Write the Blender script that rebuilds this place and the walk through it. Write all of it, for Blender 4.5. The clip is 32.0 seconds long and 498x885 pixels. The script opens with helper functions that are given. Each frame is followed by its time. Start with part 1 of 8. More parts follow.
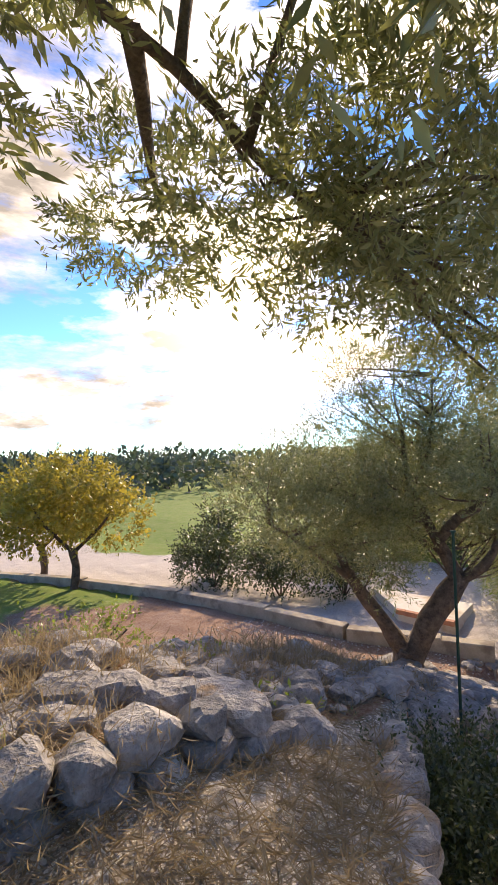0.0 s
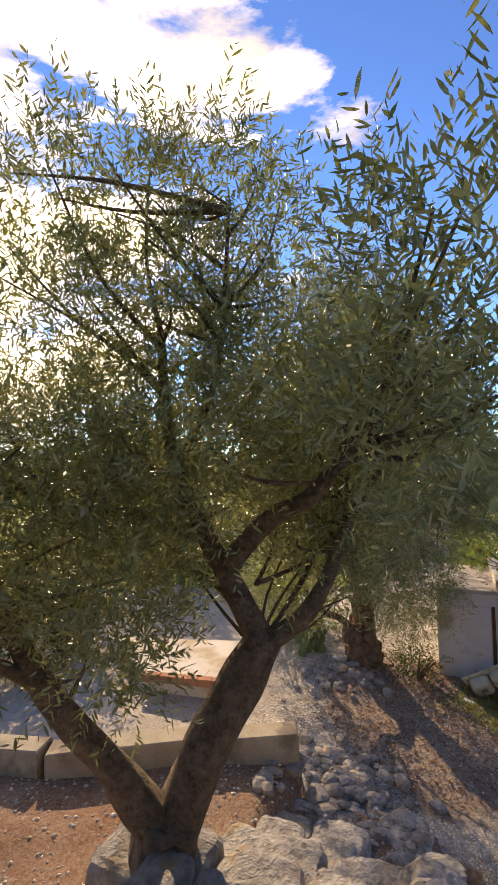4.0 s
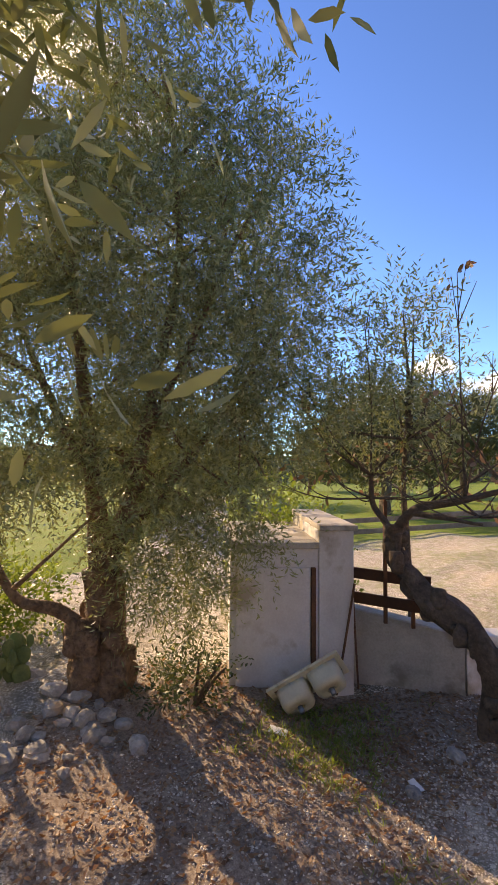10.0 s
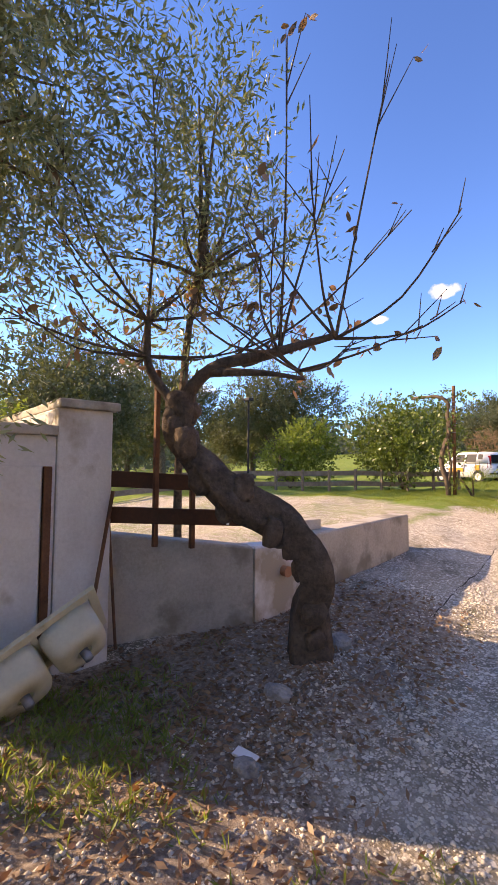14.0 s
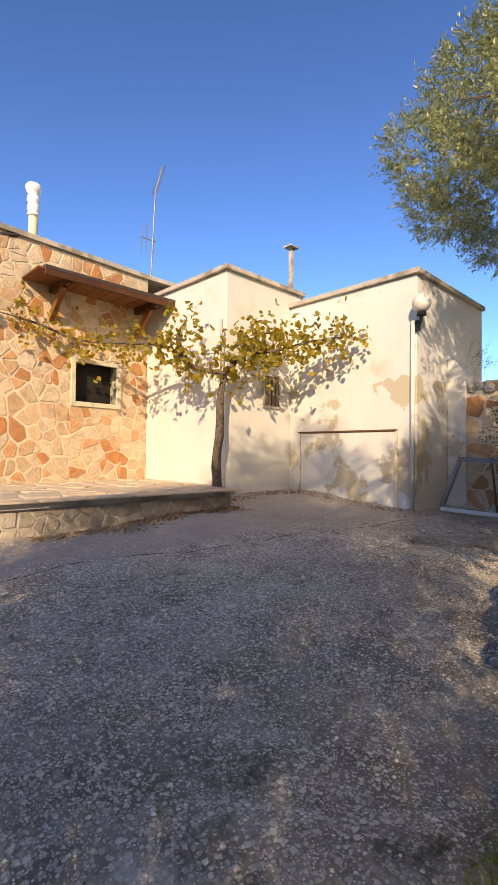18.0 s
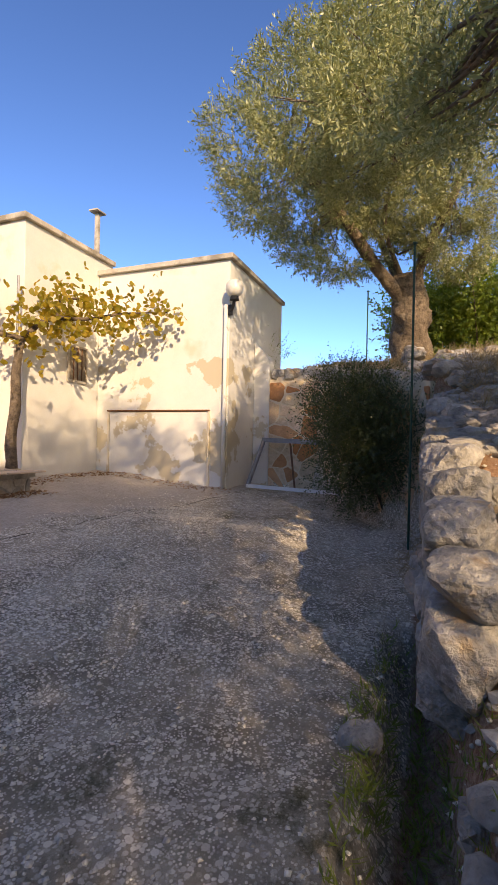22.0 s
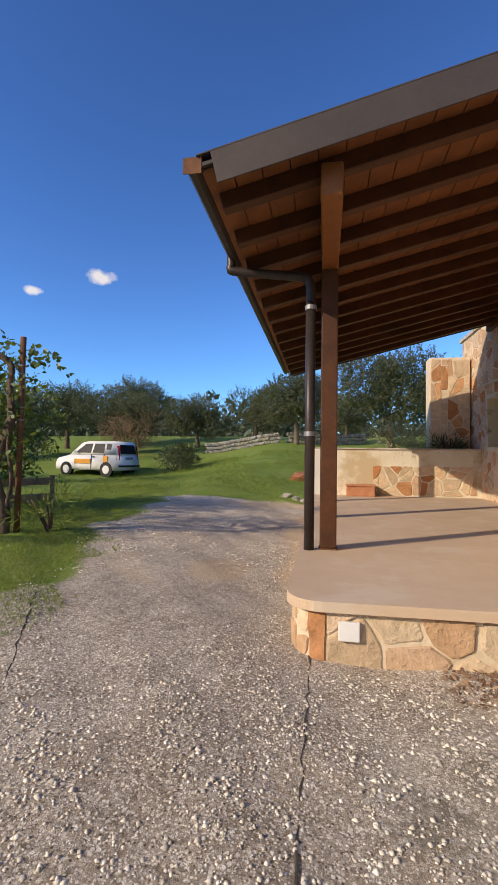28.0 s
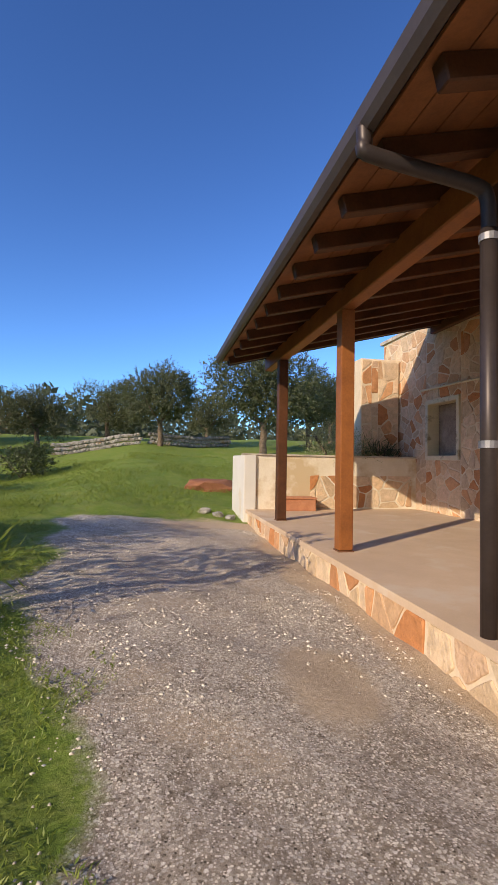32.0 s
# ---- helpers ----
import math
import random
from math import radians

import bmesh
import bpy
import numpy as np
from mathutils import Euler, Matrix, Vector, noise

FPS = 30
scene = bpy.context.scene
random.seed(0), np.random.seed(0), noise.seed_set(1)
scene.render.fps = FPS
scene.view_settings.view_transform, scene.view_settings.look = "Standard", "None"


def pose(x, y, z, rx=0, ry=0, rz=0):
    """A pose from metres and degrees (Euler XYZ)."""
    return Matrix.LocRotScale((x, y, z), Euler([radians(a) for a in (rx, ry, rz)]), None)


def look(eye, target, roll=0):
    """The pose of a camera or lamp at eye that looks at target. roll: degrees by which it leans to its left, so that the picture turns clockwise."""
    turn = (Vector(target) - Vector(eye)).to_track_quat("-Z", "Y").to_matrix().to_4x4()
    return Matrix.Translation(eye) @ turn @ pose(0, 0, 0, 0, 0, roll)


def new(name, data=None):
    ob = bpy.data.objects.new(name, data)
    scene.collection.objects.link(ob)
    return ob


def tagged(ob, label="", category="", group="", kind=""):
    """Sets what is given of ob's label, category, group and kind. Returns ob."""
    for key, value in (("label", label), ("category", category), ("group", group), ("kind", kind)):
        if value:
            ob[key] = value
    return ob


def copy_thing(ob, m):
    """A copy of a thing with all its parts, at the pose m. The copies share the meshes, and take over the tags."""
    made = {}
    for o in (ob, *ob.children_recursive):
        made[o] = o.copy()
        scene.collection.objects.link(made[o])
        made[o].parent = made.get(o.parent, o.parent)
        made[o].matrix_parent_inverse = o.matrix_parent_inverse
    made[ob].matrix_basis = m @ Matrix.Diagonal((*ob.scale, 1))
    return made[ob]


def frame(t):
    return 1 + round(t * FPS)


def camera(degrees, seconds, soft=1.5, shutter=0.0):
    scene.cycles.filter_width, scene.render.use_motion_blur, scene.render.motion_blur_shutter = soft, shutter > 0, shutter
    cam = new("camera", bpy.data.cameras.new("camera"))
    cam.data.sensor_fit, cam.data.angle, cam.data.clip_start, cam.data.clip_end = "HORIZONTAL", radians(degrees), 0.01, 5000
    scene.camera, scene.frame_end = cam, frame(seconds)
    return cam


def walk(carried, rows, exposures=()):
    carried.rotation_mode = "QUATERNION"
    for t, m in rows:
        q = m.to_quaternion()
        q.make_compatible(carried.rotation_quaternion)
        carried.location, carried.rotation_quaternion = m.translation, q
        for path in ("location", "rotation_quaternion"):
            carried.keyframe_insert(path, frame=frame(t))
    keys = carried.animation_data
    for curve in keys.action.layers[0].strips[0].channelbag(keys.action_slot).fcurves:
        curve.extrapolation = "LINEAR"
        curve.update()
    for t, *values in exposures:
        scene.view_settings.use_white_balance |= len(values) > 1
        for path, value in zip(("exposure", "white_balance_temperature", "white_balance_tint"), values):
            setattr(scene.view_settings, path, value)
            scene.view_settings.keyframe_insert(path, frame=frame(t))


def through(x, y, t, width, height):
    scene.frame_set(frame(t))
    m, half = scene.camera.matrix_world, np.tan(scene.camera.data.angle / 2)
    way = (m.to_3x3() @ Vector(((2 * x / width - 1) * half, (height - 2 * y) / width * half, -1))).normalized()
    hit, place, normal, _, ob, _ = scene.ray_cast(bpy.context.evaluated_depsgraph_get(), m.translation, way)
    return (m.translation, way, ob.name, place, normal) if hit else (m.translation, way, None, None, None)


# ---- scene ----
cam = camera(56.0, 32.0)
EXPOSURES = [(0, 0.9, 8800, 19), (1, 0.65, 9200, 18), (2.5, 0.65, 10200, 21), (4.5, 0.65, 10800, 18), (8, 1.0, 12600, 24), (10, 1.0, 11600, 21), (12, 1.6, 12400, 31), (13, 1.75, 12000, 32), (14, 1.35, 10800, 25), (15, 0.95, 9800, 19), (17.5, 0.6, 10000, 16), (22, 0.75, 11000, 18), (24.5, 0.35, 9600, 14), (27, 0.2, 8100, 12), (32, 0.3, 8200, 14)]
PATH = [
    (0, (9.079, -6.456, 3.302), (7.879, -8.055, 3.367), -1.4),
    (0.5, (8.805, -7.013, 3.237), (7.454, -8.486, 3.307), -1.0),
    (1, (8.441, -7.45, 3.139), (6.921, -8.748, 3.21), -0.1),
    (1.5, (8.093, -7.673, 3.058), (6.438, -8.794, 3.127), 0.0),
    (2, (7.628, -7.898, 2.917), (5.896, -8.894, 2.999), 0.8),
    (2.5, (7.119, -8.075, 2.9), (5.333, -8.968, 2.997), -0.5),
    (4.5, (5.898, -8.747, 2.752), (4.038, -9.474, 2.861), -1.0),
    (5, (5.72, -8.839, 2.653), (3.811, -9.422, 2.769), -1.0),
    (5.5, (5.482, -8.906, 2.484), (3.519, -9.265, 2.617), -0.6),
    (6, (5.224, -8.881, 2.477), (3.229, -8.973, 2.581), -0.6),
    (6.5, (4.977, -8.931, 2.322), (2.985, -8.78, 2.422), 0.0),
    (7, (4.736, -8.964, 2.178), (2.761, -8.669, 2.29), 0.5),
    (7.5, (4.423, -8.834, 2.13), (2.454, -8.5, 2.241), 0.4),
    (8, (4.051, -8.749, 2.019), (2.084, -8.404, 2.132), 0.8),
    (8.5, (3.778, -8.801, 1.898), (1.809, -8.474, 2.021), 0.9),
    (9, (3.422, -8.879, 1.794), (1.447, -8.593, 1.914), 1.0),
    (9.5, (3.121, -8.945, 1.703), (1.135, -8.738, 1.816), 0.9),
    (10, (2.784, -8.969, 1.624), (0.79, -8.872, 1.744), 0.6),
    (10.5, (2.484, -8.978, 1.541), (0.488, -8.996, 1.667), 0.2),
    (11, (2.319, -9.046, 1.449), (0.326, -9.154, 1.572), 0.1),
    (11.5, (2.163, -9.092, 1.344), (0.171, -9.225, 1.462), 0.3),
    (12, (2.027, -9.11, 1.237), (0.031, -9.171, 1.346), 0.2),
    (12.5, (1.871, -9.141, 1.126), (-0.12, -8.975, 1.223), 0.5),
    (13, (1.675, -9.143, 0.987), (-0.258, -8.642, 1.094), 1.8),
    (13.5, (1.439, -9.037, 0.826), (-0.354, -8.156, 0.923), 0.5),
    (14, (1.193, -8.959, 0.736), (-0.339, -7.681, 0.863), 0.4),
    (14.5, (1.064, -8.884, 0.739), (-0.117, -7.275, 0.867), 0.1),
    (15, (1.094, -8.795, 0.762), (0.312, -6.958, 0.879), -0.3),
    (15.5, (1.138, -8.765, 0.782), (0.783, -6.8, 0.89), -0.1),
    (17.5, (0.96, -8.825, 0.885), (2.078, -7.167, 0.933), 0.3),
    (18, (0.919, -8.918, 0.9), (2.317, -7.488, 0.939), 0.6),
    (18.5, (0.921, -9.009, 0.912), (2.544, -7.841, 0.945), 0.8),
    (19, (0.965, -9.17, 0.894), (2.74, -8.25, 0.927), 0.9),
    (19.5, (0.956, -9.337, 0.854), (2.827, -8.629, 0.88), 1.2),
    (20, (0.972, -9.439, 0.814), (2.893, -8.883, 0.832), 1.3),
    (20.5, (0.994, -9.439, 0.781), (2.938, -8.972, 0.786), 1.5),
    (21, (0.983, -9.29, 0.78), (2.931, -8.835, 0.775), 1.7),
    (21.5, (0.954, -8.984, 0.786), (2.879, -8.444, 0.773), 1.4),
    (22, (0.949, -8.65, 0.805), (2.812, -7.921, 0.796), 1.2),
    (22.5, (0.93, -8.334, 0.816), (2.671, -7.35, 0.814), 1.2),
    (23, (0.925, -7.991, 0.789), (2.485, -6.74, 0.802), 1.0),
    (23.5, (0.816, -7.665, 0.822), (2.166, -6.19, 0.844), 0.6),
    (24, (0.757, -7.269, 0.856), (1.905, -5.632, 0.888), 0.5),
    (24.5, (0.844, -7.017, 0.917), (1.751, -5.234, 0.946), 0.9),
    (25, (0.776, -6.685, 0.935), (1.461, -4.806, 0.972), 0.8),
    (25.5, (0.697, -6.341, 0.937), (1.147, -4.393, 0.985), 0.7),
    (26, (0.578, -5.995, 0.979), (0.795, -4.008, 1.036), 0.7),
    (26.5, (0.451, -5.599, 1.03), (0.453, -3.6, 1.099), 0.8),
    (28.5, (-0.247, -4.009, 1.232), (-0.6, -2.041, 1.296), 1.0),
    (29, (-0.483, -3.696, 1.247), (-0.852, -1.731, 1.313), 1.2),
    (29.5, (-0.705, -3.334, 1.26), (-1.083, -1.371, 1.327), 0.8),
    (30, (-0.944, -3.02, 1.285), (-1.312, -1.056, 1.355), 0.9),
    (30.5, (-1.228, -2.75, 1.311), (-1.557, -0.779, 1.385), 1.1),
    (31, (-1.502, -2.507, 1.297), (-1.707, -0.519, 1.37), 0.8),
    (31.5, (-1.722, -2.372, 1.297), (-1.689, -0.374, 1.372), 0.9),
    (32, (-1.954, -2.352, 1.303), (-1.569, -0.391, 1.383), 1.1),
]
walk(cam, [(t, look(eye, target, roll)) for t, eye, target, roll in PATH], EXPOSURES)

# ---------------------------------------------------------------- light
SUN_AZ, SUN_EL = -127.0, 25.5
world = bpy.data.worlds.new("world")
scene.world = world
world.use_nodes = True


def build_world():
    nt = world.node_tree
    n, l = nt.nodes, nt.links
    n.clear()
    out = n.new("ShaderNodeOutputWorld")
    bg = n.new("ShaderNodeBackground")
    sky = n.new("ShaderNodeTexSky")
    sky.sky_type = "NISHITA"
    sky.sun_disc = False
    sky.sun_elevation = radians(SUN_EL)
    sky.sun_rotation = radians(SUN_AZ % 360)
    sky.air_density, sky.dust_density, sky.ozone_density = 1.0, 0.0, 6.0
    bg.inputs["Strength"].default_value = 0.15
    tc = n.new("ShaderNodeTexCoord")
    mp = n.new("ShaderNodeMapping")
    mp.inputs["Scale"].default_value = (1.0, 1.0, 3.2)
    l.new(tc.outputs["Generated"], mp.inputs["Vector"])
    no = n.new("ShaderNodeTexNoise")
    no.inputs["Scale"].default_value = 2.6
    no.inputs["Detail"].default_value = 8
    no.inputs["Roughness"].default_value = 0.62
    l.new(mp.outputs[0], no.inputs["Vector"])
    # clouds gather on the sun's side, extended into the unseen south as added fill
    az = radians(SUN_AZ - 31)
    dot = n.new("ShaderNodeVectorMath")
    dot.operation = "DOT_PRODUCT"
    dot.inputs[1].default_value = (math.sin(az) * 0.88, math.cos(az) * 0.88, 0.47)
    l.new(tc.outputs["Generated"], dot.inputs[0])
    side = n.new("ShaderNodeMapRange")
    side.inputs["From Min"].default_value, side.inputs["From Max"].default_value = 0.48, 0.90
    side.inputs["To Min"].default_value, side.inputs["To Max"].default_value = -0.24, 0.10
    l.new(dot.outputs["Value"], side.inputs["Value"])
    add = n.new("ShaderNodeMath")
    l.new(no.outputs["Fac"], add.inputs[0])
    l.new(side.outputs[0], add.inputs[1])
    ramp = n.new("ShaderNodeValToRGB")
    ramp.color_ramp.elements[0].position, ramp.color_ramp.elements[1].position = 0.50, 0.66
    l.new(add.outputs[0], ramp.inputs[0])
    mix = n.new("ShaderNodeMix")
    mix.data_type = "RGBA"
    l.new(ramp.outputs[0], mix.inputs["Factor"])
    deep = n.new("ShaderNodeGamma")
    deep.inputs["Gamma"].default_value = 1.28
    l.new(sky.outputs[0], deep.inputs["Color"])
    blue = n.new("ShaderNodeMix")
    blue.data_type = "RGBA"
    blue.blend_type = "MULTIPLY"
    blue.inputs["Factor"].default_value = 1.0
    blue.inputs[7].default_value = (0.46, 0.70, 0.92, 1)
    l.new(deep.outputs[0], blue.inputs[6])
    # small fair-weather clouds low in the north-west
    base = blue.outputs[2]
    for bearing, height, wide in ((-27.0, 20.0, 0.036), (-34.5, 17.8, 0.022), (-66.0, 12.0, 0.06), (-59.0, 9.5, 0.07), (-70.0, 8.0, 0.10)):
        b, h = radians(bearing), radians(height)
        off = n.new("ShaderNodeVectorMath")
        off.operation = "SUBTRACT"
        off.inputs[1].default_value = (math.sin(b) * math.cos(h), math.cos(b) * math.cos(h), math.sin(h))
        l.new(tc.outputs["Generated"], off.inputs[0])
        flat = n.new("ShaderNodeVectorMath")
        flat.operation = "MULTIPLY"
        flat.inputs[1].default_value = (1.0, 1.0, 2.3)
        l.new(off.outputs[0], flat.inputs[0])
        dist = n.new("ShaderNodeVectorMath")
        dist.operation = "LENGTH"
        l.new(flat.outputs[0], dist.inputs[0])
        puff = n.new("ShaderNodeTexNoise")
        puff.inputs["Scale"].default_value, puff.inputs["Detail"].default_value = 26.0, 5
        l.new(tc.outputs["Generated"], puff.inputs["Vector"])
        wob = n.new("ShaderNodeMath")
        wob.operation = "MULTIPLY_ADD"
        wob.inputs[1].default_value = -wide * 2.2
        l.new(puff.outputs["Fac"], wob.inputs[0])
        l.new(dist.outputs["Value"], wob.inputs[2])
        fade = n.new("ShaderNodeMapRange")
        fade.inputs["From Min"].default_value, fade.inputs["From Max"].default_value = -wide * 0.2, -wide * 0.75
        fade.inputs["To Max"].default_value = 0.75
        l.new(wob.outputs[0], fade.inputs["Value"])
        lay = n.new("ShaderNodeMix")
        lay.data_type = "RGBA"
        lay.inputs[7].default_value = (5.5, 5.6, 5.9, 1)
        l.new(fade.outputs[0], lay.inputs["Factor"])
        l.new(base, lay.inputs[6])
        base = lay.outputs[2]
    l.new(base, mix.inputs[6])
    # cloud is brightest near the sun
    glow = n.new("ShaderNodeVectorMath")
    glow.operation = "DOT_PRODUCT"
    el = radians(SUN_EL)
    sa = radians(SUN_AZ)
    glow.inputs[1].default_value = (math.sin(sa) * math.cos(el), math.cos(sa) * math.cos(el), math.sin(el))
    l.new(tc.outputs["Generated"], glow.inputs[0])
    near = n.new("ShaderNodeMapRange")
    near.interpolation_type = "SMOOTHERSTEP"
    near.inputs["From Min"].default_value, near.inputs["From Max"].default_value = 0.80, 1.0
    l.new(glow.outputs["Value"], near.inputs["Value"])
    cloud = n.new("ShaderNodeMix")
    cloud.data_type = "RGBA"
    cloud.inputs[6].default_value, cloud.inputs[7].default_value = (4.5, 4.5, 4.6, 1), (16.0, 15.4, 14.6, 1)
    l.new(near.outputs[0], cloud.inputs["Factor"])
    thick = n.new("ShaderNodeTexNoise")
    thick.inputs["Scale"].default_value, thick.inputs["Detail"].default_value, thick.inputs["Roughness"].default_value = 5.5, 7, 0.6
    l.new(mp.outputs[0], thick.inputs["Vector"])
    body = n.new("ShaderNodeMapRange")
    body.inputs["From Min"].default_value, body.inputs["From Max"].default_value = 0.38, 0.62
    body.inputs["To Min"].default_value, body.inputs["To Max"].default_value = 1.3, 0.45
    l.new(thick.outputs["Fac"], body.inputs["Value"])
    shaded = n.new("ShaderNodeMix")
    shaded.data_type = "RGBA"
    shaded.blend_type = "MULTIPLY"
    shaded.inputs["Factor"].default_value = 1.0
    l.new(cloud.outputs[2], shaded.inputs[6])
    l.new(body.outputs[0], shaded.inputs[7])
    l.new(shaded.outputs[2], mix.inputs[7])
    l.new(mix.outputs[2], bg.inputs["Color"])
    l.new(bg.outputs[0], out.inputs["Surface"])


build_world()
sun = new("sun", bpy.data.lights.new("sun", "SUN"))
sun.data.energy, sun.data.angle, sun.data.color = 3.4, radians(0.53), (1.0, 0.93, 0.83)
_az, _el = radians(SUN_AZ), radians(SUN_EL)
sun.matrix_world = look((math.sin(_az) * 40, math.cos(_az) * 40, math.tan(_el) * 40), (0, 0, 0))


# ---------------------------------------------------------------- materials
def material(name, low, high, scale=6.0, rough=0.85, bump=0.3, dist=0.01, fine=60.0, metal=0.0, stain=None, stain_scale=1.2, stain_at=0.58, per_piece=0.0, island=False, spec=0.3):
    """A rough natural surface: two colours in coarse and fine noise, an optional third in patches, relief from both."""
    m = bpy.data.materials.new(name)
    m.use_nodes = True
    nt = m.node_tree
    n, l = nt.nodes, nt.links
    b = n["Principled BSDF"]
    b.inputs["Roughness"].default_value, b.inputs["Metallic"].default_value = rough, metal
    b.inputs["Specular IOR Level"].default_value = spec
    geo = n.new("ShaderNodeNewGeometry")
    big, small = n.new("ShaderNodeTexNoise"), n.new("ShaderNodeTexNoise")
    for t, s, d in ((big, scale, 5), (small, fine, 4)):
        t.inputs["Scale"].default_value, t.inputs["Detail"].default_value, t.inputs["Roughness"].default_value = s, d, 0.65
        l.new(geo.outputs["Position"], t.inputs["Vector"])
    addn = n.new("ShaderNodeMath")
    addn.operation = "ADD"
    half = n.new("ShaderNodeMath")
    half.operation = "MULTIPLY"
    half.inputs[1].default_value = 0.5
    l.new(small.outputs["Fac"], half.inputs[0])
    l.new(big.outputs["Fac"], addn.inputs[0])
    l.new(half.outputs[0], addn.inputs[1])
    ramp = n.new("ShaderNodeMapRange")
    ramp.inputs["From Min"].default_value, ramp.inputs["From Max"].default_value = 0.5, 1.0
    l.new(addn.outputs[0], ramp.inputs["Value"])
    mix = n.new("ShaderNodeMix")
    mix.data_type = "RGBA"
    mix.inputs[6].default_value, mix.inputs[7].default_value = (*low, 1), (*high, 1)
    l.new(ramp.outputs[0], mix.inputs["Factor"])
    col = mix.outputs[2]
    if stain:
        pt = n.new("ShaderNodeTexNoise")
        pt.inputs["Scale"].default_value, pt.inputs["Detail"].default_value, pt.inputs["Roughness"].default_value = stain_scale, 6, 0.6
        l.new(geo.outputs["Position"], pt.inputs["Vector"])
        pr = n.new("ShaderNodeMapRange")
        pr.inputs["From Min"].default_value, pr.inputs["From Max"].default_value = stain_at - 0.05, stain_at + 0.06
        l.new(pt.outputs["Fac"], pr.inputs["Value"])
        m2 = n.new("ShaderNodeMix")
        m2.data_type = "RGBA"
        m2.inputs[7].default_value = (*stain, 1)
        l.new(pr.outputs[0], m2.inputs["Factor"])
        l.new(col, m2.inputs[6])
        col = m2.outputs[2]
    if per_piece:
        if island:
            rnd = geo.outputs["Random Per Island"]
        else:
            rnd = n.new("ShaderNodeObjectInfo").outputs["Random"]
        rm = n.new("ShaderNodeMapRange")
        rm.inputs["To Min"].default_value, rm.inputs["To Max"].default_value = 1 - per_piece, 1 + per_piece
        l.new(rnd, rm.inputs["Value"])
        hs = n.new("ShaderNodeHueSaturation")
        l.new(rm.outputs[0], hs.inputs["Value"])
        l.new(col, hs.inputs["Color"])
        col = hs.outputs[0]
    l.new(col, b.inputs["Base Color"])
    if bump:
        bp = n.new("ShaderNodeBump")
        bp.inputs["Strength"].default_value, bp.inputs["Distance"].default_value = bump, dist
        l.new(addn.outputs[0], bp.inputs["Height"])
        l.new(bp.outputs[0], b.inputs["Normal"])
    return m


def tint_by_piece(m, colours):
    """Pieces take one of several stone colours, multiplied over the material's own grain."""
    nt = m.node_tree
    n, l = nt.nodes, nt.links
    b = n["Principled BSDF"]
    was = b.inputs["Base Color"].links[0].from_socket
    info = n.new("ShaderNodeObjectInfo")
    ramp = n.new("ShaderNodeValToRGB")
    ramp.color_ramp.interpolation = "CONSTANT"
    while len(ramp.color_ramp.elements) < len(colours):
        ramp.color_ramp.elements.new(0.5)
    for k, (e, c) in enumerate(zip(ramp.color_ramp.elements, colours)):
        e.position = k / len(colours)
        e.color = (*c, 1)
    l.new(info.outputs["Random"], ramp.inputs[0])
    mul = n.new("ShaderNodeMix")
    mul.data_type, mul.blend_type = "RGBA", "MULTIPLY"
    mul.inputs["Factor"].default_value = 1.0
    l.new(was, mul.inputs[6])
    l.new(ramp.outputs[0], mul.inputs[7])
    l.new(mul.outputs[2], b.inputs["Base Color"])
    return m


def leaf_material(name, dark, light, back, gloss=0.45, through=0.35):
    m = bpy.data.materials.new(name)
    m.use_nodes = True
    nt = m.node_tree
    n, l = nt.nodes, nt.links
    n.clear()
    out = n.new("ShaderNodeOutputMaterial")
    geo = n.new("ShaderNodeNewGeometry")
    mix = n.new("ShaderNodeMix")
    mix.data_type = "RGBA"
    mix.inputs[6].default_value, mix.inputs[7].default_value = (*dark, 1), (*light, 1)
    l.new(geo.outputs["Random Per Island"], mix.inputs["Factor"])
    b = n.new("ShaderNodeBsdfPrincipled")
    b.inputs["Roughness"].default_value = gloss
    b.inputs["Specular IOR Level"].default_value = 0.5
    l.new(mix.outputs[2], b.inputs["Base Color"])
    tr = n.new("ShaderNodeBsdfTranslucent")
    tr.inputs["Color"].default_value = (*back, 1)
    ms = n.new("ShaderNodeMixShader")
    ms.inputs[0].default_value = through
    l.new(b.outputs[0], ms.inputs[1])
    l.new(tr.outputs[0], ms.inputs[2])
    l.new(ms.outputs[0], out.inputs["Surface"])
    return m


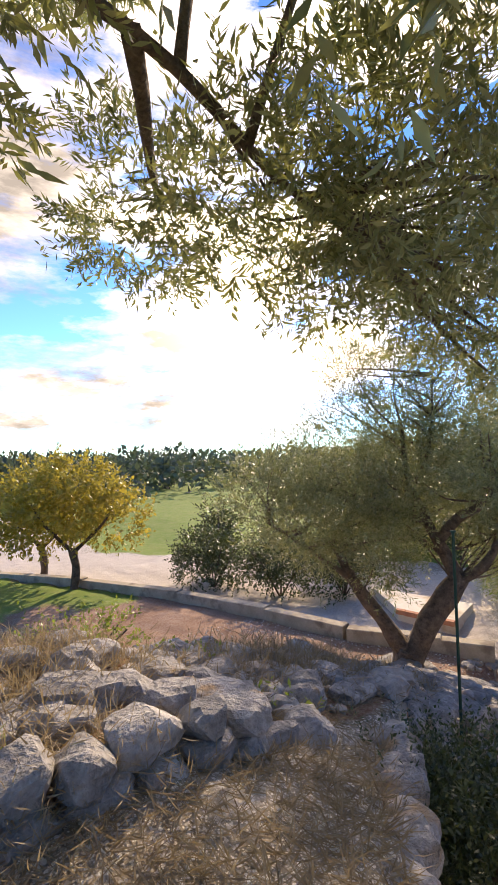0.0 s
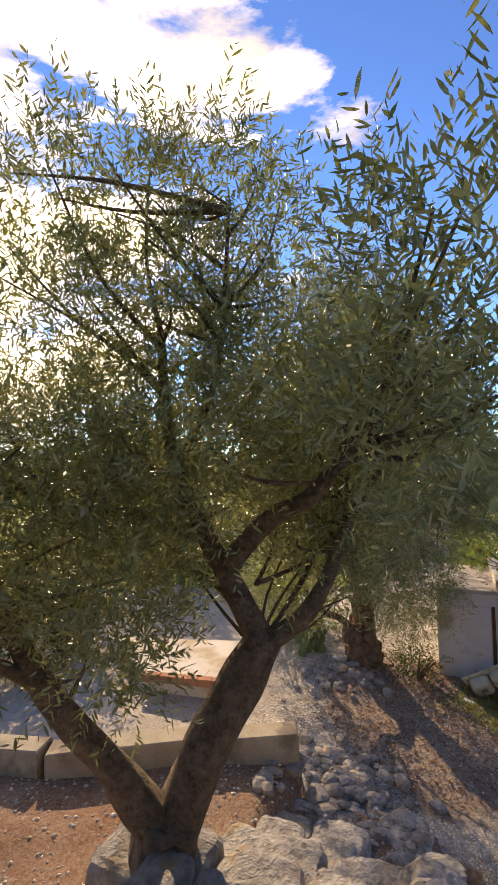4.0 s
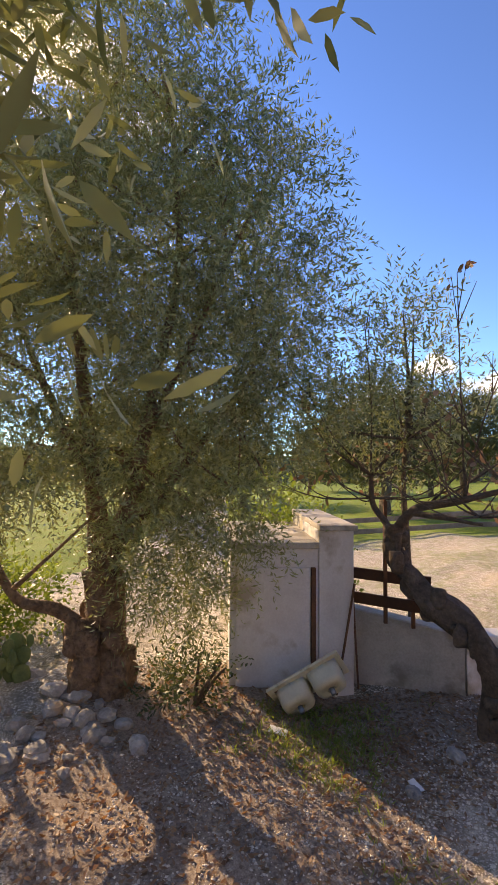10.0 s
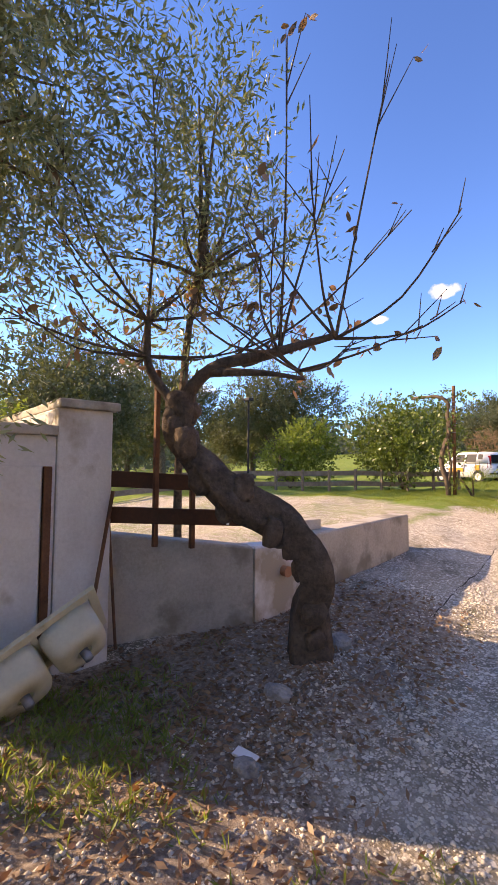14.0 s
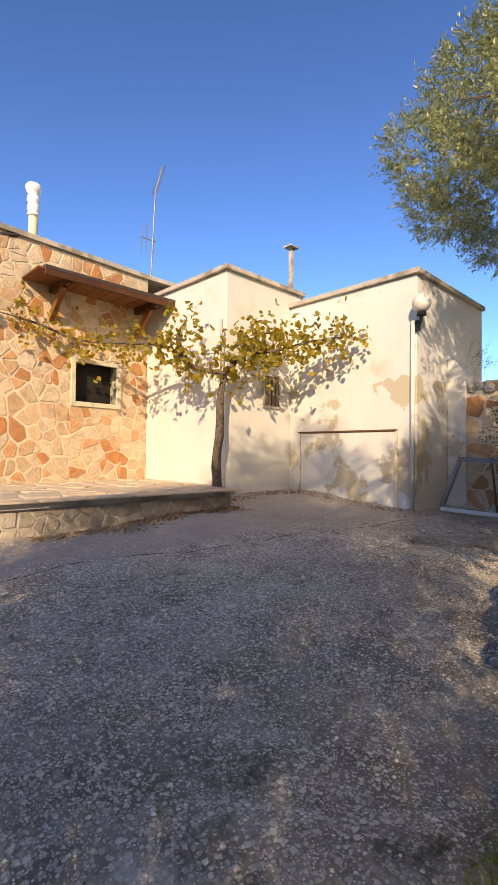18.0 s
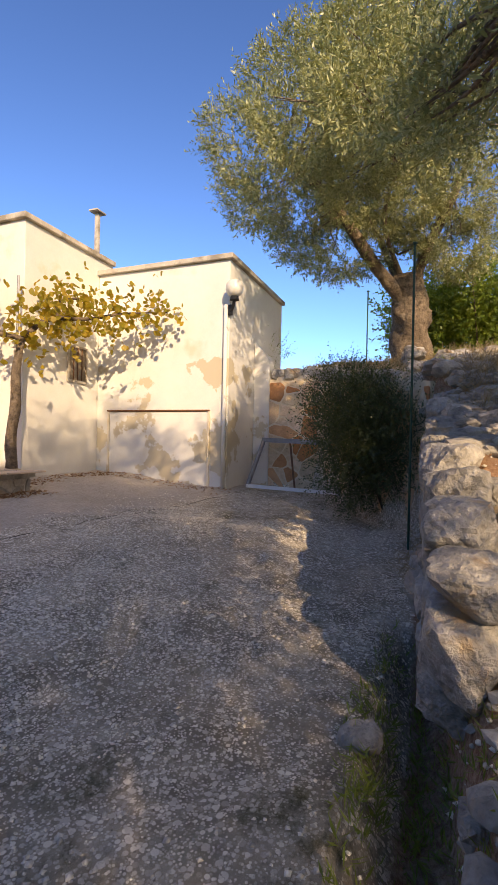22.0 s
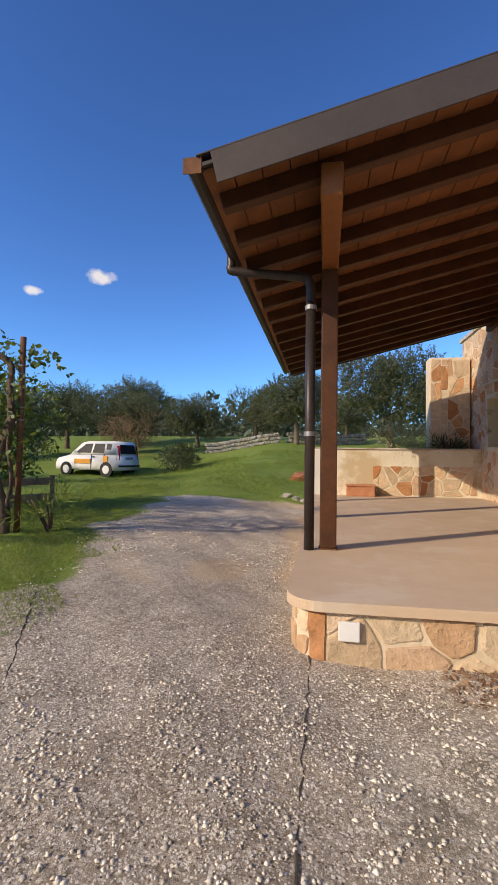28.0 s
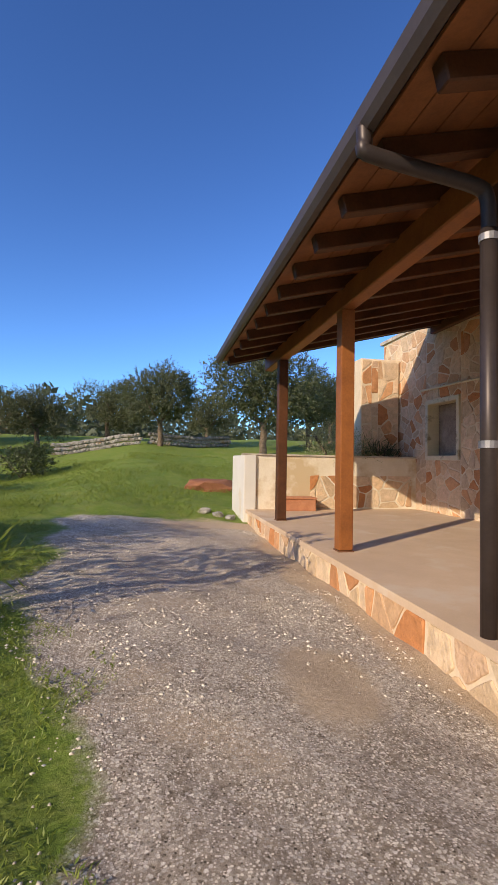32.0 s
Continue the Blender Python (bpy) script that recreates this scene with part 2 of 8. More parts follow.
def flaked_plaster(name):
    """White limewash that has come off in sharp-edged patches, most of all on the lower wall."""
    m = material(name, (0.63, 0.61, 0.555), (0.71, 0.69, 0.64), 2.0, 0.9, 0.25, 0.006, 40, stain=(0.60, 0.54, 0.43), stain_scale=1.1, stain_at=0.64)
    nt = m.node_tree
    n, l = nt.nodes, nt.links
    b = n["Principled BSDF"]
    geo = n.new("ShaderNodeNewGeometry")
    xyz = n.new("ShaderNodeSeparateXYZ")
    l.new(geo.outputs["Position"], xyz.inputs[0])
    low = n.new("ShaderNodeMapRange")
    low.inputs["From Min"].default_value, low.inputs["From Max"].default_value = 1.95, 2.45
    low.inputs["To Min"].default_value, low.inputs["To Max"].default_value = 0.0, -0.3
    l.new(xyz.outputs["Z"], low.inputs["Value"])
    t = n.new("ShaderNodeTexNoise")
    t.inputs["Scale"].default_value, t.inputs["Detail"].default_value, t.inputs["Roughness"].default_value = 1.7, 8, 0.58
    l.new(geo.outputs["Position"], t.inputs["Vector"])
    a = n.new("ShaderNodeMath")
    l.new(t.outputs["Fac"], a.inputs[0])
    l.new(low.outputs[0], a.inputs[1])
    r = n.new("ShaderNodeMapRange")
    r.inputs["From Min"].default_value, r.inputs["From Max"].default_value = 0.535, 0.555
    l.new(a.outputs[0], r.inputs["Value"])
    mx = n.new("ShaderNodeMix")
    mx.data_type = "RGBA"
    old = b.inputs["Base Color"].links[0].from_socket
    l.new(r.outputs[0], mx.inputs["Factor"])
    l.new(old, mx.inputs[6])
    mx.inputs[7].default_value = (0.52, 0.45, 0.33, 1)
    l.new(mx.outputs[2], b.inputs["Base Color"])
    return m


M = {}
M["plaster_flaked"] = flaked_plaster("plaster_flaked")
M["plaster"] = material("plaster", (0.62, 0.60, 0.545), (0.70, 0.68, 0.63), 2.0, 0.9, 0.25, 0.006, 40, stain=(0.62, 0.52, 0.36), stain_scale=0.9, stain_at=0.66)
M["plaster_worn"] = material("plaster_worn", (0.66, 0.58, 0.44), (0.80, 0.74, 0.62), 2.2, 0.92, 0.4, 0.008, 35, stain=(0.56, 0.44, 0.28), stain_scale=1.3, stain_at=0.55)
M["tufa"] = material("tufa", (0.34, 0.28, 0.19), (0.56, 0.48, 0.35), 3.0, 0.95, 0.5, 0.01, 50, stain=(0.26, 0.21, 0.15), stain_scale=2.4, stain_at=0.6)
M["joint_dirt"] = material("joint_dirt", (0.05, 0.038, 0.028), (0.14, 0.11, 0.08), 14, 0.95, 0.5, 0.004, 60)
M["mortar"] = material("mortar", (0.62, 0.50, 0.35), (0.76, 0.64, 0.48), 5, 0.95, 0.7, 0.014, 45, stain=(0.66, 0.48, 0.32), stain_scale=2.6, stain_at=0.6)
M["stone"] = tint_by_piece(material("stone", (0.70, 0.66, 0.60), (1.08, 1.05, 1.0), 9, 0.88, 1.0, 0.022, 38, stain=(0.98, 0.90, 0.80), stain_scale=5, stain_at=0.64, per_piece=0.12), [(0.70, 0.54, 0.38), (0.60, 0.30, 0.15), (0.74, 0.60, 0.44), (0.66, 0.44, 0.28), (0.68, 0.54, 0.40), (0.60, 0.27, 0.12), (0.73, 0.58, 0.43), (0.71, 0.52, 0.35), (0.62, 0.44, 0.31), (0.72, 0.57, 0.41), (0.64, 0.36, 0.20), (0.70, 0.55, 0.42)])
M["stone_grey"] = tint_by_piece(material("stone_grey", (0.6, 0.58, 0.55), (1.0, 0.98, 0.95), 9, 0.9, 0.8, 0.02, 40, per_piece=0.15), [(0.52, 0.45, 0.36), (0.44, 0.38, 0.32), (0.56, 0.42, 0.32), (0.60, 0.53, 0.44), (0.40, 0.35, 0.30), (0.58, 0.50, 0.40)])
M["paving"] = tint_by_piece(material("paving", (0.7, 0.68, 0.65), (1.0, 0.98, 0.95), 8, 0.8, 0.4, 0.006, 60, per_piece=0.1), [(0.66, 0.55, 0.43), (0.60, 0.51, 0.41), (0.68, 0.55, 0.41), (0.64, 0.52, 0.40)])
M["deck"] = material("deck", (0.52, 0.38, 0.26), (0.64, 0.48, 0.34), 1.5, 0.75, 0.15, 0.004, 90, stain=(0.62, 0.50, 0.38), stain_scale=2.0, stain_at=0.6)
M["limestone"] = material("limestone", (0.17, 0.158, 0.142), (0.52, 0.485, 0.435), 7, 0.9, 1.0, 0.05, 30, stain=(0.40, 0.27, 0.15), stain_scale=3.6, stain_at=0.63, per_piece=0.2)
M["rubble"] = material("rubble", (0.22, 0.20, 0.175), (0.52, 0.48, 0.42), 9, 0.9, 0.8, 0.02, 40, stain=(0.50, 0.33, 0.2), stain_scale=5, stain_at=0.62, per_piece=0.22, island=True)
M["concrete"] = material("concrete", (0.36, 0.31, 0.25), (0.62, 0.56, 0.47), 2.6, 0.9, 0.4, 0.006, 50, stain=(0.27, 0.235, 0.185), stain_scale=2.4, stain_at=0.56)
M["concrete_white"] = material("concrete_white", (0.58, 0.54, 0.49), (0.8, 0.77, 0.72), 2.2, 0.9, 0.4, 0.006, 50, stain=(0.44, 0.37, 0.28), stain_scale=2.2, stain_at=0.57)
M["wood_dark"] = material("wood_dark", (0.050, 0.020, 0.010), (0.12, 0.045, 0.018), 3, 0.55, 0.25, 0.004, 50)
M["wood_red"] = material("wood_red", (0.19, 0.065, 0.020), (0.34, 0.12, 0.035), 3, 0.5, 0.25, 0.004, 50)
M["wood_board"] = material("wood_board", (0.15, 0.055, 0.022), (0.27, 0.105, 0.04), 4, 0.6, 0.25, 0.004, 50)
M["wood_grey"] = material("wood_grey", (0.16, 0.12, 0.09), (0.34, 0.28, 0.22), 5, 0.85, 0.5, 0.006, 60)
M["sheet_brown"] = material("sheet_brown", (0.060, 0.046, 0.042), (0.085, 0.068, 0.062), 2, 0.5, 0.05, 0.002, 40, metal=0.15)
M["bark"] = material("bark", (0.065, 0.047, 0.033), (0.28, 0.21, 0.15), 12, 0.95, 1.0, 0.05, 45)
M["bark_red"] = material("bark_red", (0.10, 0.058, 0.034), (0.38, 0.24, 0.15), 13, 0.95, 1.0, 0.05, 45)
M["dry_grass"] = leaf_material("dry_grass", (0.20, 0.14, 0.08), (0.42, 0.33, 0.20), (0.4, 0.3, 0.15), 0.7, 0.3)
M["cactus"] = material("cactus", (0.10, 0.16, 0.06), (0.20, 0.26, 0.11), 9, 0.6, 0.3, 0.006, 60)
M["bark_dark"] = material("bark_dark", (0.055, 0.040, 0.030), (0.20, 0.145, 0.105), 9, 0.95, 1.0, 0.02, 50)
M["olive_leaf"] = leaf_material("olive_leaf", (0.125, 0.140, 0.058), (0.46, 0.465, 0.24), (0.36, 0.38, 0.11), 0.40, 0.28)
M["olive_far"] = leaf_material("olive_far", (0.050, 0.065, 0.034), (0.140, 0.155, 0.085), (0.16, 0.18, 0.05), 0.6, 0.3)
M["bush_leaf"] = leaf_material("bush_leaf", (0.028, 0.042, 0.014), (0.115, 0.135, 0.050), (0.12, 0.16, 0.03), 0.45, 0.22)
M["green_leaf"] = leaf_material("green_leaf", (0.060, 0.11, 0.015), (0.22, 0.29, 0.05), (0.28, 0.36, 0.05), 0.45, 0.4)
M["citrus_leaf"] = leaf_material("citrus_leaf", (0.030, 0.060, 0.012), (0.17, 0.22, 0.04), (0.18, 0.26, 0.04), 0.4, 0.28)
M["yellow_leaf"] = leaf_material("yellow_leaf", (0.19, 0.175, 0.03), (0.42, 0.35, 0.075), (0.50, 0.40, 0.06), 0.5, 0.45)
M["vine_leaf"] = leaf_material("vine_leaf", (0.16, 0.17, 0.02), (0.42, 0.26, 0.04), (0.55, 0.42, 0.05), 0.5, 0.45)
M["dry_leaf"] = leaf_material("dry_leaf", (0.17, 0.10, 0.065), (0.48, 0.32, 0.20), (0.4, 0.18, 0.06), 0.6, 0.3)
M["grass_blade"] = leaf_material("grass_blade", (0.12, 0.19, 0.025), (0.30, 0.35, 0.08), (0.34, 0.42, 0.07), 0.5, 0.38)
M["white_paint"] = material("white_paint", (0.72, 0.72, 0.71), (0.82, 0.82, 0.81), 2, 0.35, 0.02, 0.002, 40, spec=0.5)
M["black"] = material("black", (0.012, 0.012, 0.013), (0.03, 0.03, 0.03), 6, 0.6, 0.05, 0.002, 40)
M["metal_grey"] = material("metal_grey", (0.22, 0.22, 0.23), (0.36, 0.36, 0.37), 6, 0.6, 0.1, 0.002, 60, metal=0.7)
M["rust"] = material("rust", (0.10, 0.045, 0.025), (0.22, 0.10, 0.05), 8, 0.85, 0.3, 0.004, 70)
M["green_paint"] = material("green_paint", (0.012, 0.05, 0.035), (0.025, 0.08, 0.05), 8, 0.5, 0.1, 0.002, 60)
M["pipe_brown"] = material("pipe_brown", (0.040, 0.030, 0.028), (0.065, 0.050, 0.046), 4, 0.4, 0.05, 0.002, 50, metal=0.3)
M["globe"] = material("globe", (0.62, 0.58, 0.5), (0.78, 0.75, 0.68), 3, 0.15, 0.02, 0.002, 30, spec=0.6)
M["dark_inside"] = material("dark_inside", (0.012, 0.010, 0.009), (0.03, 0.025, 0.02), 3, 0.9, 0.1, 0.003, 30)
M["terracotta"] = material("terracotta", (0.42, 0.17, 0.09), (0.58, 0.27, 0.15), 6, 0.9, 0.3, 0.004, 60)
# distance haze is put into these leaf colours, paler and a little bluer
M["far_leaf_hazed"] = leaf_material("far_leaf_hazed", (0.055, 0.072, 0.048), (0.14, 0.165, 0.10), (0.10, 0.13, 0.06), 0.7, 0.25)
M["pebble"] = material("pebble", (0.38, 0.325, 0.255), (0.92, 0.85, 0.73), 20, 0.9, 0, 0.002, 90, per_piece=0.3, island=True)
M["red_earth"] = material("red_earth", (0.24, 0.09, 0.045), (0.36, 0.16, 0.085), 5, 0.95, 0.9, 0.04, 30)
M["cream"] = material("cream", (0.55, 0.50, 0.36), (0.70, 0.66, 0.50), 3, 0.5, 0.1, 0.003, 50, stain=(0.3, 0.26, 0.16), stain_scale=3, stain_at=0.6)


# ---------------------------------------------------------------- mesh helpers
def thing(name, at=(0, 0, 0), label="", category="", group="", kind=""):
    e = new(name)
    e.empty_display_size = 0.1
    e.location = at
    return tagged(e, label, category, group, kind)


def finish(name, bm, mat, smooth=False):
    bmesh.ops.recalc_face_normals(bm, faces=bm.faces)
    me = bpy.data.meshes.new(name)
    bm.to_mesh(me)
    bm.free()
    me.materials.append(mat)
    if smooth:
        me.shade_smooth()
    return me


def part(name, bm, mat, parent=None, label="", smooth=False):
    ob = new(name, finish(name, bm, mat, smooth))
    if parent:
        ob.parent = parent
        ob.location = tuple(-v for v in world_at(parent))
    return tagged(ob, label)


def world_at(ob):
    p = Vector((0, 0, 0))
    while ob:
        p += ob.location
        ob = ob.parent
    return p


def from_arrays(name, verts, faces, mat, parent=None, label=""):
    me = bpy.data.meshes.new(name)
    me.from_pydata(verts, [], faces)
    me.materials.append(mat)
    ob = new(name, me)
    if parent:
        ob.parent = parent
        ob.location = tuple(-v for v in world_at(parent))
    return tagged(ob, label)


def box(x0, y0, z0, x1, y1, z1, bevel=0.0, bm=None):
    bm = bm or bmesh.new()
    r = bmesh.ops.create_cube(bm, size=1.0)
    for v in r["verts"]:
        v.co = Vector(((x0 + x1) / 2 + v.co.x * (x1 - x0), (y0 + y1) / 2 + v.co.y * (y1 - y0), (z0 + z1) / 2 + v.co.z * (z1 - z0)))
    if bevel:
        es = {e for v in r["verts"] for e in v.link_edges}
        bmesh.ops.bevel(bm, geom=list(es), offset=bevel, segments=2, affect="EDGES", profile=0.6)
    return bm


def beam(a, b, w, h, bevel=0.006, bm=None):
    """A squared timber from a to b."""
    bm = bm or bmesh.new()
    a, b = Vector(a), Vector(b)
    d = (b - a).normalized()
    side = d.cross(Vector((0, 0, 1)))
    side = side.normalized() if side.length > 1e-3 else Vector((1, 0, 0))
    up = side.cross(d).normalized()
    r = bmesh.ops.create_cube(bm, size=1.0)
    for v in r["verts"]:
        v.co = (a + b) / 2 + d * v.co.y * (b - a).length + side * v.co.x * w + up * v.co.z * h
    if bevel:
        es = {e for v in r["verts"] for e in v.link_edges}
        bmesh.ops.bevel(bm, geom=list(es), offset=bevel, segments=1, affect="EDGES")
    return bm


def tube(points, radii, sides=10, bm=None, wobble=0.0, cap=True):
    """A round limb through points, tapering through radii."""
    bm = bm or bmesh.new()
    pts = [Vector(p) for p in points]
    rings = []
    ref = Vector((0.31, 0.77, 0.2)).normalized()
    for k, p in enumerate(pts):
        d = (pts[min(k + 1, len(pts) - 1)] - pts[max(k - 1, 0)]).normalized()
        s = d.cross(ref)
        s = s.normalized() if s.length > 1e-3 else Vector((1, 0, 0))
        u = s.cross(d).normalized()
        ring = []
        for j in range(sides):
            a = 2 * math.pi * j / sides
            r = radii[k] * (1 + (wobble * (noise.noise(Vector((p.x * 3 + math.cos(a) * 1.3, p.y * 3 + math.sin(a) * 1.3, p.z * 2.2))) * 1.6) if wobble else 0))
            ring.append(bm.verts.new(p + s * math.cos(a) * r + u * math.sin(a) * r))
        rings.append(ring)
    for a, b in zip(rings, rings[1:]):
        for j in range(sides):
            bm.faces.new((a[j], a[(j + 1) % sides], b[(j + 1) % sides], b[j]))
    if cap:
        bm.faces.new(rings[0][::-1])
        bm.faces.new(rings[-1])
    return bm


def smooth_path(points, n=5):
    """Points on a soft curve through the given ones."""
    pts = [Vector(p) for p in points]
    out = []
    for k in range(len(pts) - 1):
        p0, p1, p2, p3 = pts[max(k - 1, 0)], pts[k], pts[k + 1], pts[min(k + 2, len(pts) - 1)]
        for j in range(n):
            t = j / n
            out.append(0.5 * (2 * p1 + (p2 - p0) * t + (2 * p0 - 5 * p1 + 4 * p2 - p3) * t * t + (3 * p1 - p0 - 3 * p2 + p3) * t ** 3))
    return out + [pts[-1]]


def prism(outline, z0, z1, bm=None, bevel=0.0):
    bm = bm or bmesh.new()
    lo = [bm.verts.new((x, y, z0)) for x, y in outline]
    hi = [bm.verts.new((x, y, z1)) for x, y in outline]
    n = len(outline)
    for j in range(n):
        bm.faces.new((lo[j], lo[(j + 1) % n], hi[(j + 1) % n], hi[j]))
    bm.faces.new(lo[::-1])
    top = bm.faces.new(hi)
    if bevel:
        bmesh.ops.bevel(bm, geom=list(top.edges), offset=bevel, segments=2, affect="EDGES", profile=0.6)
    return bm


def clip(poly, nx, ny, c):
    """The part of a polygon with nx*x + ny*y <= c."""
    out = []
    for k, p in enumerate(poly):
        q = poly[(k + 1) % len(poly)]
        dp, dq = nx * p[0] + ny * p[1] - c, nx * q[0] + ny * q[1] - c
        if dp <= 0:
            out.append(p)
        if (dp < 0) != (dq < 0):
            t = dp / (dp - dq)
            out.append((p[0] + (q[0] - p[0]) * t, p[1] + (q[1] - p[1]) * t))
    return out


def crazy_cells(rect, size, rnd, gap, jitter=0.42, stretch=1.0, wild=False):
    """Irregular polygons that fill a rectangle, with joints of width gap between them."""
    x0, y0, x1, y1 = rect
    nx, ny = max(1, round((x1 - x0) / (size * stretch))), max(1, round((y1 - y0) / size))
    dx, dy = (x1 - x0) / nx, (y1 - y0) / ny
    site = {(i, j): (x0 + (i + 0.5 + rnd.uniform(-jitter, jitter)) * dx, y0 + (j + 0.5 + rnd.uniform(-jitter, jitter)) * dy) for i in range(-2, nx + 2) for j in range(-2, ny + 2)}
    for key in list(site):
        if wild and rnd.random() < 0.24:
            site.pop(key)
    cells = []
    for i in range(nx):
        for j in range(ny):
            if (i, j) not in site:
                continue
            px, py = site[i, j]
            poly = [(x0, y0), (x1, y0), (x1, y1), (x0, y1)]
            reach = range(-3, 4) if wild else range(-2, 3)
            for a in reach:
                for b in reach:
                    if (a or b) and 0 <= i + a < nx and 0 <= j + b < ny and (i + a, j + b) in site:
                        qx, qy = site[i + a, j + b]
                        mx, my, vx, vy = (px + qx) / 2, (py + qy) / 2, qx - px, qy - py
                        ln = math.hypot(vx, vy)
                        poly = clip(poly, vx, vy, vx * mx + vy * my - gap / 2 * ln)
                        if not poly:
                            break
                if not poly:
                    break
            if len(poly) < 3:
                continue
            soft = []
            for k, p in enumerate(poly):
                a, b = poly[k - 1], poly[(k + 1) % len(poly)]
                for q in (a, b):
                    d = math.hypot(q[0] - p[0], q[1] - p[1])
                    if d > 1e-4:
                        t = min(0.3, (0.008 + 0.022 * rnd.random()) / d)
                        soft.append((p[0] + (q[0] - p[0]) * t, p[1] + (q[1] - p[1]) * t))
            if wild:
                mx, my = sum(p[0] for p in soft) / len(soft), sum(p[1] for p in soft) / len(soft)
                k, o = rnd.uniform(0.86, 1.0), rnd.uniform(0, 40)
                ragged = []
                for p, q in zip(soft, soft[1:] + soft[:1]):
                    cuts = 3 if math.dist(p, q) > 0.07 else 1
                    for c in range(cuts):
                        x, y = p[0] + (q[0] - p[0]) * c / cuts, p[1] + (q[1] - p[1]) * c / cuts
                        w = noise.noise_vector(Vector((x * 16 + o, y * 16, o))) * 0.013
                        ragged.append((mx + (x - mx) * k + w.x, my + (y - my) * k + w.y))
                soft = ragged
            cells.append(soft)
    return cells


def stone_slab(poly, depth, rnd):
    """One flat stone of that outline (x, y), its face at about z = depth, chamfered."""
    bm = bmesh.new()
    cx, cy = sum(p[0] for p in poly) / len(poly), sum(p[1] for p in poly) / len(poly)
    tx, ty = rnd.uniform(-0.04, 0.04), rnd.uniform(-0.04, 0.04)
    back = [bm.verts.new((p[0], p[1], 0)) for p in poly]
    mid = [bm.verts.new((p[0], p[1], depth * 0.6)) for p in poly]
    face = [bm.verts.new((cx + (p[0] - cx) * 0.93, cy + (p[1] - cy) * 0.93, depth + (p[0] - cx) * tx + (p[1] - cy) * ty)) for p in poly]
    n = len(poly)
    for a, b in ((back, mid), (mid, face)):
        for k in range(n):
            bm.faces.new((a[k], a[(k + 1) % n], b[(k + 1) % n], b[k]))
    bm.faces.new(face)
    return bm


def lay_stones(name, rects, frame_m, size, parent, mat, seed, depth=0.025, gap=0.022, stretch=1.0, jitter=0.42, wild=False):
    """Stones over rectangles of a plane; frame_m takes the plane's x, y, z into the world."""
    rnd = random.Random(seed)
    base = Matrix.Translation(-world_at(parent))
    for rect in rects:
        for poly in crazy_cells(rect, size, rnd, gap, jitter, stretch, wild):
            if len(poly) < 5:
                continue
            me = finish(name, stone_slab(poly, depth * rnd.uniform(0.6, 1.3), rnd), mat)
            ob = new(name, me)
            ob.parent = parent
            ob.matrix_basis = base @ frame_m


def plane_frame(origin, xdir, ydir):
    x, y = Vector(xdir).normalized(), Vector(ydir).normalized()
    z = x.cross(y)
    m = Matrix((x, y, z)).transposed().to_4x4()
    m.translation = origin
    return m


BALLS = {}


def unit_ball(sub):
    if sub not in BALLS:
        bm = bmesh.new()
        bmesh.ops.create_icosphere(bm, subdivisions=sub, radius=1.0)
        bm.verts.ensure_lookup_table()
        BALLS[sub] = (np.array([v.co.normalized() for v in bm.verts]), np.array([[v.index for v in f.verts] for f in bm.faces]))
        bm.free()
    return BALLS[sub]


def stone_points(size, seed, at, sub, turn):
    """Points and faces of a broken field stone: a ball cut by a dozen random planes, then pitted."""
    d, f = unit_ball(sub)
    g = np.random.default_rng(int(abs(seed) * 1000) + 7)
    pl = g.normal(size=(12, 3))
    pl /= np.linalg.norm(pl, axis=1, keepdims=True)
    pl = np.concatenate([pl, [(0, 0, 1), (0, 0, -1), (1, 0, 0), (-1, 0, 0), (0, 1, 0), (0, -1, 0)]])
    hh = np.concatenate([g.uniform(0.66, 1.0, 12), g.uniform(0.72, 0.95, 6)])
    dots = d @ pl.T
    rad = np.min(np.where(dots > 0.05, hh / np.maximum(dots, 0.05), 9.0), axis=1)
    rad = np.minimum(rad, 1.12)
    ph = g.uniform(0, 6, 6)
    if sub > 2:
        rough_ = 0.018 * np.sin(d[:, 0] * 9 + ph[0]) * np.sin(d[:, 1] * 8 + ph[1]) + 0.012 * np.sin(d[:, 2] * 17 + ph[2]) * np.sin(d[:, 0] * 15 + ph[3]) + 0.022 * g.normal(size=len(d))
    else:
        rough_ = 0.05 * g.normal(size=len(d))
    p = d * (rad * (1 + rough_))[:, None] * 0.56 * np.array(size)
    c, s_ = math.cos(turn), math.sin(turn)
    p = np.stack([p[:, 0] * c - p[:, 1] * s_, p[:, 0] * s_ + p[:, 1] * c, p[:, 2]], 1) + np.array(at)
    return p, f


def rock(size, seed, flat=0.7, bm=None, at=(0, 0, 0), sub=2, turn=0.0):
    """A broken field stone."""
    bm = bm or bmesh.new()
    p, f = stone_points(size, seed, at, sub, turn)
    vs = [bm.verts.new(tuple(q)) for q in p]
    for t in f:
        bm.faces.new((vs[t[0]], vs[t[1]], vs[t[2]]))
    return bm


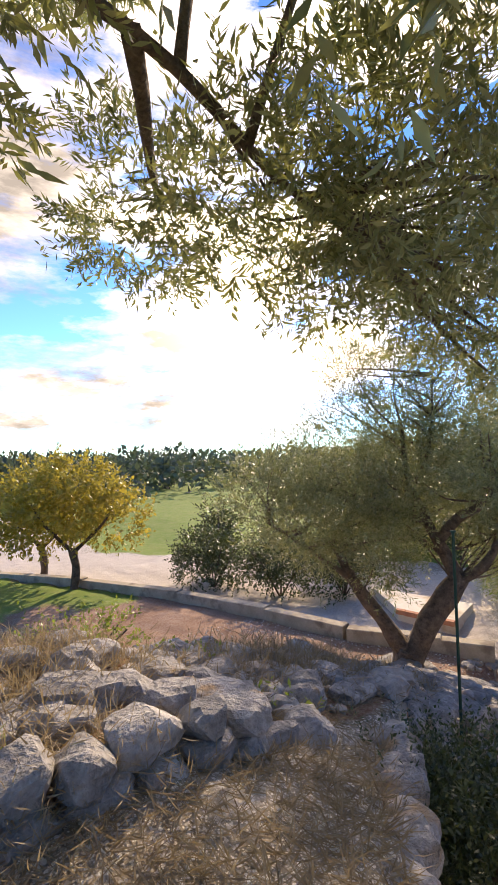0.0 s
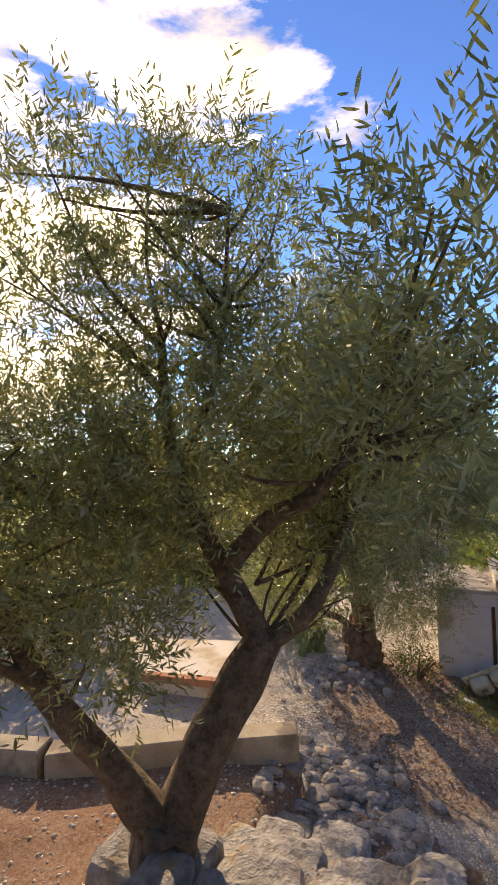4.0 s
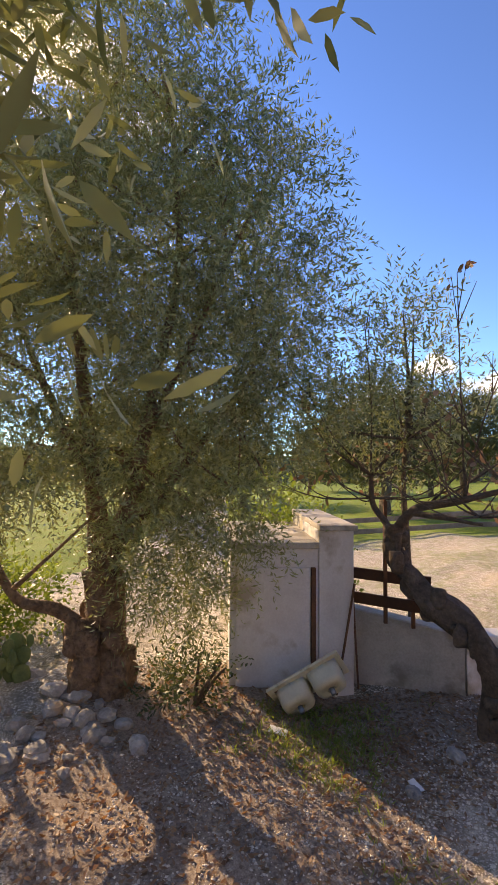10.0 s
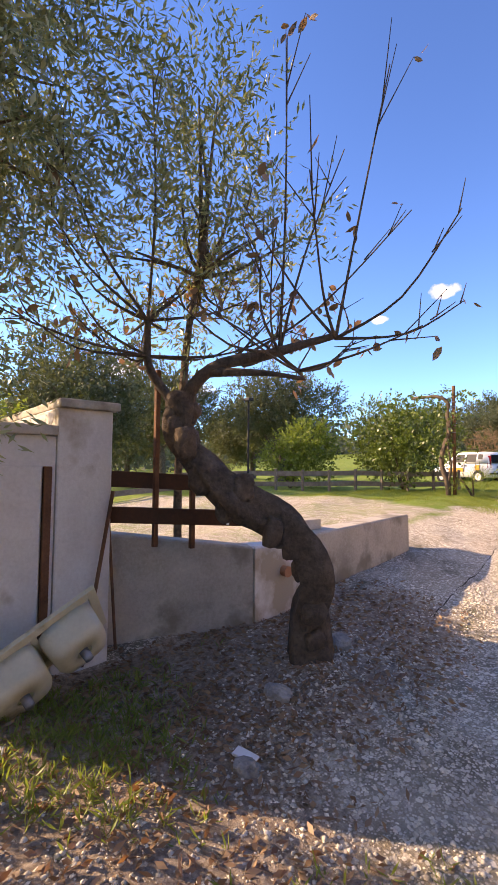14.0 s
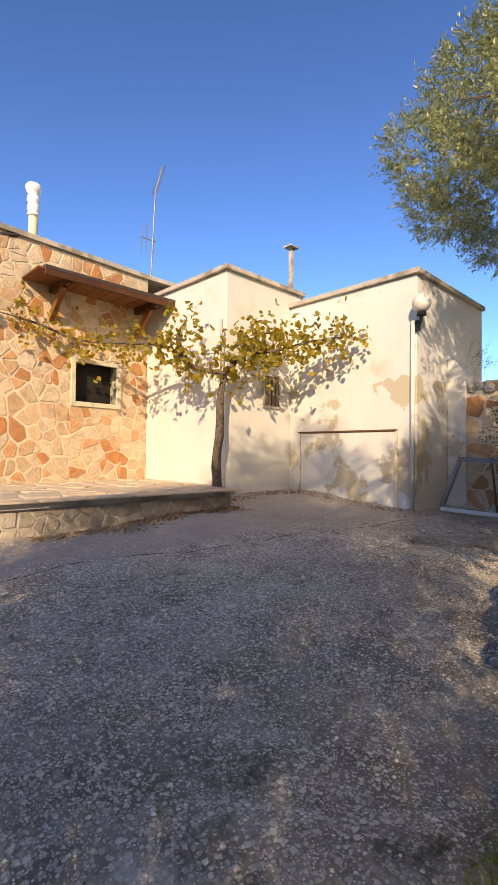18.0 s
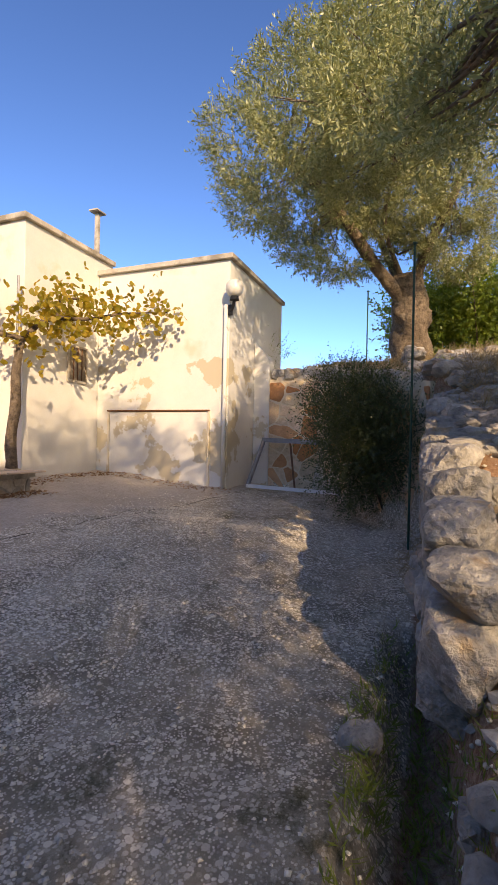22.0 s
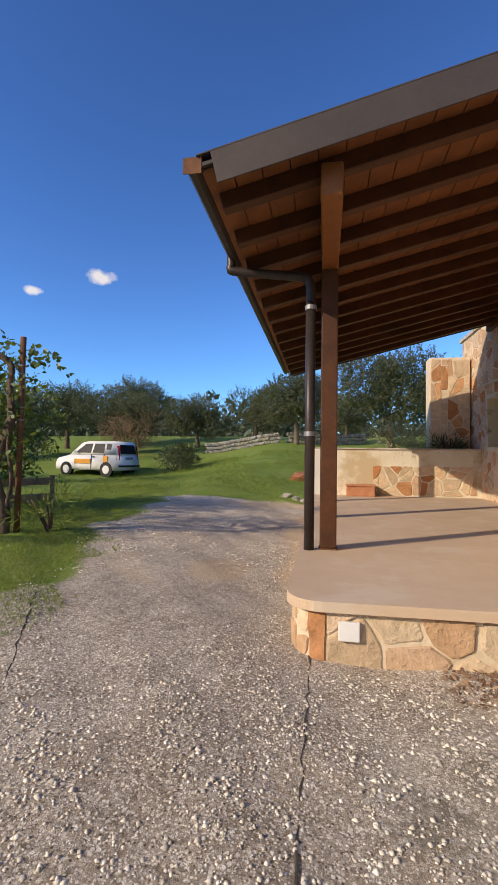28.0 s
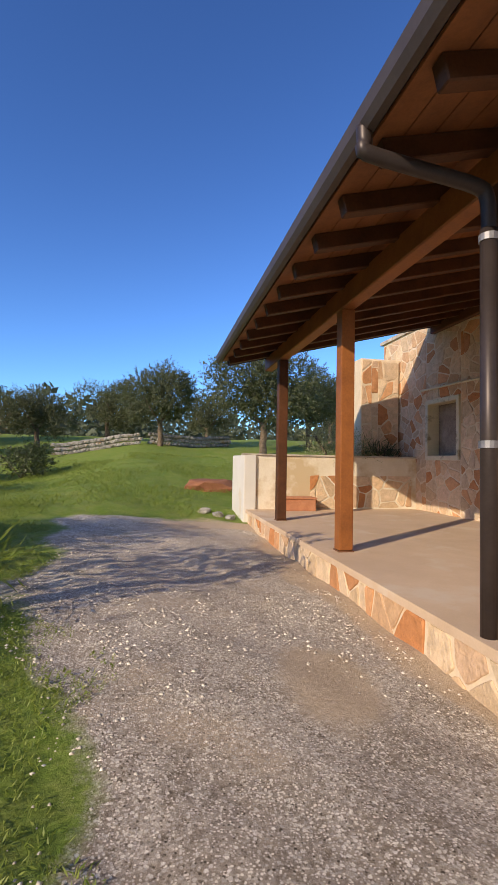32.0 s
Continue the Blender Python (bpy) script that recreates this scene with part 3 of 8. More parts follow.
def leaf_cloud(name, origins, dirs, mat, parent, leaves=14, twig=0.35, length=0.055, width=0.014, seed=1, spread=0.9, label="", droop=0.0, six=False):
    """Twigs from origins along dirs, each with narrow leaves along it, as one mesh of leaf blades."""
    g = np.random.default_rng(seed)
    o = np.repeat(np.asarray(origins, float), leaves, 0)
    d = np.asarray(dirs, float)
    d = d / np.linalg.norm(d, axis=1, keepdims=True)
    d = np.repeat(d, leaves, 0)
    n = len(o)
    t = np.tile(np.linspace(0.05, 1.0, leaves), len(origins)) * twig * np.repeat(g.uniform(0.6, 1.3, len(origins)), leaves)
    base = o + d * t[:, None]
    base[:, 2] -= droop * t * t / twig
    side = g.normal(size=(n, 3))
    side -= d * (side * d).sum(1, keepdims=True)
    side /= np.linalg.norm(side, axis=1, keepdims=True)
    ax = d * 0.75 + side * spread
    ax /= np.linalg.norm(ax, axis=1, keepdims=True)
    wv = np.cross(ax, d * 0.55 + g.normal(size=(n, 3)) * 0.55 + np.array((0, 0, 0.45)))
    wv /= np.linalg.norm(wv, axis=1, keepdims=True)
    ln = length * g.uniform(0.65, 1.3, n)[:, None]
    wd = width * g.uniform(0.7, 1.3, n)[:, None]
    nrm = np.cross(ax, wv)
    if six:
        rows = [base, base + ax * ln * 0.28 + wv * wd * 0.42 + nrm * ln * 0.05, base + ax * ln * 0.65 + wv * wd * 0.44 + nrm * ln * 0.06, base + ax * ln, base + ax * ln * 0.65 - wv * wd * 0.44 + nrm * ln * 0.06, base + ax * ln * 0.28 - wv * wd * 0.42 + nrm * ln * 0.05]
    else:
        rows = [base, base + ax * ln * 0.45 + wv * wd * 0.5 + nrm * ln * 0.05, base + ax * ln, base + ax * ln * 0.45 - wv * wd * 0.5 + nrm * ln * 0.05]
    c = len(rows)
    v = np.stack(rows, 1).reshape(-1, 3)
    me = bpy.data.meshes.new(name)
    me.vertices.add(c * n)
    me.vertices.foreach_set("co", v.astype(np.float32).ravel())
    me.loops.add(c * n)
    me.loops.foreach_set("vertex_index", np.arange(c * n, dtype=np.int32))
    me.polygons.add(n)
    me.polygons.foreach_set("loop_start", np.arange(0, c * n, c, dtype=np.int32))
    me.update(calc_edges=True)
    me.materials.append(mat)
    ob = new(name, me)
    if parent:
        ob.parent = parent
        ob.location = tuple(-c for c in world_at(parent))
    return tagged(ob, label)


def lobes_twigs(lobes, per, seed, shell=0.55, up=0.35, gaps=-1.3):
    """Twig roots and directions in ellipsoids (centre, radii): denser towards the outside, with gaps."""
    g = np.random.default_rng(seed)
    os_, ds_ = [], []
    for c, r in lobes:
        n = max(4, int(per * r[0] * r[1] ** 0.5 * r[2] ** 0.5))
        u = g.normal(size=(n, 3))
        u /= np.linalg.norm(u, axis=1, keepdims=True)
        rad = (shell + (1 - shell) * g.random(n) ** 0.7)[:, None]
        p = u * rad * np.array(r)
        p += 0.12 * np.array(r) * np.sin(p[:, [1, 2, 0]] * 5.1 + seed)
        keep = np.sin(p[:, 0] * 4.3 + seed) + np.sin(p[:, 1] * 3.9 + 1.7 * seed) + np.sin(p[:, 2] * 4.7 + 0.6 * seed) + 0.5 * np.sin(p[:, 0] * 9.1 + p[:, 2] * 7.3) > gaps
        os_.append((p + np.array(c))[keep])
        ds_.append((u + g.normal(size=(n, 3)) * 0.45 + np.array((0, 0, up)))[keep])
    return np.concatenate(os_), np.concatenate(ds_)


# ---------------------------------------------------------------- the lie of the land
def step01(v):
    v = np.clip(v, 0, 1)
    return v * v * (3 - 2 * v)


def ramp_z(x):
    return np.interp(x, [1.6, 2.1, 2.94, 3.65, 4.85, 5.9, 7.0, 8.2, 12.0], [-0.35, -0.08, 0.28, 0.60, 0.92, 1.36, 1.70, 2.02, 2.25])


WALL_Y, WALL_X = [-24.0, -21.0, -18.6, -16.0, -13.8, -12.1, -10.8, -10.1, -8], [9.5, 6.8, 5.2, 3.9, 3.15, 2.75, 2.0, 1.68, 1.68]


def land(x, y):
    """Height of the ground: the yard falls away from the house, a stony ramp climbs to the terrace, soil and road beyond."""
    x, y = np.asarray(x, float), np.asarray(y, float)
    yard = np.interp(y, [-30, -14, -10.2, -9.2, -8, -6, -4, -2, 6, 12, 25, 45, 120, 600], [-0.3, -0.15, -0.24, -0.36, -0.45, -0.28, -0.06, 0.04, 0.06, 0.5, 2.0, 3.2, 5.0, 8.0])
    yard = yard + np.clip(x - 1, 0, 7) * 0.052 + np.clip(-x, 0, 3) * 0.075
    yard = yard - 0.78 * step01((-2 - x) / 6) * step01((y - 7) / 7) * step01((40 - y) / 14)
    # terrace behind the retaining wall
    terr = ramp_z(np.maximum(x, 6.6)) - 0.02
    up = step01((x - np.interp(y, [-8.7, -8.55, -6.9, -5], [5.9, 6.12, 8.36, 8.36])) / 0.12)
    # ramp with steps, falling to the soil on its far side
    far = ramp_z(x) - np.clip(-9.75 - y, 0, 9) * 0.47
    soil = 0.14 + 0.02 * np.clip(x - 3, 0, 10)
    rampz = np.maximum(far, np.where((x > 2.0) | (y < -9.95), soil, -9))
    edge_n = step01((-8.70 - y) / 0.16)
    east = np.where(y > -8.85, yard * (1 - up) + np.maximum(terr, yard) * up, yard)
    wall_x = np.interp(y, WALL_Y, WALL_X)
    onramp = edge_n * step01((x - np.maximum(1.6, wall_x - 0.05)) / 0.15)
    z = east * (1 - onramp) + np.maximum(rampz, yard) * onramp
    # bed of the stone steps
    z = z - 0.26 * step01((x - 1.55) / 0.6) * step01((4.0 - x) / 0.3) * step01((-8.45 - y) / 0.1) * step01((y + 10.1) / 0.2)
    r = np.hypot(x, y)
    hills = step01((r - 60) / 200) * (2.5 + 1.5 * np.sin(np.arctan2(y, x) * 3.0 + 0.6))
    z = np.where(r > 60, z * (1 - step01((r - 60) / 120)) + hills, z)
    return z


def rough(x, y):
    return 0.018 * np.sin(x * 3.1 + 1.3 * y) + 0.014 * np.sin(y * 4.3 - 0.7 * x) + 0.008 * np.sin(x * 9.7 + y * 7.1)


def ground_z(x, y):
    return float(land(x, y) + rough(x, y))


def spread_axis(a, b, stepw, far):
    mid = np.arange(a, b + 1e-6, stepw)
    out, s = [], stepw
    while (out[-1] if out else 0) < far:
        s *= 1.18
        out.append((out[-1] if out else 0) + s)
    out = np.array(out)
    return np.concatenate([a - out[::-1], mid, b + out])


APRON_Y = [-5.1, -5.0, -5.0, -5.05, -5.2, -6.1]


def build_ground():
    xs, ys = spread_axis(-5, 10, 0.11, 900), spread_axis(-15, 8, 0.11, 900)
    X, Y = np.meshgrid(xs, ys)
    Z = land(X, Y) + rough(X, Y)
    nx, ny = len(xs), len(ys)
    v = np.stack([X, Y, Z], -1).reshape(-1, 3)
    i = (np.arange(ny - 1)[:, None] * nx + np.arange(nx - 1)[None]).ravel()
    f = np.stack([i, i + 1, i + nx + 1, i + nx], 1)
    me = bpy.data.meshes.new("ground")
    me.vertices.add(len(v))
    me.vertices.foreach_set("co", v.astype(np.float32).ravel())
    me.loops.add(4 * len(f))
    me.loops.foreach_set("vertex_index", f.astype(np.int32).ravel())
    me.polygons.add(len(f))
    me.polygons.foreach_set("loop_start", np.arange(0, 4 * len(f), 4, dtype=np.int32))
    me.update(calc_edges=True)
    me.shade_smooth()
    # kinds of ground cover, by place
    x, y = v[:, 0], v[:, 1]
    wob = 0.25 * np.sin(x * 2.3 + y) + 0.2 * np.sin(y * 3.1 - x * 1.7)
    road_edge = np.interp(y, [-9, -4.5, -2, 0, 1.3, 3.7, 6.9], [-0.4, -1.4, -1.9, -2.15, -2.9, -3.4, -4.2])
    grass = np.maximum(step01((y - 6.0 + wob) / 0.8), step01((road_edge - x + wob * 0.5) / 0.5) * step01((y + 5.0) / 1.5))
    grass = np.maximum(grass, step01((-2.6 - x + wob) / 1.0) * 0.75 * step01((y + 9.5) / 1.0))
    grass = np.maximum(grass, step01((np.hypot(x, y) - 26) / 10) * 0.8)
    apron_ = step01((y - np.interp(x, [-0.2, 0.9, 1.6, 3.0, 4.4, 7.2], APRON_Y)) / 0.08) * step01((x - 0.4) / 0.5)
    dust = step01((x + 0.75 + 0.5 * wob) / 0.5) * step01((0.1 - x) / 0.2) * step01((y + 1.6) / 0.8) * 0.85 + 0.8 * step01(1.2 - np.hypot((x + 1.0) / 0.45, (y - 0.2) / 0.9) + 0.5 * wob) + 0.8 * step01((y - 5.2 + wob) / 1.0) * step01((7.4 - y) / 0.6) * step01((x + 2.2) / 0.6) * step01((0.4 - x) / 0.3)
    beyond = np.interp(y, WALL_Y, WALL_X) - x
    road = step01((beyond + 0.1) / 0.3) * step01((6.5 - beyond + wob) / 1.2) * step01((-10.6 - y + wob) / 1.2)
    grass = np.maximum(grass, step01((beyond - 6.3 + wob) / 1.0) * step01((-10.0 - y) / 1.5))
    grass = np.maximum(grass, step01((-15.5 - y + 2 * wob) / 2.0) * step01(-beyond / 0.4) * 0.75) * (1 - 0.9 * road)
    soil = step01((x - np.interp(y, WALL_Y, WALL_X)) / 0.2) * step01((-8.45 - y + 0.1 * wob) / 0.2)
    litter = np.maximum(step01((1.0 - np.hypot((x + 0.3) / 2.0, (y + 8.9) / 1.8) + 0.3 * wob) / 0.5), step01((1.0 - np.hypot((x + 0.75) / 0.95, (y + 7.0) / 1.7) + 0.3 * wob) / 0.5)) * (1 - soil)
    smoothc = step01((1 - np.hypot((x + 0.5) / 2.8, (y - 1.2) / 7.0) + 0.4 * wob) / 0.5)
    field = step01((-1.9 - x) / 0.4) * step01((x + 9 + wob) / 1.5) * step01((y + 9.2) / 0.6) * step01((-1.2 - y + wob) / 1.2)
    smoothc = np.maximum(smoothc, field)
    grass = grass * (1 - field) + field * (0.42 + 0.12 * wob)
    for nm, val in (("grass", grass), ("soil", soil), ("litter", litter), ("slab", smoothc), ("road", road), ("apron", apron_), ("dust", dust)):
        at = me.attributes.new(nm, "FLOAT", "POINT")
        at.data.foreach_set("value", val.astype(np.float32))
    me.materials.append(ground_material())
    return tagged(new("ground", me), "gravelly worn concrete yard with soil, leaf litter and grass", "ground", kind="structure")


def ground_material():
    m = bpy.data.materials.new("ground")
    m.use_nodes = True
    nt = m.node_tree
    n, l = nt.nodes, nt.links
    b = n["Principled BSDF"]
    b.inputs["Roughness"].default_value = 0.92
    b.inputs["Specular IOR Level"].default_value = 0.2
    geo = n.new("ShaderNodeNewGeometry")

    def tex(scale, detail=5, rgh=0.65):
        t = n.new("ShaderNodeTexNoise")
        t.inputs["Scale"].default_value, t.inputs["Detail"].default_value, t.inputs["Roughness"].default_value = scale, detail, rgh
        l.new(geo.outputs["Position"], t.inputs["Vector"])
        return t.outputs["Fac"]

    def ramp(src, a, c):
        r = n.new("ShaderNodeMapRange")
        r.inputs["From Min"].default_value, r.inputs["From Max"].default_value = a, c
        l.new(src, r.inputs["Value"])
        return r.outputs[0]

    def mixc(f, a, c):
        x = n.new("ShaderNodeMix")
        x.data_type = "RGBA"
        l.new(f, x.inputs["Factor"])
        for k, s in ((6, a), (7, c)):
            if isinstance(s, tuple):
                x.inputs[k].default_value = (*s, 1)
            else:
                l.new(s, x.inputs[k])
        return x.outputs[2]

    def attr(nm):
        a = n.new("ShaderNodeAttribute")
        a.attribute_name = nm
        return a.outputs["Fac"]

    def blur_edge(nm, amount=0.5):
        """The cover's mask with a ragged edge."""
        s = n.new("ShaderNodeMath")
        s.operation = "MULTIPLY_ADD"
        l.new(tex(7, 6, 0.75), s.inputs[0])
        s.inputs[1].default_value = amount
        l.new(attr(nm), s.inputs[2])
        return ramp(s.outputs[0], 0.5 + amount * 0.3, 0.62 + amount * 0.5)

    vor = n.new("ShaderNodeTexVoronoi")
    vor.inputs["Scale"].default_value = 85
    l.new(geo.outputs["Position"], vor.inputs["Vector"])
    grain = ramp(tex(34, 6, 0.8), 0.40, 0.64)
    big = ramp(tex(0.8, 5), 0.38, 0.62)
    mid = ramp(tex(3.2, 6, 0.7), 0.40, 0.62)
    yard = mixc(grain, mixc(mid, (0.42, 0.345, 0.25), (0.54, 0.455, 0.34)), mixc(big, (0.62, 0.535, 0.415), (0.76, 0.665, 0.53)))
    peb = n.new("ShaderNodeSeparateColor")
    l.new(vor.outputs["Color"], peb.inputs[0])
    grit = ramp(vor.outputs["Distance"], 0.50, 0.38)

    def speck(src, a, c):
        q = n.new("ShaderNodeMath")
        q.operation = "MULTIPLY"
        l.new(ramp(src, a, c), q.inputs[0])
        l.new(grit, q.inputs[1])
        return q.outputs[0]

    yard = mixc(speck(peb.outputs[0], 0.66, 0.80), yard, (0.80, 0.72, 0.61))
    yard = mixc(speck(peb.outputs[1], 0.86, 0.95), yard, (0.14, 0.115, 0.085))
    yard = mixc(ramp(tex(7, 8, 0.8), 0.52, 0.60), yard, mixc(grain, (0.38, 0.33, 0.265), (0.62, 0.55, 0.455)))
    pits = ramp(tex(17, 8, 0.85), 0.53, 0.60)
    yard = mixc(pits, yard, mixc(mid, (0.27, 0.235, 0.185), (0.42, 0.37, 0.30)))
    yard = mixc(ramp(tex(1.9, 7, 0.7), 0.54, 0.62), yard, mixc(grain, (0.30, 0.275, 0.205), (0.48, 0.44, 0.34)))
    yard = mixc(ramp(tex(1.1, 7, 0.7), 0.57, 0.64), yard, mixc(grain, (0.62, 0.55, 0.44), (0.84, 0.77, 0.65)))
    chip = n.new("ShaderNodeTexVoronoi")
    chip.inputs["Scale"].default_value = 38
    l.new(geo.outputs["Position"], chip.inputs["Vector"])
    chipc = n.new("ShaderNodeSeparateColor")
    l.new(chip.outputs["Color"], chipc.inputs[0])
    stonechip = n.new("ShaderNodeMath")
    stonechip.operation = "MULTIPLY"
    l.new(ramp(chipc.outputs[0], 0.84, 0.88), stonechip.inputs[0])
    l.new(ramp(chip.outputs["Distance"], 0.44, 0.36), stonechip.inputs[1])
    yard = mixc(stonechip.outputs[0], yard, mixc(ramp(chipc.outputs[1], 0.0, 1.0), (0.40, 0.36, 0.31), (0.76, 0.71, 0.63)))
    slab = mixc(grain, mixc(mid, (0.26, 0.20, 0.145), (0.40, 0.325, 0.245)), mixc(mid, (0.50, 0.42, 0.33), (0.68, 0.59, 0.48)))
    slab = mixc(ramp(tex(30, 8, 0.9), 0.535, 0.575), slab, (0.26, 0.205, 0.15))
    slab = mixc(speck(peb.outputs[2], 0.52, 0.66), slab, (0.84, 0.76, 0.64))
    slab = mixc(ramp(tex(9, 8, 0.85), 0.53, 0.60), slab, mixc(grain, (0.15, 0.115, 0.082), (0.46, 0.37, 0.275)))
    slab = mixc(speck(peb.outputs[1], 0.80, 0.92), slab, (0.12, 0.093, 0.066))
    slab = mixc(ramp(tex(1.3, 4), 0.56, 0.64), slab, mixc(grain, (0.40, 0.31, 0.22), (0.58, 0.47, 0.35)))

    def aggregate(under, scale, share, cover, low, high):
        """Pebbles of many greys set in what lies under them, thicker where cover is high."""
        v = n.new("ShaderNodeTexVoronoi")
        v.inputs["Scale"].default_value = scale
        l.new(geo.outputs["Position"], v.inputs["Vector"])
        sep = n.new("ShaderNodeSeparateColor")
        l.new(v.outputs["Color"], sep.inputs[0])
        pick = n.new("ShaderNodeMath")
        pick.operation = "MULTIPLY_ADD"
        l.new(cover, pick.inputs[0])
        pick.inputs[1].default_value = 0.5
        l.new(sep.outputs[0], pick.inputs[2])
        q = n.new("ShaderNodeMath")
        q.operation = "MULTIPLY"
        l.new(ramp(pick.outputs[0], 1.25 - share, 1.31 - share), q.inputs[0])
        l.new(ramp(v.outputs["Distance"], 0.50, 0.40), q.inputs[1])
        return mixc(q.outputs[0], under, mixc(sep.outputs[1], low, high))

    thick = ramp(tex(2.4, 7, 0.72), 0.40, 0.60)
    binder = ramp(tex(2.1, 7, 0.72), 0.34, 0.52)
    yard = mixc(binder, yard, mixc(mid, (0.24, 0.205, 0.155), (0.38, 0.325, 0.25)))
    yard = aggregate(yard, 95, 0.66, thick, (0.42, 0.36, 0.28), (0.94, 0.87, 0.74))
    yard = aggregate(yard, 52, 0.58, thick, (0.42, 0.36, 0.28), (0.95, 0.89, 0.78))
    yard = aggregate(yard, 34, 0.22, thick, (0.46, 0.40, 0.32), (0.95, 0.89, 0.78))
    moss = ramp(tex(1.4, 8, 0.75), 0.57, 0.66)
    yard = mixc(moss, yard, mixc(grain, (0.085, 0.08, 0.045), mixc(mid, (0.20, 0.185, 0.12), (0.44, 0.40, 0.31))))
    slab = aggregate(slab, 110, 0.80, big, (0.20, 0.15, 0.105), (0.90, 0.82, 0.70))
    slab = aggregate(slab, 62, 0.50, big, (0.30, 0.24, 0.18), (0.92, 0.85, 0.74))
    even = mixc(grain, mixc(mid, (0.38, 0.325, 0.27), (0.48, 0.41, 0.34)), mixc(big, (0.52, 0.46, 0.385), (0.60, 0.535, 0.455)))
    even = aggregate(even, 90, 0.22, thick, (0.20, 0.17, 0.14), (0.66, 0.60, 0.52))
    yard = mixc(blur_edge("apron", 0.25), yard, even)
    c = mixc(blur_edge("slab", 0.9), yard, slab)
    c = mixc(blur_edge("dust", 0.6), c, mixc(grain, mixc(mid, (0.44, 0.33, 0.22), (0.52, 0.40, 0.28)), (0.60, 0.48, 0.35)))
    lit = mixc(grain, (0.24, 0.175, 0.13), mixc(mid, (0.44, 0.34, 0.255), (0.62, 0.51, 0.405)))
    c = mixc(blur_edge("litter"), c, lit)
    soilc = mixc(grain, mixc(mid, (0.22, 0.105, 0.058), (0.30, 0.16, 0.095)), mixc(big, (0.42, 0.27, 0.175), (0.50, 0.38, 0.28)))
    c = mixc(blur_edge("soil"), c, soilc)
    gr = mixc(grain, mixc(big, (0.10, 0.175, 0.022), (0.15, 0.20, 0.036)), mixc(mid, (0.20, 0.31, 0.045), (0.32, 0.35, 0.10)))
    c = mixc(blur_edge("grass", 0.6), c, gr)
    c = mixc(blur_edge("road", 0.5), c, mixc(grain, mixc(mid, (0.40, 0.33, 0.25), (0.52, 0.45, 0.36)), (0.68, 0.61, 0.51)))
    l.new(c, b.inputs["Base Color"])
    h = n.new("ShaderNodeMath")
    l.new(tex(34, 6, 0.8), h.inputs[0])
    l.new(tex(6, 6), h.inputs[1])
    bp = n.new("ShaderNodeBump")
    bp.inputs["Strength"].default_value, bp.inputs["Distance"].default_value = 0.8, 0.022
    l.new(h.outputs[0], bp.inputs["Height"])
    l.new(bp.outputs[0], b.inputs["Normal"])
    return m


ground = build_ground()


# ---------------------------------------------------------------- the stone house
DECK = 0.38
STONE_JOBS = []


def opening_rects(u0, u1, v0, v1, holes):
    """Rectangles that cover a wall but for its holes (a, b, c, d), each hole in a column of its own."""
    out, u = [], u0
    for a, b, c, d in sorted(holes):
        if a - u > 0.05:
            out.append((u, v0, a, v1))
        if b - v0 > 0.05:
            out.append((a, v0, c, b))
        if v1 - d > 0.05:
            out.append((a, d, c, v1))
        u = c
    if u1 - u > 0.05:
        out.append((u, v0, u1, v1))
    return out


def wall_with_holes(name, to_world, u0, u1, v0, v1, holes, thick, mat, label):
    """A wall in its own plane (u along, v up, w inwards), with openings right through it."""
    bm = bmesh.new()
    for a, b, c, d in opening_rects(u0, u1, v0, v1, holes):
        box(a, b, 0, c, d, thick, 0, bm)
    bmesh.ops.remove_doubles(bm, verts=bm.verts, dist=1e-4)
    bmesh.ops.transform(bm, matrix=to_world, verts=bm.verts)
    ob = new(name, finish(name, bm, mat))
    return tagged(ob, label, "wall", kind="structure")


# the wall under the porch: u runs along -y from its far end, so that w points into the house
HOUSE_TOP = 4.15
DOOR_WALL = plane_frame((3.35, 8.0, 0), (0, -1, 0), (0, 0, 1)) @ Matrix.Scale(-1, 4, (0, 0, 1))
door_holes = [(1.90, 1.47, 2.84, 2.50), (4.76, DECK, 5.84, 2.48)]
wall_door = wall_with_holes("wall_porch", DOOR_WALL, 0, 6.1, -0.1, HOUSE_TOP, door_holes, 0.36, M["mortar"], "ochre and red rubble-stone house wall with a recessed door")
STONE_JOBS.append(("stone", opening_rects(0.02, 6.1, 0.0, HOUSE_TOP - 0.04, [(1.82, 1.39, 2.92, 2.58), (4.70, DECK, 5.90, 2.56)]), DOOR_WALL @ Matrix.Scale(-1, 4, (0, 0, 1)), 0.25, wall_door, 11))
# the house stands a little askew to its porch: the wall runs out to the corner
CORNER = (2.99, -1.43)
skew = (CORNER[0] - 3.35, CORNER[1] - 1.9, 0)
SKEW_WALL = plane_frame((3.35, 1.9, 0), skew, (0, 0, 1)) @ Matrix.Scale(-1, 4, (0, 0, 1))
ln = math.hypot(skew[0], skew[1])
wall_skew = wall_with_holes("wall_porch_corner", SKEW_WALL, 0, ln - 0.078, -0.1, HOUSE_TOP, [], 0.36, M["mortar"], "ochre rubble-stone house wall running to the corner")
STONE_JOBS.append(("stone", [(0.0, 0.3, ln - 0.02, HOUSE_TOP - 0.04)], SKEW_WALL @ Matrix.Scale(-1, 4, (0, 0, 1)), 0.20, wall_skew, 13))
WIN_WALL = plane_frame((*CORNER, 0), (2.76, 0.23, 0), (0, 0, 1)) @ Matrix.Scale(-1, 4, (0, 0, 1))
win_holes = [(1.29, 1.71, 2.07, 2.37)]
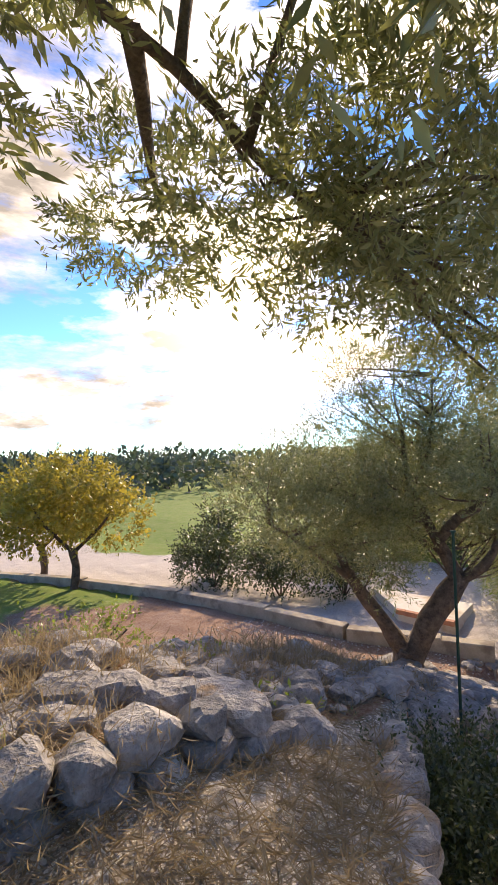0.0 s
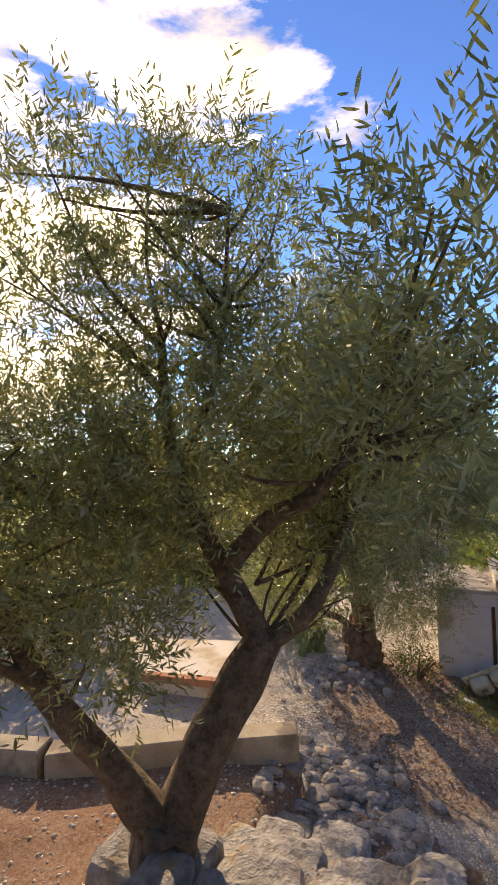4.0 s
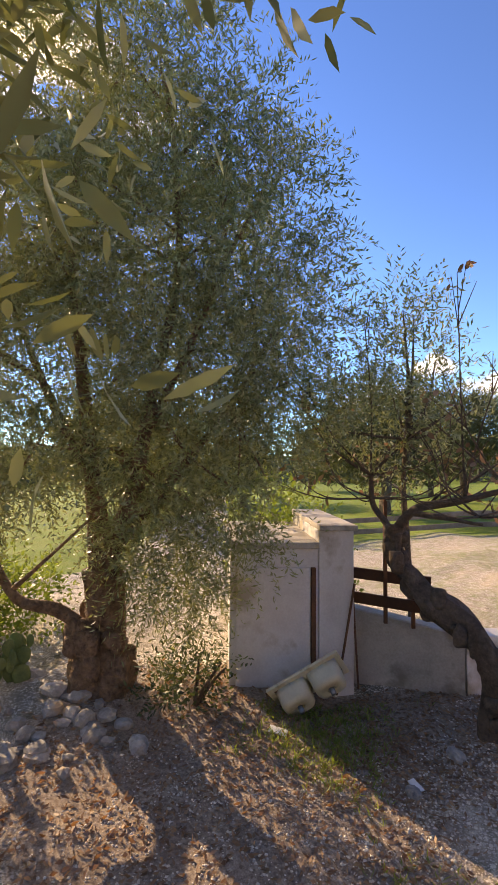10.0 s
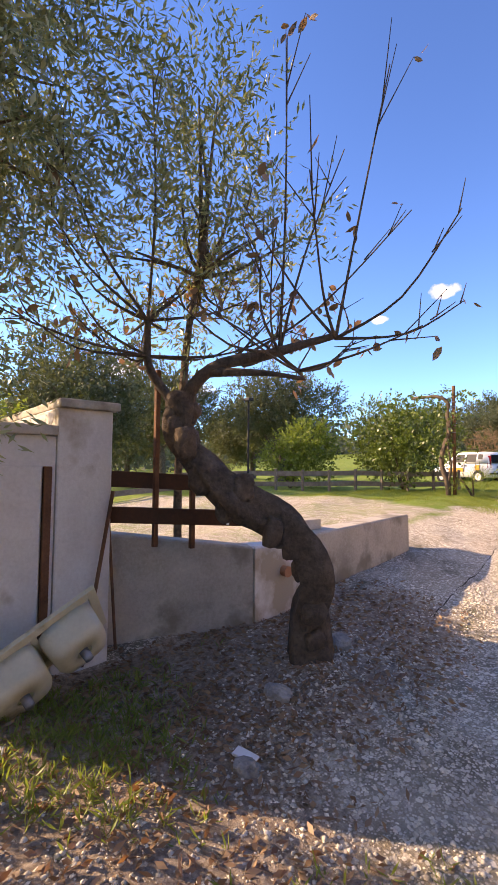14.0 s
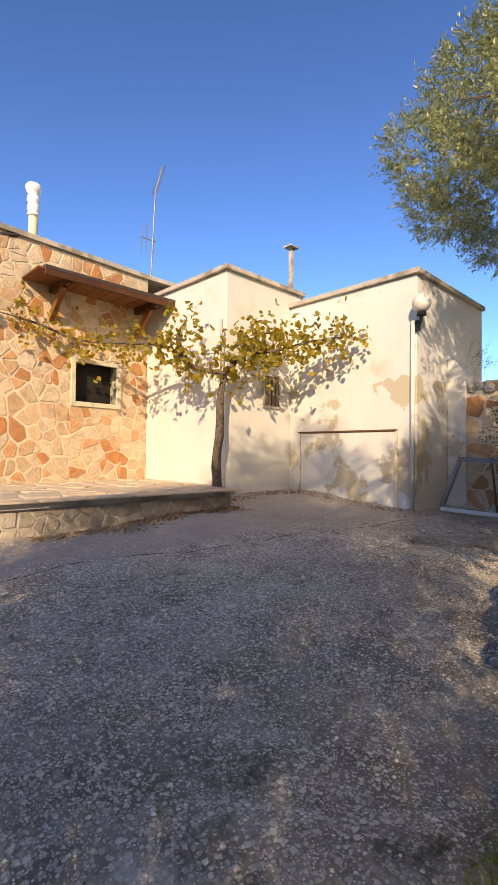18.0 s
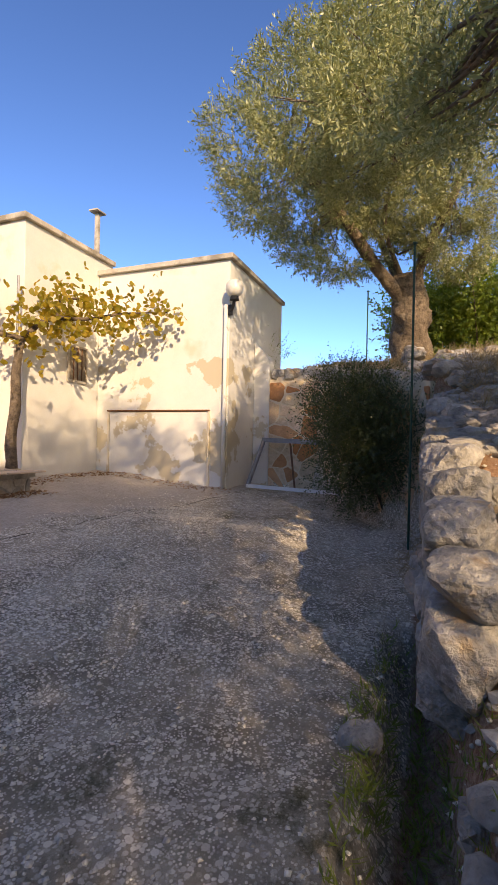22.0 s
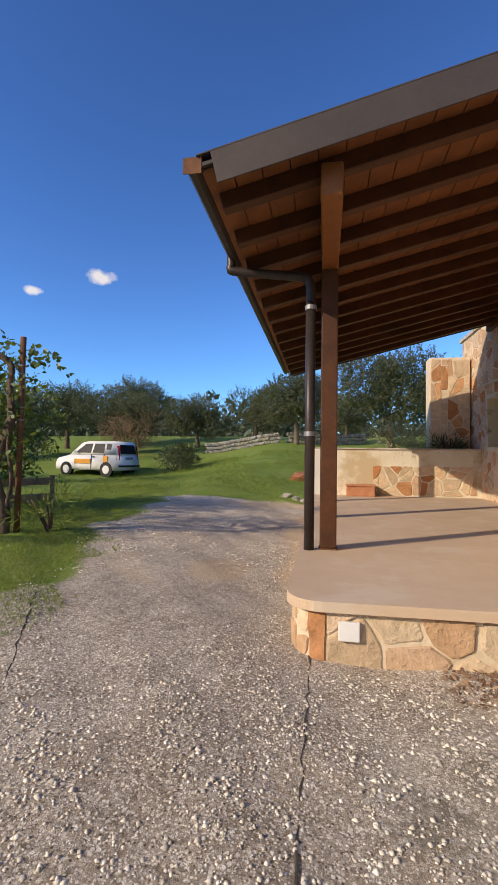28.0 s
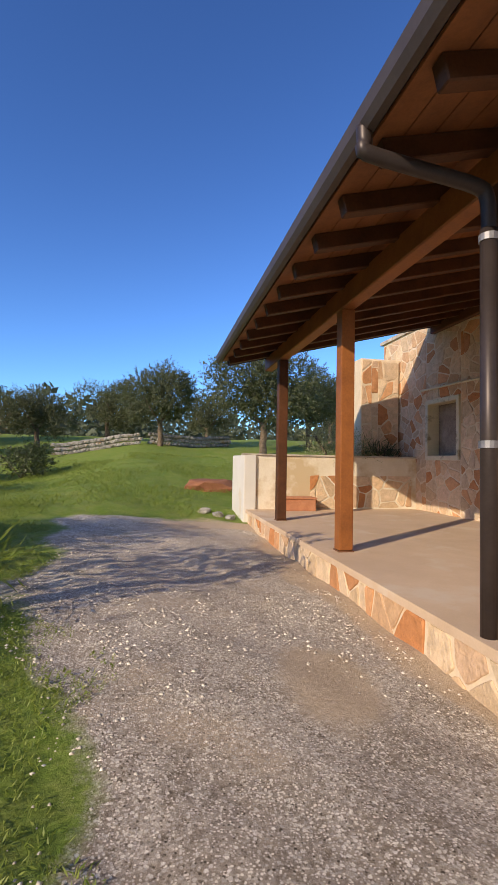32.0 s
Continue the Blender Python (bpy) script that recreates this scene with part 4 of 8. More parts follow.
wall_win = wall_with_holes("wall_window", WIN_WALL, 0.05, 2.74, -0.1, HOUSE_TOP, win_holes, 0.36, M["mortar"], "sunlit rubble-stone house wall with a small dark window")
STONE_JOBS.append(("stone", opening_rects(0.01, 2.73, 0.3, HOUSE_TOP - 0.04, [(1.20, 1.62, 2.18, 2.46)]), WIN_WALL @ Matrix.Scale(-1, 4, (0, 0, 1)), 0.20, wall_win, 12))


def slab(name, x0, y0, x1, y1, z0, z1, mat, label, bevel=0.012):
    return tagged(new(name, finish(name, box(x0, y0, z0, x1, y1, z1, bevel), mat)), label, "roof", kind="structure")


tagged(new("house_roof", finish("house_roof", prism([(2.94, -1.49), (5.72, -1.26), (7.9, -1.26), (7.9, 8.1), (3.3, 8.1), (3.3, 1.95)], HOUSE_TOP, HOUSE_TOP + 0.08, None, 0.01), M["concrete"])), "flat roof slab with a thin weathered stone coping", "roof", kind="structure")
slab("house_back_wall", 7.6, -0.8, 7.9, 8.0, -0.1, HOUSE_TOP, M["plaster"], "plain rendered back wall of the house")
slab("house_far_wall", 3.7, 7.7, 7.6, 8.0, -0.1, HOUSE_TOP, M["plaster"], "plain rendered end wall of the house")
slab("house_floor", 3.71, -0.84, 7.6, 7.7, 0.2, 0.36, M["concrete"], "plain dark house floor")

# window surround and what hangs in it
win = thing("window_1", (4.66, -1.29, 1.7), "small square window opening with a pale stone surround and dark netting", "window", kind="structure")
for nm, a in (("window_frame", (1.21, 1.63, 1.29, 2.45)), ("window_frame", (2.07, 1.63, 2.17, 2.45)), ("window_frame", (1.29, 2.37, 2.07, 2.45)), ("window_sill", (1.29, 1.63, 2.07, 1.71))):
    bm = box(a[0], a[1], -0.035, a[2], a[3], 0.25, 0.008)
    bmesh.ops.transform(bm, matrix=WIN_WALL, verts=bm.verts)
    bmesh.ops.recalc_face_normals(bm, faces=bm.faces)
    part(nm, bm, M["cream"], win)
bm = box(1.29, 1.71, 0.17, 2.07, 2.37, 0.19)
bmesh.ops.transform(bm, matrix=WIN_WALL, verts=bm.verts)
part("window_screen", bm, M["dark_inside"], win, "dark insect netting")
win2 = thing("window_2", (3.35, 5.63, 1.47), "narrow window with a plain stone surround under the porch", "window", kind="structure")
for a in ((5.10, 1.40, 5.18, 2.57), (6.08, 1.40, 6.16, 2.57), (5.18, 2.49, 6.08, 2.57), (5.18, 1.40, 6.08, 1.48)):
    part("window_frame", box(3.31, a[0], a[1], 3.6, a[2], a[3], 0.008), M["cream"], win2)
part("window_shutter", box(3.56, 5.18, 1.48, 3.60, 6.08, 2.49, 0.004), M["wood_grey"], win2, "closed grey-brown wooden shutter")
door = thing("door_1", (3.35, 2.7, DECK), "pale wooden door with glazing, set deep in the stone wall", "door", kind="structure")
for a in ((2.10, 2.17), (3.23, 3.30)):
    part("door_frame", box(3.29, a[0], DECK, 3.62, a[1], 2.54, 0.008), M["cream"], door)
part("door_frame", box(3.29, 2.17, 2.47, 3.62, 3.23, 2.54, 0.008), M["cream"], door)
part("door_leaf", box(3.60, 2.17, DECK, 3.65, 3.23, 2.47, 0.006), M["wood_grey"], door, "weathered grey door leaf")
part("door_handle", tube([(3.57, 3.10, 1.42), (3.55, 3.10, 1.42), (3.55, 3.00, 1.42)], [0.012, 0.012, 0.010], 8), M["metal_grey"], door, "metal lever handle")

# ---------------------------------------------------------------- porch floor and terrace
def rounded(points, corner, r, n=7):
    """An outline with one corner rounded."""
    out = []
    for k, p in enumerate(points):
        if k != corner:
            out.append(p)
            continue
        a, b = Vector(points[k - 1]), Vector(points[(k + 1) % len(points)])
        c = Vector(p)
        u, v = (a - c).normalized(), (b - c).normalized()
        mid = c + (u + v) * r
        for j in range(n + 1):
            t = j / n * math.pi / 2
            out.append(tuple(mid - v * r * math.cos(t) - u * r * math.sin(t))) if False else out.append(tuple(mid - u * r * math.sin(t) - v * r * math.cos(t)))
    return out


deck_out = rounded([(-0.26, -1.62), (1.34, -1.62), (1.34, -1.1), (3.36, -1.1), (3.36, 6.55), (-0.26, 6.55)], 0, 0.22)
deck_body = rounded([(-0.22, -1.57), (1.36, -1.57), (1.36, -1.1), (3.34, -1.1), (3.34, 6.55), (-0.22, 6.55)], 0, 0.2)
porch_floor = thing("floor_porch", (1.5, 2.5, 0), "raised porch floor of warm pink-beige cement with a slab edge", "floor", kind="structure")
part("floor_base", prism(deck_body, -0.25, DECK - 0.06), M["mortar"], porch_floor, "ochre stone-faced base")
part("floor_slab", prism(deck_out, DECK - 0.06, DECK, None, 0.008), M["deck"], porch_floor, "smooth beige slab")

pave_out = rounded([(1.30, -3.98), (5.35, -4.12), (5.35, -3.49), (5.71, -3.45), (5.71, -1.22), (3.0, -1.22), (3.0, -1.12), (1.30, -1.12)], 0, 0.28)
pave_body = rounded([(1.35, -3.93), (5.31, -4.07), (5.31, -3.49), (5.71, -3.45), (5.71, -1.22), (3.0, -1.22), (3.0, -1.12), (1.35, -1.12)], 0, 0.26)
terrace = thing("floor_terrace", (3.3, -2.6, 0), "raised crazy-paved terrace with worn grey stone edges", "floor", kind="structure")
part("floor_base", prism(pave_body, -0.35, DECK - 0.08), M["concrete"], terrace, "worn stone-faced base")
part("floor_slab", prism(pave_out, DECK - 0.08, DECK - 0.012, None, 0.01), M["concrete"], terrace, "grey cement bed and kerb slabs")

STONE_JOBS.append(("stone", [(0.0, -0.15, 1.36, 0.315)], plane_frame((-0.02, -1.57, 0), (1, 0, 0), (0, 0, 1)), 0.27, porch_floor, 17))
STONE_JOBS.append(("stone", [(0.0, -0.1, 7.8, 0.315)], plane_frame((-0.22, 6.45, 0), (0, -1, 0), (0, 0, 1)), 0.30, porch_floor, 18))
STONE_JOBS.append(("stone_grey", [(0.0, -0.2, 3.72, 0.29)], plane_frame((1.6, -3.939, 0), (3.96, -0.14, 0), (0, 0, 1)), 0.165, terrace, 19))
STONE_JOBS.append(("stone_grey", [(0.0, -0.2, 2.15, 0.29)], plane_frame((1.35, -1.58, 0), (0, -1, 0), (0, 0, 1)), 0.165, terrace, 20))
# stones round the two rounded corners
for cx, cy, rr, top, nm, owner in ((-0.02, -1.37, 0.2, 0.315, "stone", porch_floor), (1.61, -3.67, 0.26, 0.29, "stone_grey", terrace)):
    for k in range(3):
        a0, a1 = radians(180 + 30 * k), radians(210 + 30 * k)
        p0, p1 = (cx + rr * math.cos(a0), cy + rr * math.sin(a0)), (cx + rr * math.cos(a1), cy + rr * math.sin(a1))
        STONE_JOBS.append((nm, [(0.0, -0.2, math.dist(p0, p1), top)], plane_frame((*p0, 0), (p1[0] - p0[0], p1[1] - p0[1], 0), (0, 0, 1)), 0.16, owner, 60 + k))

# ---------------------------------------------------------------- porch roof
RX0, RZ0, RX1, RZ1 = -0.88, 3.12, 3.33, 4.17
ROOF_Y0, ROOF_Y1 = -1.45, 5.92
slope = (RZ1 - RZ0) / (RX1 - RX0)
roof_z = lambda x: RZ0 + (x - RX0) * slope
porch = thing("porch_roof", (1.2, 2.2, 3.0), "brown timber lean-to porch roof with dark rafters and a sheet-metal edge", "porch roof")
part("roof_sheet", beam((RX0, (ROOF_Y0 + ROOF_Y1) / 2, RZ0 - 0.02), (RX1, (ROOF_Y0 + ROOF_Y1) / 2, RZ1 - 0.02), ROOF_Y1 - ROOF_Y0, 0.03, 0.004), M["sheet_brown"], porch, "brown roof sheeting")
nb = 22
for k in range(nb):
    xa, xb = RX0 + 0.03 + (RX1 - RX0 - 0.05) * k / nb, RX0 + 0.03 + (RX1 - RX0 - 0.05) * (k + 1) / nb - 0.006
    part("ceiling_board", beam((xa, (ROOF_Y0 + ROOF_Y1) / 2, roof_z(xa) - 0.048), (xb, (ROOF_Y0 + ROOF_Y1) / 2, roof_z(xb) - 0.048), ROOF_Y1 - ROOF_Y0 - 0.06, 0.022, 0.003), M["wood_board"], porch)
for k in range(13):
    y = ROOF_Y0 + 0.34 + k * 0.555
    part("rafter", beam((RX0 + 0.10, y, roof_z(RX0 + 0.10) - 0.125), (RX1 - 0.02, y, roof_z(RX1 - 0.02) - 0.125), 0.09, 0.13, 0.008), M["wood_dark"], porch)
part("fascia", beam((RX0 + 0.12, ROOF_Y0 - 0.012, roof_z(RX0 + 0.12) - 0.07), (2.96, ROOF_Y0 - 0.012, roof_z(2.96) - 0.07), 0.012, 0.23, 0.003), M["sheet_brown"], porch, "dull grey-brown sheet-metal verge")
part("fascia", beam((RX0 + 0.12, ROOF_Y1 + 0.012, roof_z(RX0 + 0.12) - 0.05), (RX1 - 0.06, ROOF_Y1 + 0.012, roof_z(RX1 - 0.06) - 0.05), 0.012, 0.2, 0.003), M["sheet_brown"], porch, "brown sheet-metal verge")
part("verge_cap", beam((RX0, ROOF_Y0 + 0.03, RZ0 + 0.04), (2.96, ROOF_Y0 + 0.03, roof_z(2.96) + 0.04), 0.10, 0.012, 0.003), M["sheet_brown"], porch)
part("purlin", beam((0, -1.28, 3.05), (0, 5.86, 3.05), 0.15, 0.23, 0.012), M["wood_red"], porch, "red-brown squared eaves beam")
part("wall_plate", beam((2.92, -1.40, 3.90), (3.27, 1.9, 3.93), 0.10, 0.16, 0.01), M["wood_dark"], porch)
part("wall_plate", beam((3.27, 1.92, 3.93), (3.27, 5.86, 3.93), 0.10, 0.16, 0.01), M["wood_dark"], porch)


def gutter():
    bm = bmesh.new()
    prof = [(0.0, 0.06), (-0.006, -0.01), (-0.03, -0.05), (-0.075, -0.05), (-0.105, -0.01), (-0.115, 0.06)]
    inner = [(x + (0.006 if x < -0.05 else -0.006), z + 0.006) for x, z in prof]
    loop = prof + inner[::-1]
    rows = [[bm.verts.new((RX0 + 0.03 + x, y, RZ0 - 0.02 + z)) for x, z in loop] for y in (ROOF_Y0, ROOF_Y1)]
    n = len(loop)
    for j in range(n):
        bm.faces.new((rows[0][j], rows[0][(j + 1) % n], rows[1][(j + 1) % n], rows[1][j]))
    bm.faces.new(rows[0])
    bm.faces.new(rows[1][::-1])
    return bm


part("gutter", gutter(), M["sheet_brown"], porch, "brown metal gutter")
part("gutter_end", box(RX0 - 0.09, ROOF_Y0 - 0.004, RZ0 - 0.07, RX0 + 0.035, ROOF_Y0, RZ0 + 0.04), M["rust"], porch, "small rust-brown end cap")
spout = smooth_path([(-0.92, -0.09, 3.09), (-0.915, -0.09, 3.0), (-0.90, -0.09, 2.95), (-0.55, -0.09, 2.90), (-0.26, -0.09, 2.86), (-0.18, -0.09, 2.80), (-0.17, -0.09, 2.6)], 4)
downpipe = thing("downpipe", (-0.17, -0.09, DECK), "dark brown metal downpipe with a swan-neck", "downpipe")
part("pipe_bend", tube(spout, [0.042] * len(spout), 12), M["pipe_brown"], downpipe, smooth=True)
part("pipe", tube([(-0.17, -0.09, 2.62), (-0.17, -0.09, DECK)], [0.046, 0.046], 14), M["pipe_brown"], downpipe, smooth=True)
for z in (2.55, 1.4):
    part("pipe_clip", tube([(-0.17, -0.09, z), (-0.17, -0.09, z + 0.04)], [0.053, 0.053], 14), M["metal_grey"], downpipe)

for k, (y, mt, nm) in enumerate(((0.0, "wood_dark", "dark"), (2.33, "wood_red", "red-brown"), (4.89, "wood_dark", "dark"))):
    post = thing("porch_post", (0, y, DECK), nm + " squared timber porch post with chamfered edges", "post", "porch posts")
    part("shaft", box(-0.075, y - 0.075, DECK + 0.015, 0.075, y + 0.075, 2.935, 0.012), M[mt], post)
    part("shoe", box(-0.085, y - 0.085, DECK, 0.085, y + 0.085, DECK + 0.012, 0.003), M["rust"], post, "rusty metal post shoe")

# ---------------------------------------------------------------- planter at the porch's end
planter = thing("wall_planter", (1.5, 6.65, DECK), "low rendered planter wall with a patch of stone facing", "wall", kind="structure")
part("planter_front", box(-0.06, 6.55, 0.0, 3.35, 6.75, 1.42, 0.012), M["plaster_worn"], planter)
part("planter_end", box(-0.30, 6.50, -0.1, -0.06, 7.9, 1.42, 0.02), M["plaster"], planter, "white rendered end wall")
part("planter_coping", box(-0.31, 6.52, 1.42, 3.34, 6.79, 1.455, 0.008), M["concrete"], planter)
part("soil", box(-0.06, 6.75, 0.1, 3.3, 7.2, 1.25), M["mortar"], planter, "dry soil")
far_wall = tagged(new("wall_projecting", finish("wall_projecting", box(2.40, 7.2, -0.1, 3.30, 7.65, 3.62, 0.02), M["mortar"])), "sunlit stone wall projecting beyond the porch", "wall", kind="structure")
STONE_JOBS.append(("stone", [(1.1, 0.4, 3.3, 1.05)], plane_frame((-0.06, 6.55, 0), (1, 0, 0), (0, 0, 1)), 0.26, planter, 21))
STONE_JOBS.append(("stone", opening_rects(0.02, 0.88, 1.3, 3.58, [(0.25, 2.55, 0.40, 2.85)]), plane_frame((2.40, 7.2, 0), (1, 0, 0), (0, 0, 1)), 0.3, far_wall, 14))

# ---------------------------------------------------------------- white rendered blocks
def block(name, x0, y0, x1, y1, top, label, mat="plaster"):
    e = thing(name, (x0, y0, 0), label, "house")
    part("wall", box(x0, y0, -0.4, x1, y1, top, 0.012), M[mat], e, "white lime render, stained and flaking near the ground")
    part("roof_edge", box(x0 - 0.06, y0 - 0.06, top, x1, y1, top + 0.075, 0.01), M["concrete"], e, "thin weathered stone coping")
    return e


block_left = block("annex", 5.73, -3.47, 7.6, -1.18, 3.74, "white rendered annex with a thin stone coping")
block_right = block("outhouse", 7.24, -5.84, 9.76, -3.48, 3.46, "white rendered outhouse with a flaking painted hatch", "plaster_flaked")

hatch = part("hatch", box(7.215, -5.52, 0.07, 7.24, -3.76, 1.22, 0.006), M["plaster_flaked"], block_right, "flush painted hatch with flaking paint")
part("hatch_rail", box(7.19, -5.55, 1.225, 7.24, -3.72, 1.25, 0.004), M["rust"], block_right, "thin dark rail over the hatch")
for y in (-5.56, -3.75):
    part("hatch_post", box(7.20, y, 0.05, 7.24, y + 0.03, 1.225, 0.004), M["plaster_worn"], block_right)
part("drainpipe", tube([(7.2, -5.80, 0.05), (7.2, -5.80, 2.78)], [0.03, 0.03], 10), M["plaster"], block_right, "white painted pipe", smooth=True)
vent = thing("window_3", (6.75, -3.47, 1.66), "small barred window in the white annex", "window", kind="structure")
part("window_recess", box(6.57, -3.49, 1.68, 6.93, -3.472, 2.18, 0.004), M["wood_grey"], vent, "closed weathered shutter")
for a in ((6.54, 1.64, 6.57, 2.21), (6.93, 1.64, 6.96, 2.21), (6.57, 2.18, 6.93, 2.21), (6.57, 1.64, 6.93, 1.68)):
    part("window_frame", box(a[0], -3.505, a[1], a[2], -3.472, a[3], 0.004), M["concrete"], vent)
for k in range(3):
    part("bar", tube([(6.66 + k * 0.09, -3.5, 1.68), (6.66 + k * 0.09, -3.5, 2.18)], [0.008, 0.008], 6), M["rust"], vent)


def globe_lamp(at, out, label):
    e = thing("wall_lamp", at, label, "wall lamp", "globe wall lamps")
    x, y, z = at
    bm = bmesh.new()
    bmesh.ops.create_uvsphere(bm, u_segments=20, v_segments=14, radius=0.13)
    bmesh.ops.translate(bm, vec=(x + out[0] * 0.2, y + out[1] * 0.2, z + 0.12), verts=bm.verts)
    part("globe", bm, M["globe"], e, "milky glass globe", smooth=True)
    part("arm", tube(smooth_path([(x, y, z - 0.16), (x + out[0] * 0.12, y + out[1] * 0.12, z - 0.15), (x + out[0] * 0.2, y + out[1] * 0.2, z - 0.03)], 4), [0.022] * 9, 8), M["black"], e)
    part("collar", tube([(x + out[0] * 0.2, y + out[1] * 0.2, z - 0.05), (x + out[0] * 0.2, y + out[1] * 0.2, z + 0.01)], [0.07, 0.055], 14), M["black"], e)
    part("wall_plate", box(x - 0.03, y - 0.03, z - 0.23, x + 0.03, y + 0.03, z - 0.08, 0.008), M["black"], e)
    return e


globe_lamp((7.22, -5.86, 2.86), (-0.55, -0.55), "milky glass globe lamp on a black bracket at the white corner")
globe_lamp((2.97, -1.45, 2.80), (-0.8, -0.45), "milky glass globe lamp on a black bracket at the stone corner")

# chimney, stove pipe, aerial
chim = thing("chimney", (3.76, -0.74, 4.23), "cream chimney pipe with a white baluster-shaped cowl", "chimney")
part("pipe", tube([(3.76, -0.74, 4.2), (3.76, -0.74, 4.87)], [0.075, 0.075], 16), M["cream"], chim, smooth=True)
prof = [(4.74, 0.12), (4.80, 0.13), (4.84, 0.10), (4.90, 0.13), (5.0, 0.12), (5.04, 0.10), (5.10, 0.135), (5.2, 0.125), (5.25, 0.10), (5.31, 0.15), (5.42, 0.17), (5.49, 0.14), (5.52, 0.05)]
part("cowl", tube([(3.76, -0.74, 4.83 + (z - 4.74) * 0.72) for z, r in prof], [r * 0.78 for z, r in prof], 18), M["white_paint"], chim, "white turned cowl", smooth=True)
stove = thing("stove_pipe", (9.6, -1.45, 0.2), "square grey flue with a flat cap behind the annex roof", "flue")
part("pipe", box(9.555, -1.495, 0.1, 9.645, -1.405, 5.82, 0.01), M["concrete"], stove)
part("cap", box(9.44, -1.57, 5.90, 9.76, -1.33, 5.935, 0.008), M["concrete"], stove)
part("cap_stem", box(9.56, -1.49, 5.81, 9.64, -1.41, 5.91), M["concrete"], stove)
aer = thing("tv_aerial", (6.7, 0.3, 4.23), "thin metal television aerial on a mast above the roof", "aerial")
part("mast", tube([(6.7, 0.3, 4.2), (6.82, 0.3, 6.9), (7.0, 0.3, 7.55)], [0.018, 0.016, 0.013], 8), M["metal_grey"], aer)
for k in range(9):
    z = 6.85 + k * 0.085
    x = 6.80 + k * 0.028
    part("dipole", tube([(x, 0.3 - 0.16 + k * 0.008, z), (x, 0.3 + 0.16 - k * 0.008, z)], [0.009, 0.009], 5), M["metal_grey"], aer)
for dz, dx in ((5.7, -0.28), (5.75, -0.16), (5.7, 0.02)):
    part("dipole", tube([(6.76 + dx, 0.3, dz - 0.3), (6.76 + dx, 0.3, dz + 0.3)], [0.011, 0.011], 5), M["metal_grey"], aer)
part("crossbar", tube([(6.46, 0.3, 5.72), (6.84, 0.3, 5.72)], [0.012, 0.012], 5), M["metal_grey"], aer)

# awning over the small window
awn = thing("awning", (4.5, -1.2, 3.4), "dark timber window awning on red-brown brackets", "awning")
part("sheet", beam((4.64, -1.24, 3.55), (4.64, -2.10, 3.54), 2.34, 0.035, 0.006), M["sheet_brown"], awn, "brown sheet-metal cover")
for k in range(9):
    part("board", beam((3.50 + k * 0.254, -1.30, 3.515), (3.50 + k * 0.254, -2.08, 3.51), 0.245, 0.022, 0.003), M["wood_board"], awn)
for x in (3.85, 5.4):
    part("bracket", beam((x, -1.34, 2.98), (x, -1.85, 3.40), 0.07, 0.08, 0.008), M["wood_red"], awn)
    part("bracket", beam((x, -1.33, 3.445), (x, -2.05, 3.445), 0.08, 0.10, 0.008), M["wood_dark"], awn)
part("edge_beam", beam((3.47, -2.07, 3.47), (5.80, -2.07, 3.47), 0.05, 0.10, 0.006), M["wood_dark"], awn)

# ---------------------------------------------------------------- walls in the yard
def dry_course_wall(name, p0, p1, z0, top0, top1, thick, label, size, seed, mat="mortar"):
    """A stone-faced wall from p0 to p1 whose top runs from top0 to top1."""
    a, b = Vector((*p0, 0)), Vector((*p1, 0))
    d = (b - a).normalized()
    nrm = Vector((d.y, -d.x, 0))
    bm = bmesh.new()
    c = [a, b, b - nrm * thick, a - nrm * thick]
    tops = [top0, top1, top1, top0]
    lo = [bm.verts.new((p.x, p.y, z0)) for p in c]
    hi = [bm.verts.new((p.x, p.y, t)) for p, t in zip(c, tops)]
    for k in range(4):
        bm.faces.new((lo[k], lo[(k + 1) % 4], hi[(k + 1) % 4], hi[k]))
    bm.faces.new(hi)
    bm.faces.new(lo[::-1])
    ob = tagged(new(name, finish(name, bm, M[mat])), label, "wall", kind="structure")
    return ob, (b - a).length, a, d


ret, ln, a, d = dry_course_wall("wall_retaining", (8.32, -6.0), (8.32, -6.95), -0.2, 1.86, 1.88, 0.4, "ochre dry-stone retaining wall below the terrace", 0.3, 5)
STONE_JOBS.append(("stone", [(0.10, 0.02, ln, 1.78)], plane_frame((8.32, -6.0, 0), (0, -1, 0), (0, 0, 1)), 0.24, ret, 15))
ret2, ln, a, d = dry_course_wall("wall_retaining_bend", (8.32, -6.95), (6.05, -8.62), -0.3, 1.86, 1.45, 0.35, "ochre dry-stone retaining wall below the terrace", 0.3, 6)
STONE_JOBS.append(("stone", [(0.02, 0.02, ln * 0.5, 1.65), (ln * 0.5, -0.1, ln, 1.4)], plane_frame((8.32, -6.95, 0), d, (0, 0, 1)), 0.26, ret2, 16))
skew = bmesh.new()
sv = [skew.verts.new(p) for p in ((8.28, -5.85, -0.2), (8.28, -6.12, -0.2), (8.28, -6.12, 2.15), (8.28, -5.85, 2.45), (8.5, -5.85, -0.2), (8.5, -6.12, -0.2), (8.5, -6.12, 2.15), (8.5, -5.85, 2.45))]
for q in ((0, 1, 2, 3), (5, 4, 7, 6), (3, 2, 6, 7), (1, 5, 6, 2), (4, 0, 3, 7), (4, 5, 1, 0)):
    skew.faces.new([sv[k] for k in q])
tagged(new("wall_wing", finish("wall_wing", skew, M["plaster_flaked"])), "patched rendered wing wall with a sloping top", "wall", kind="structure")

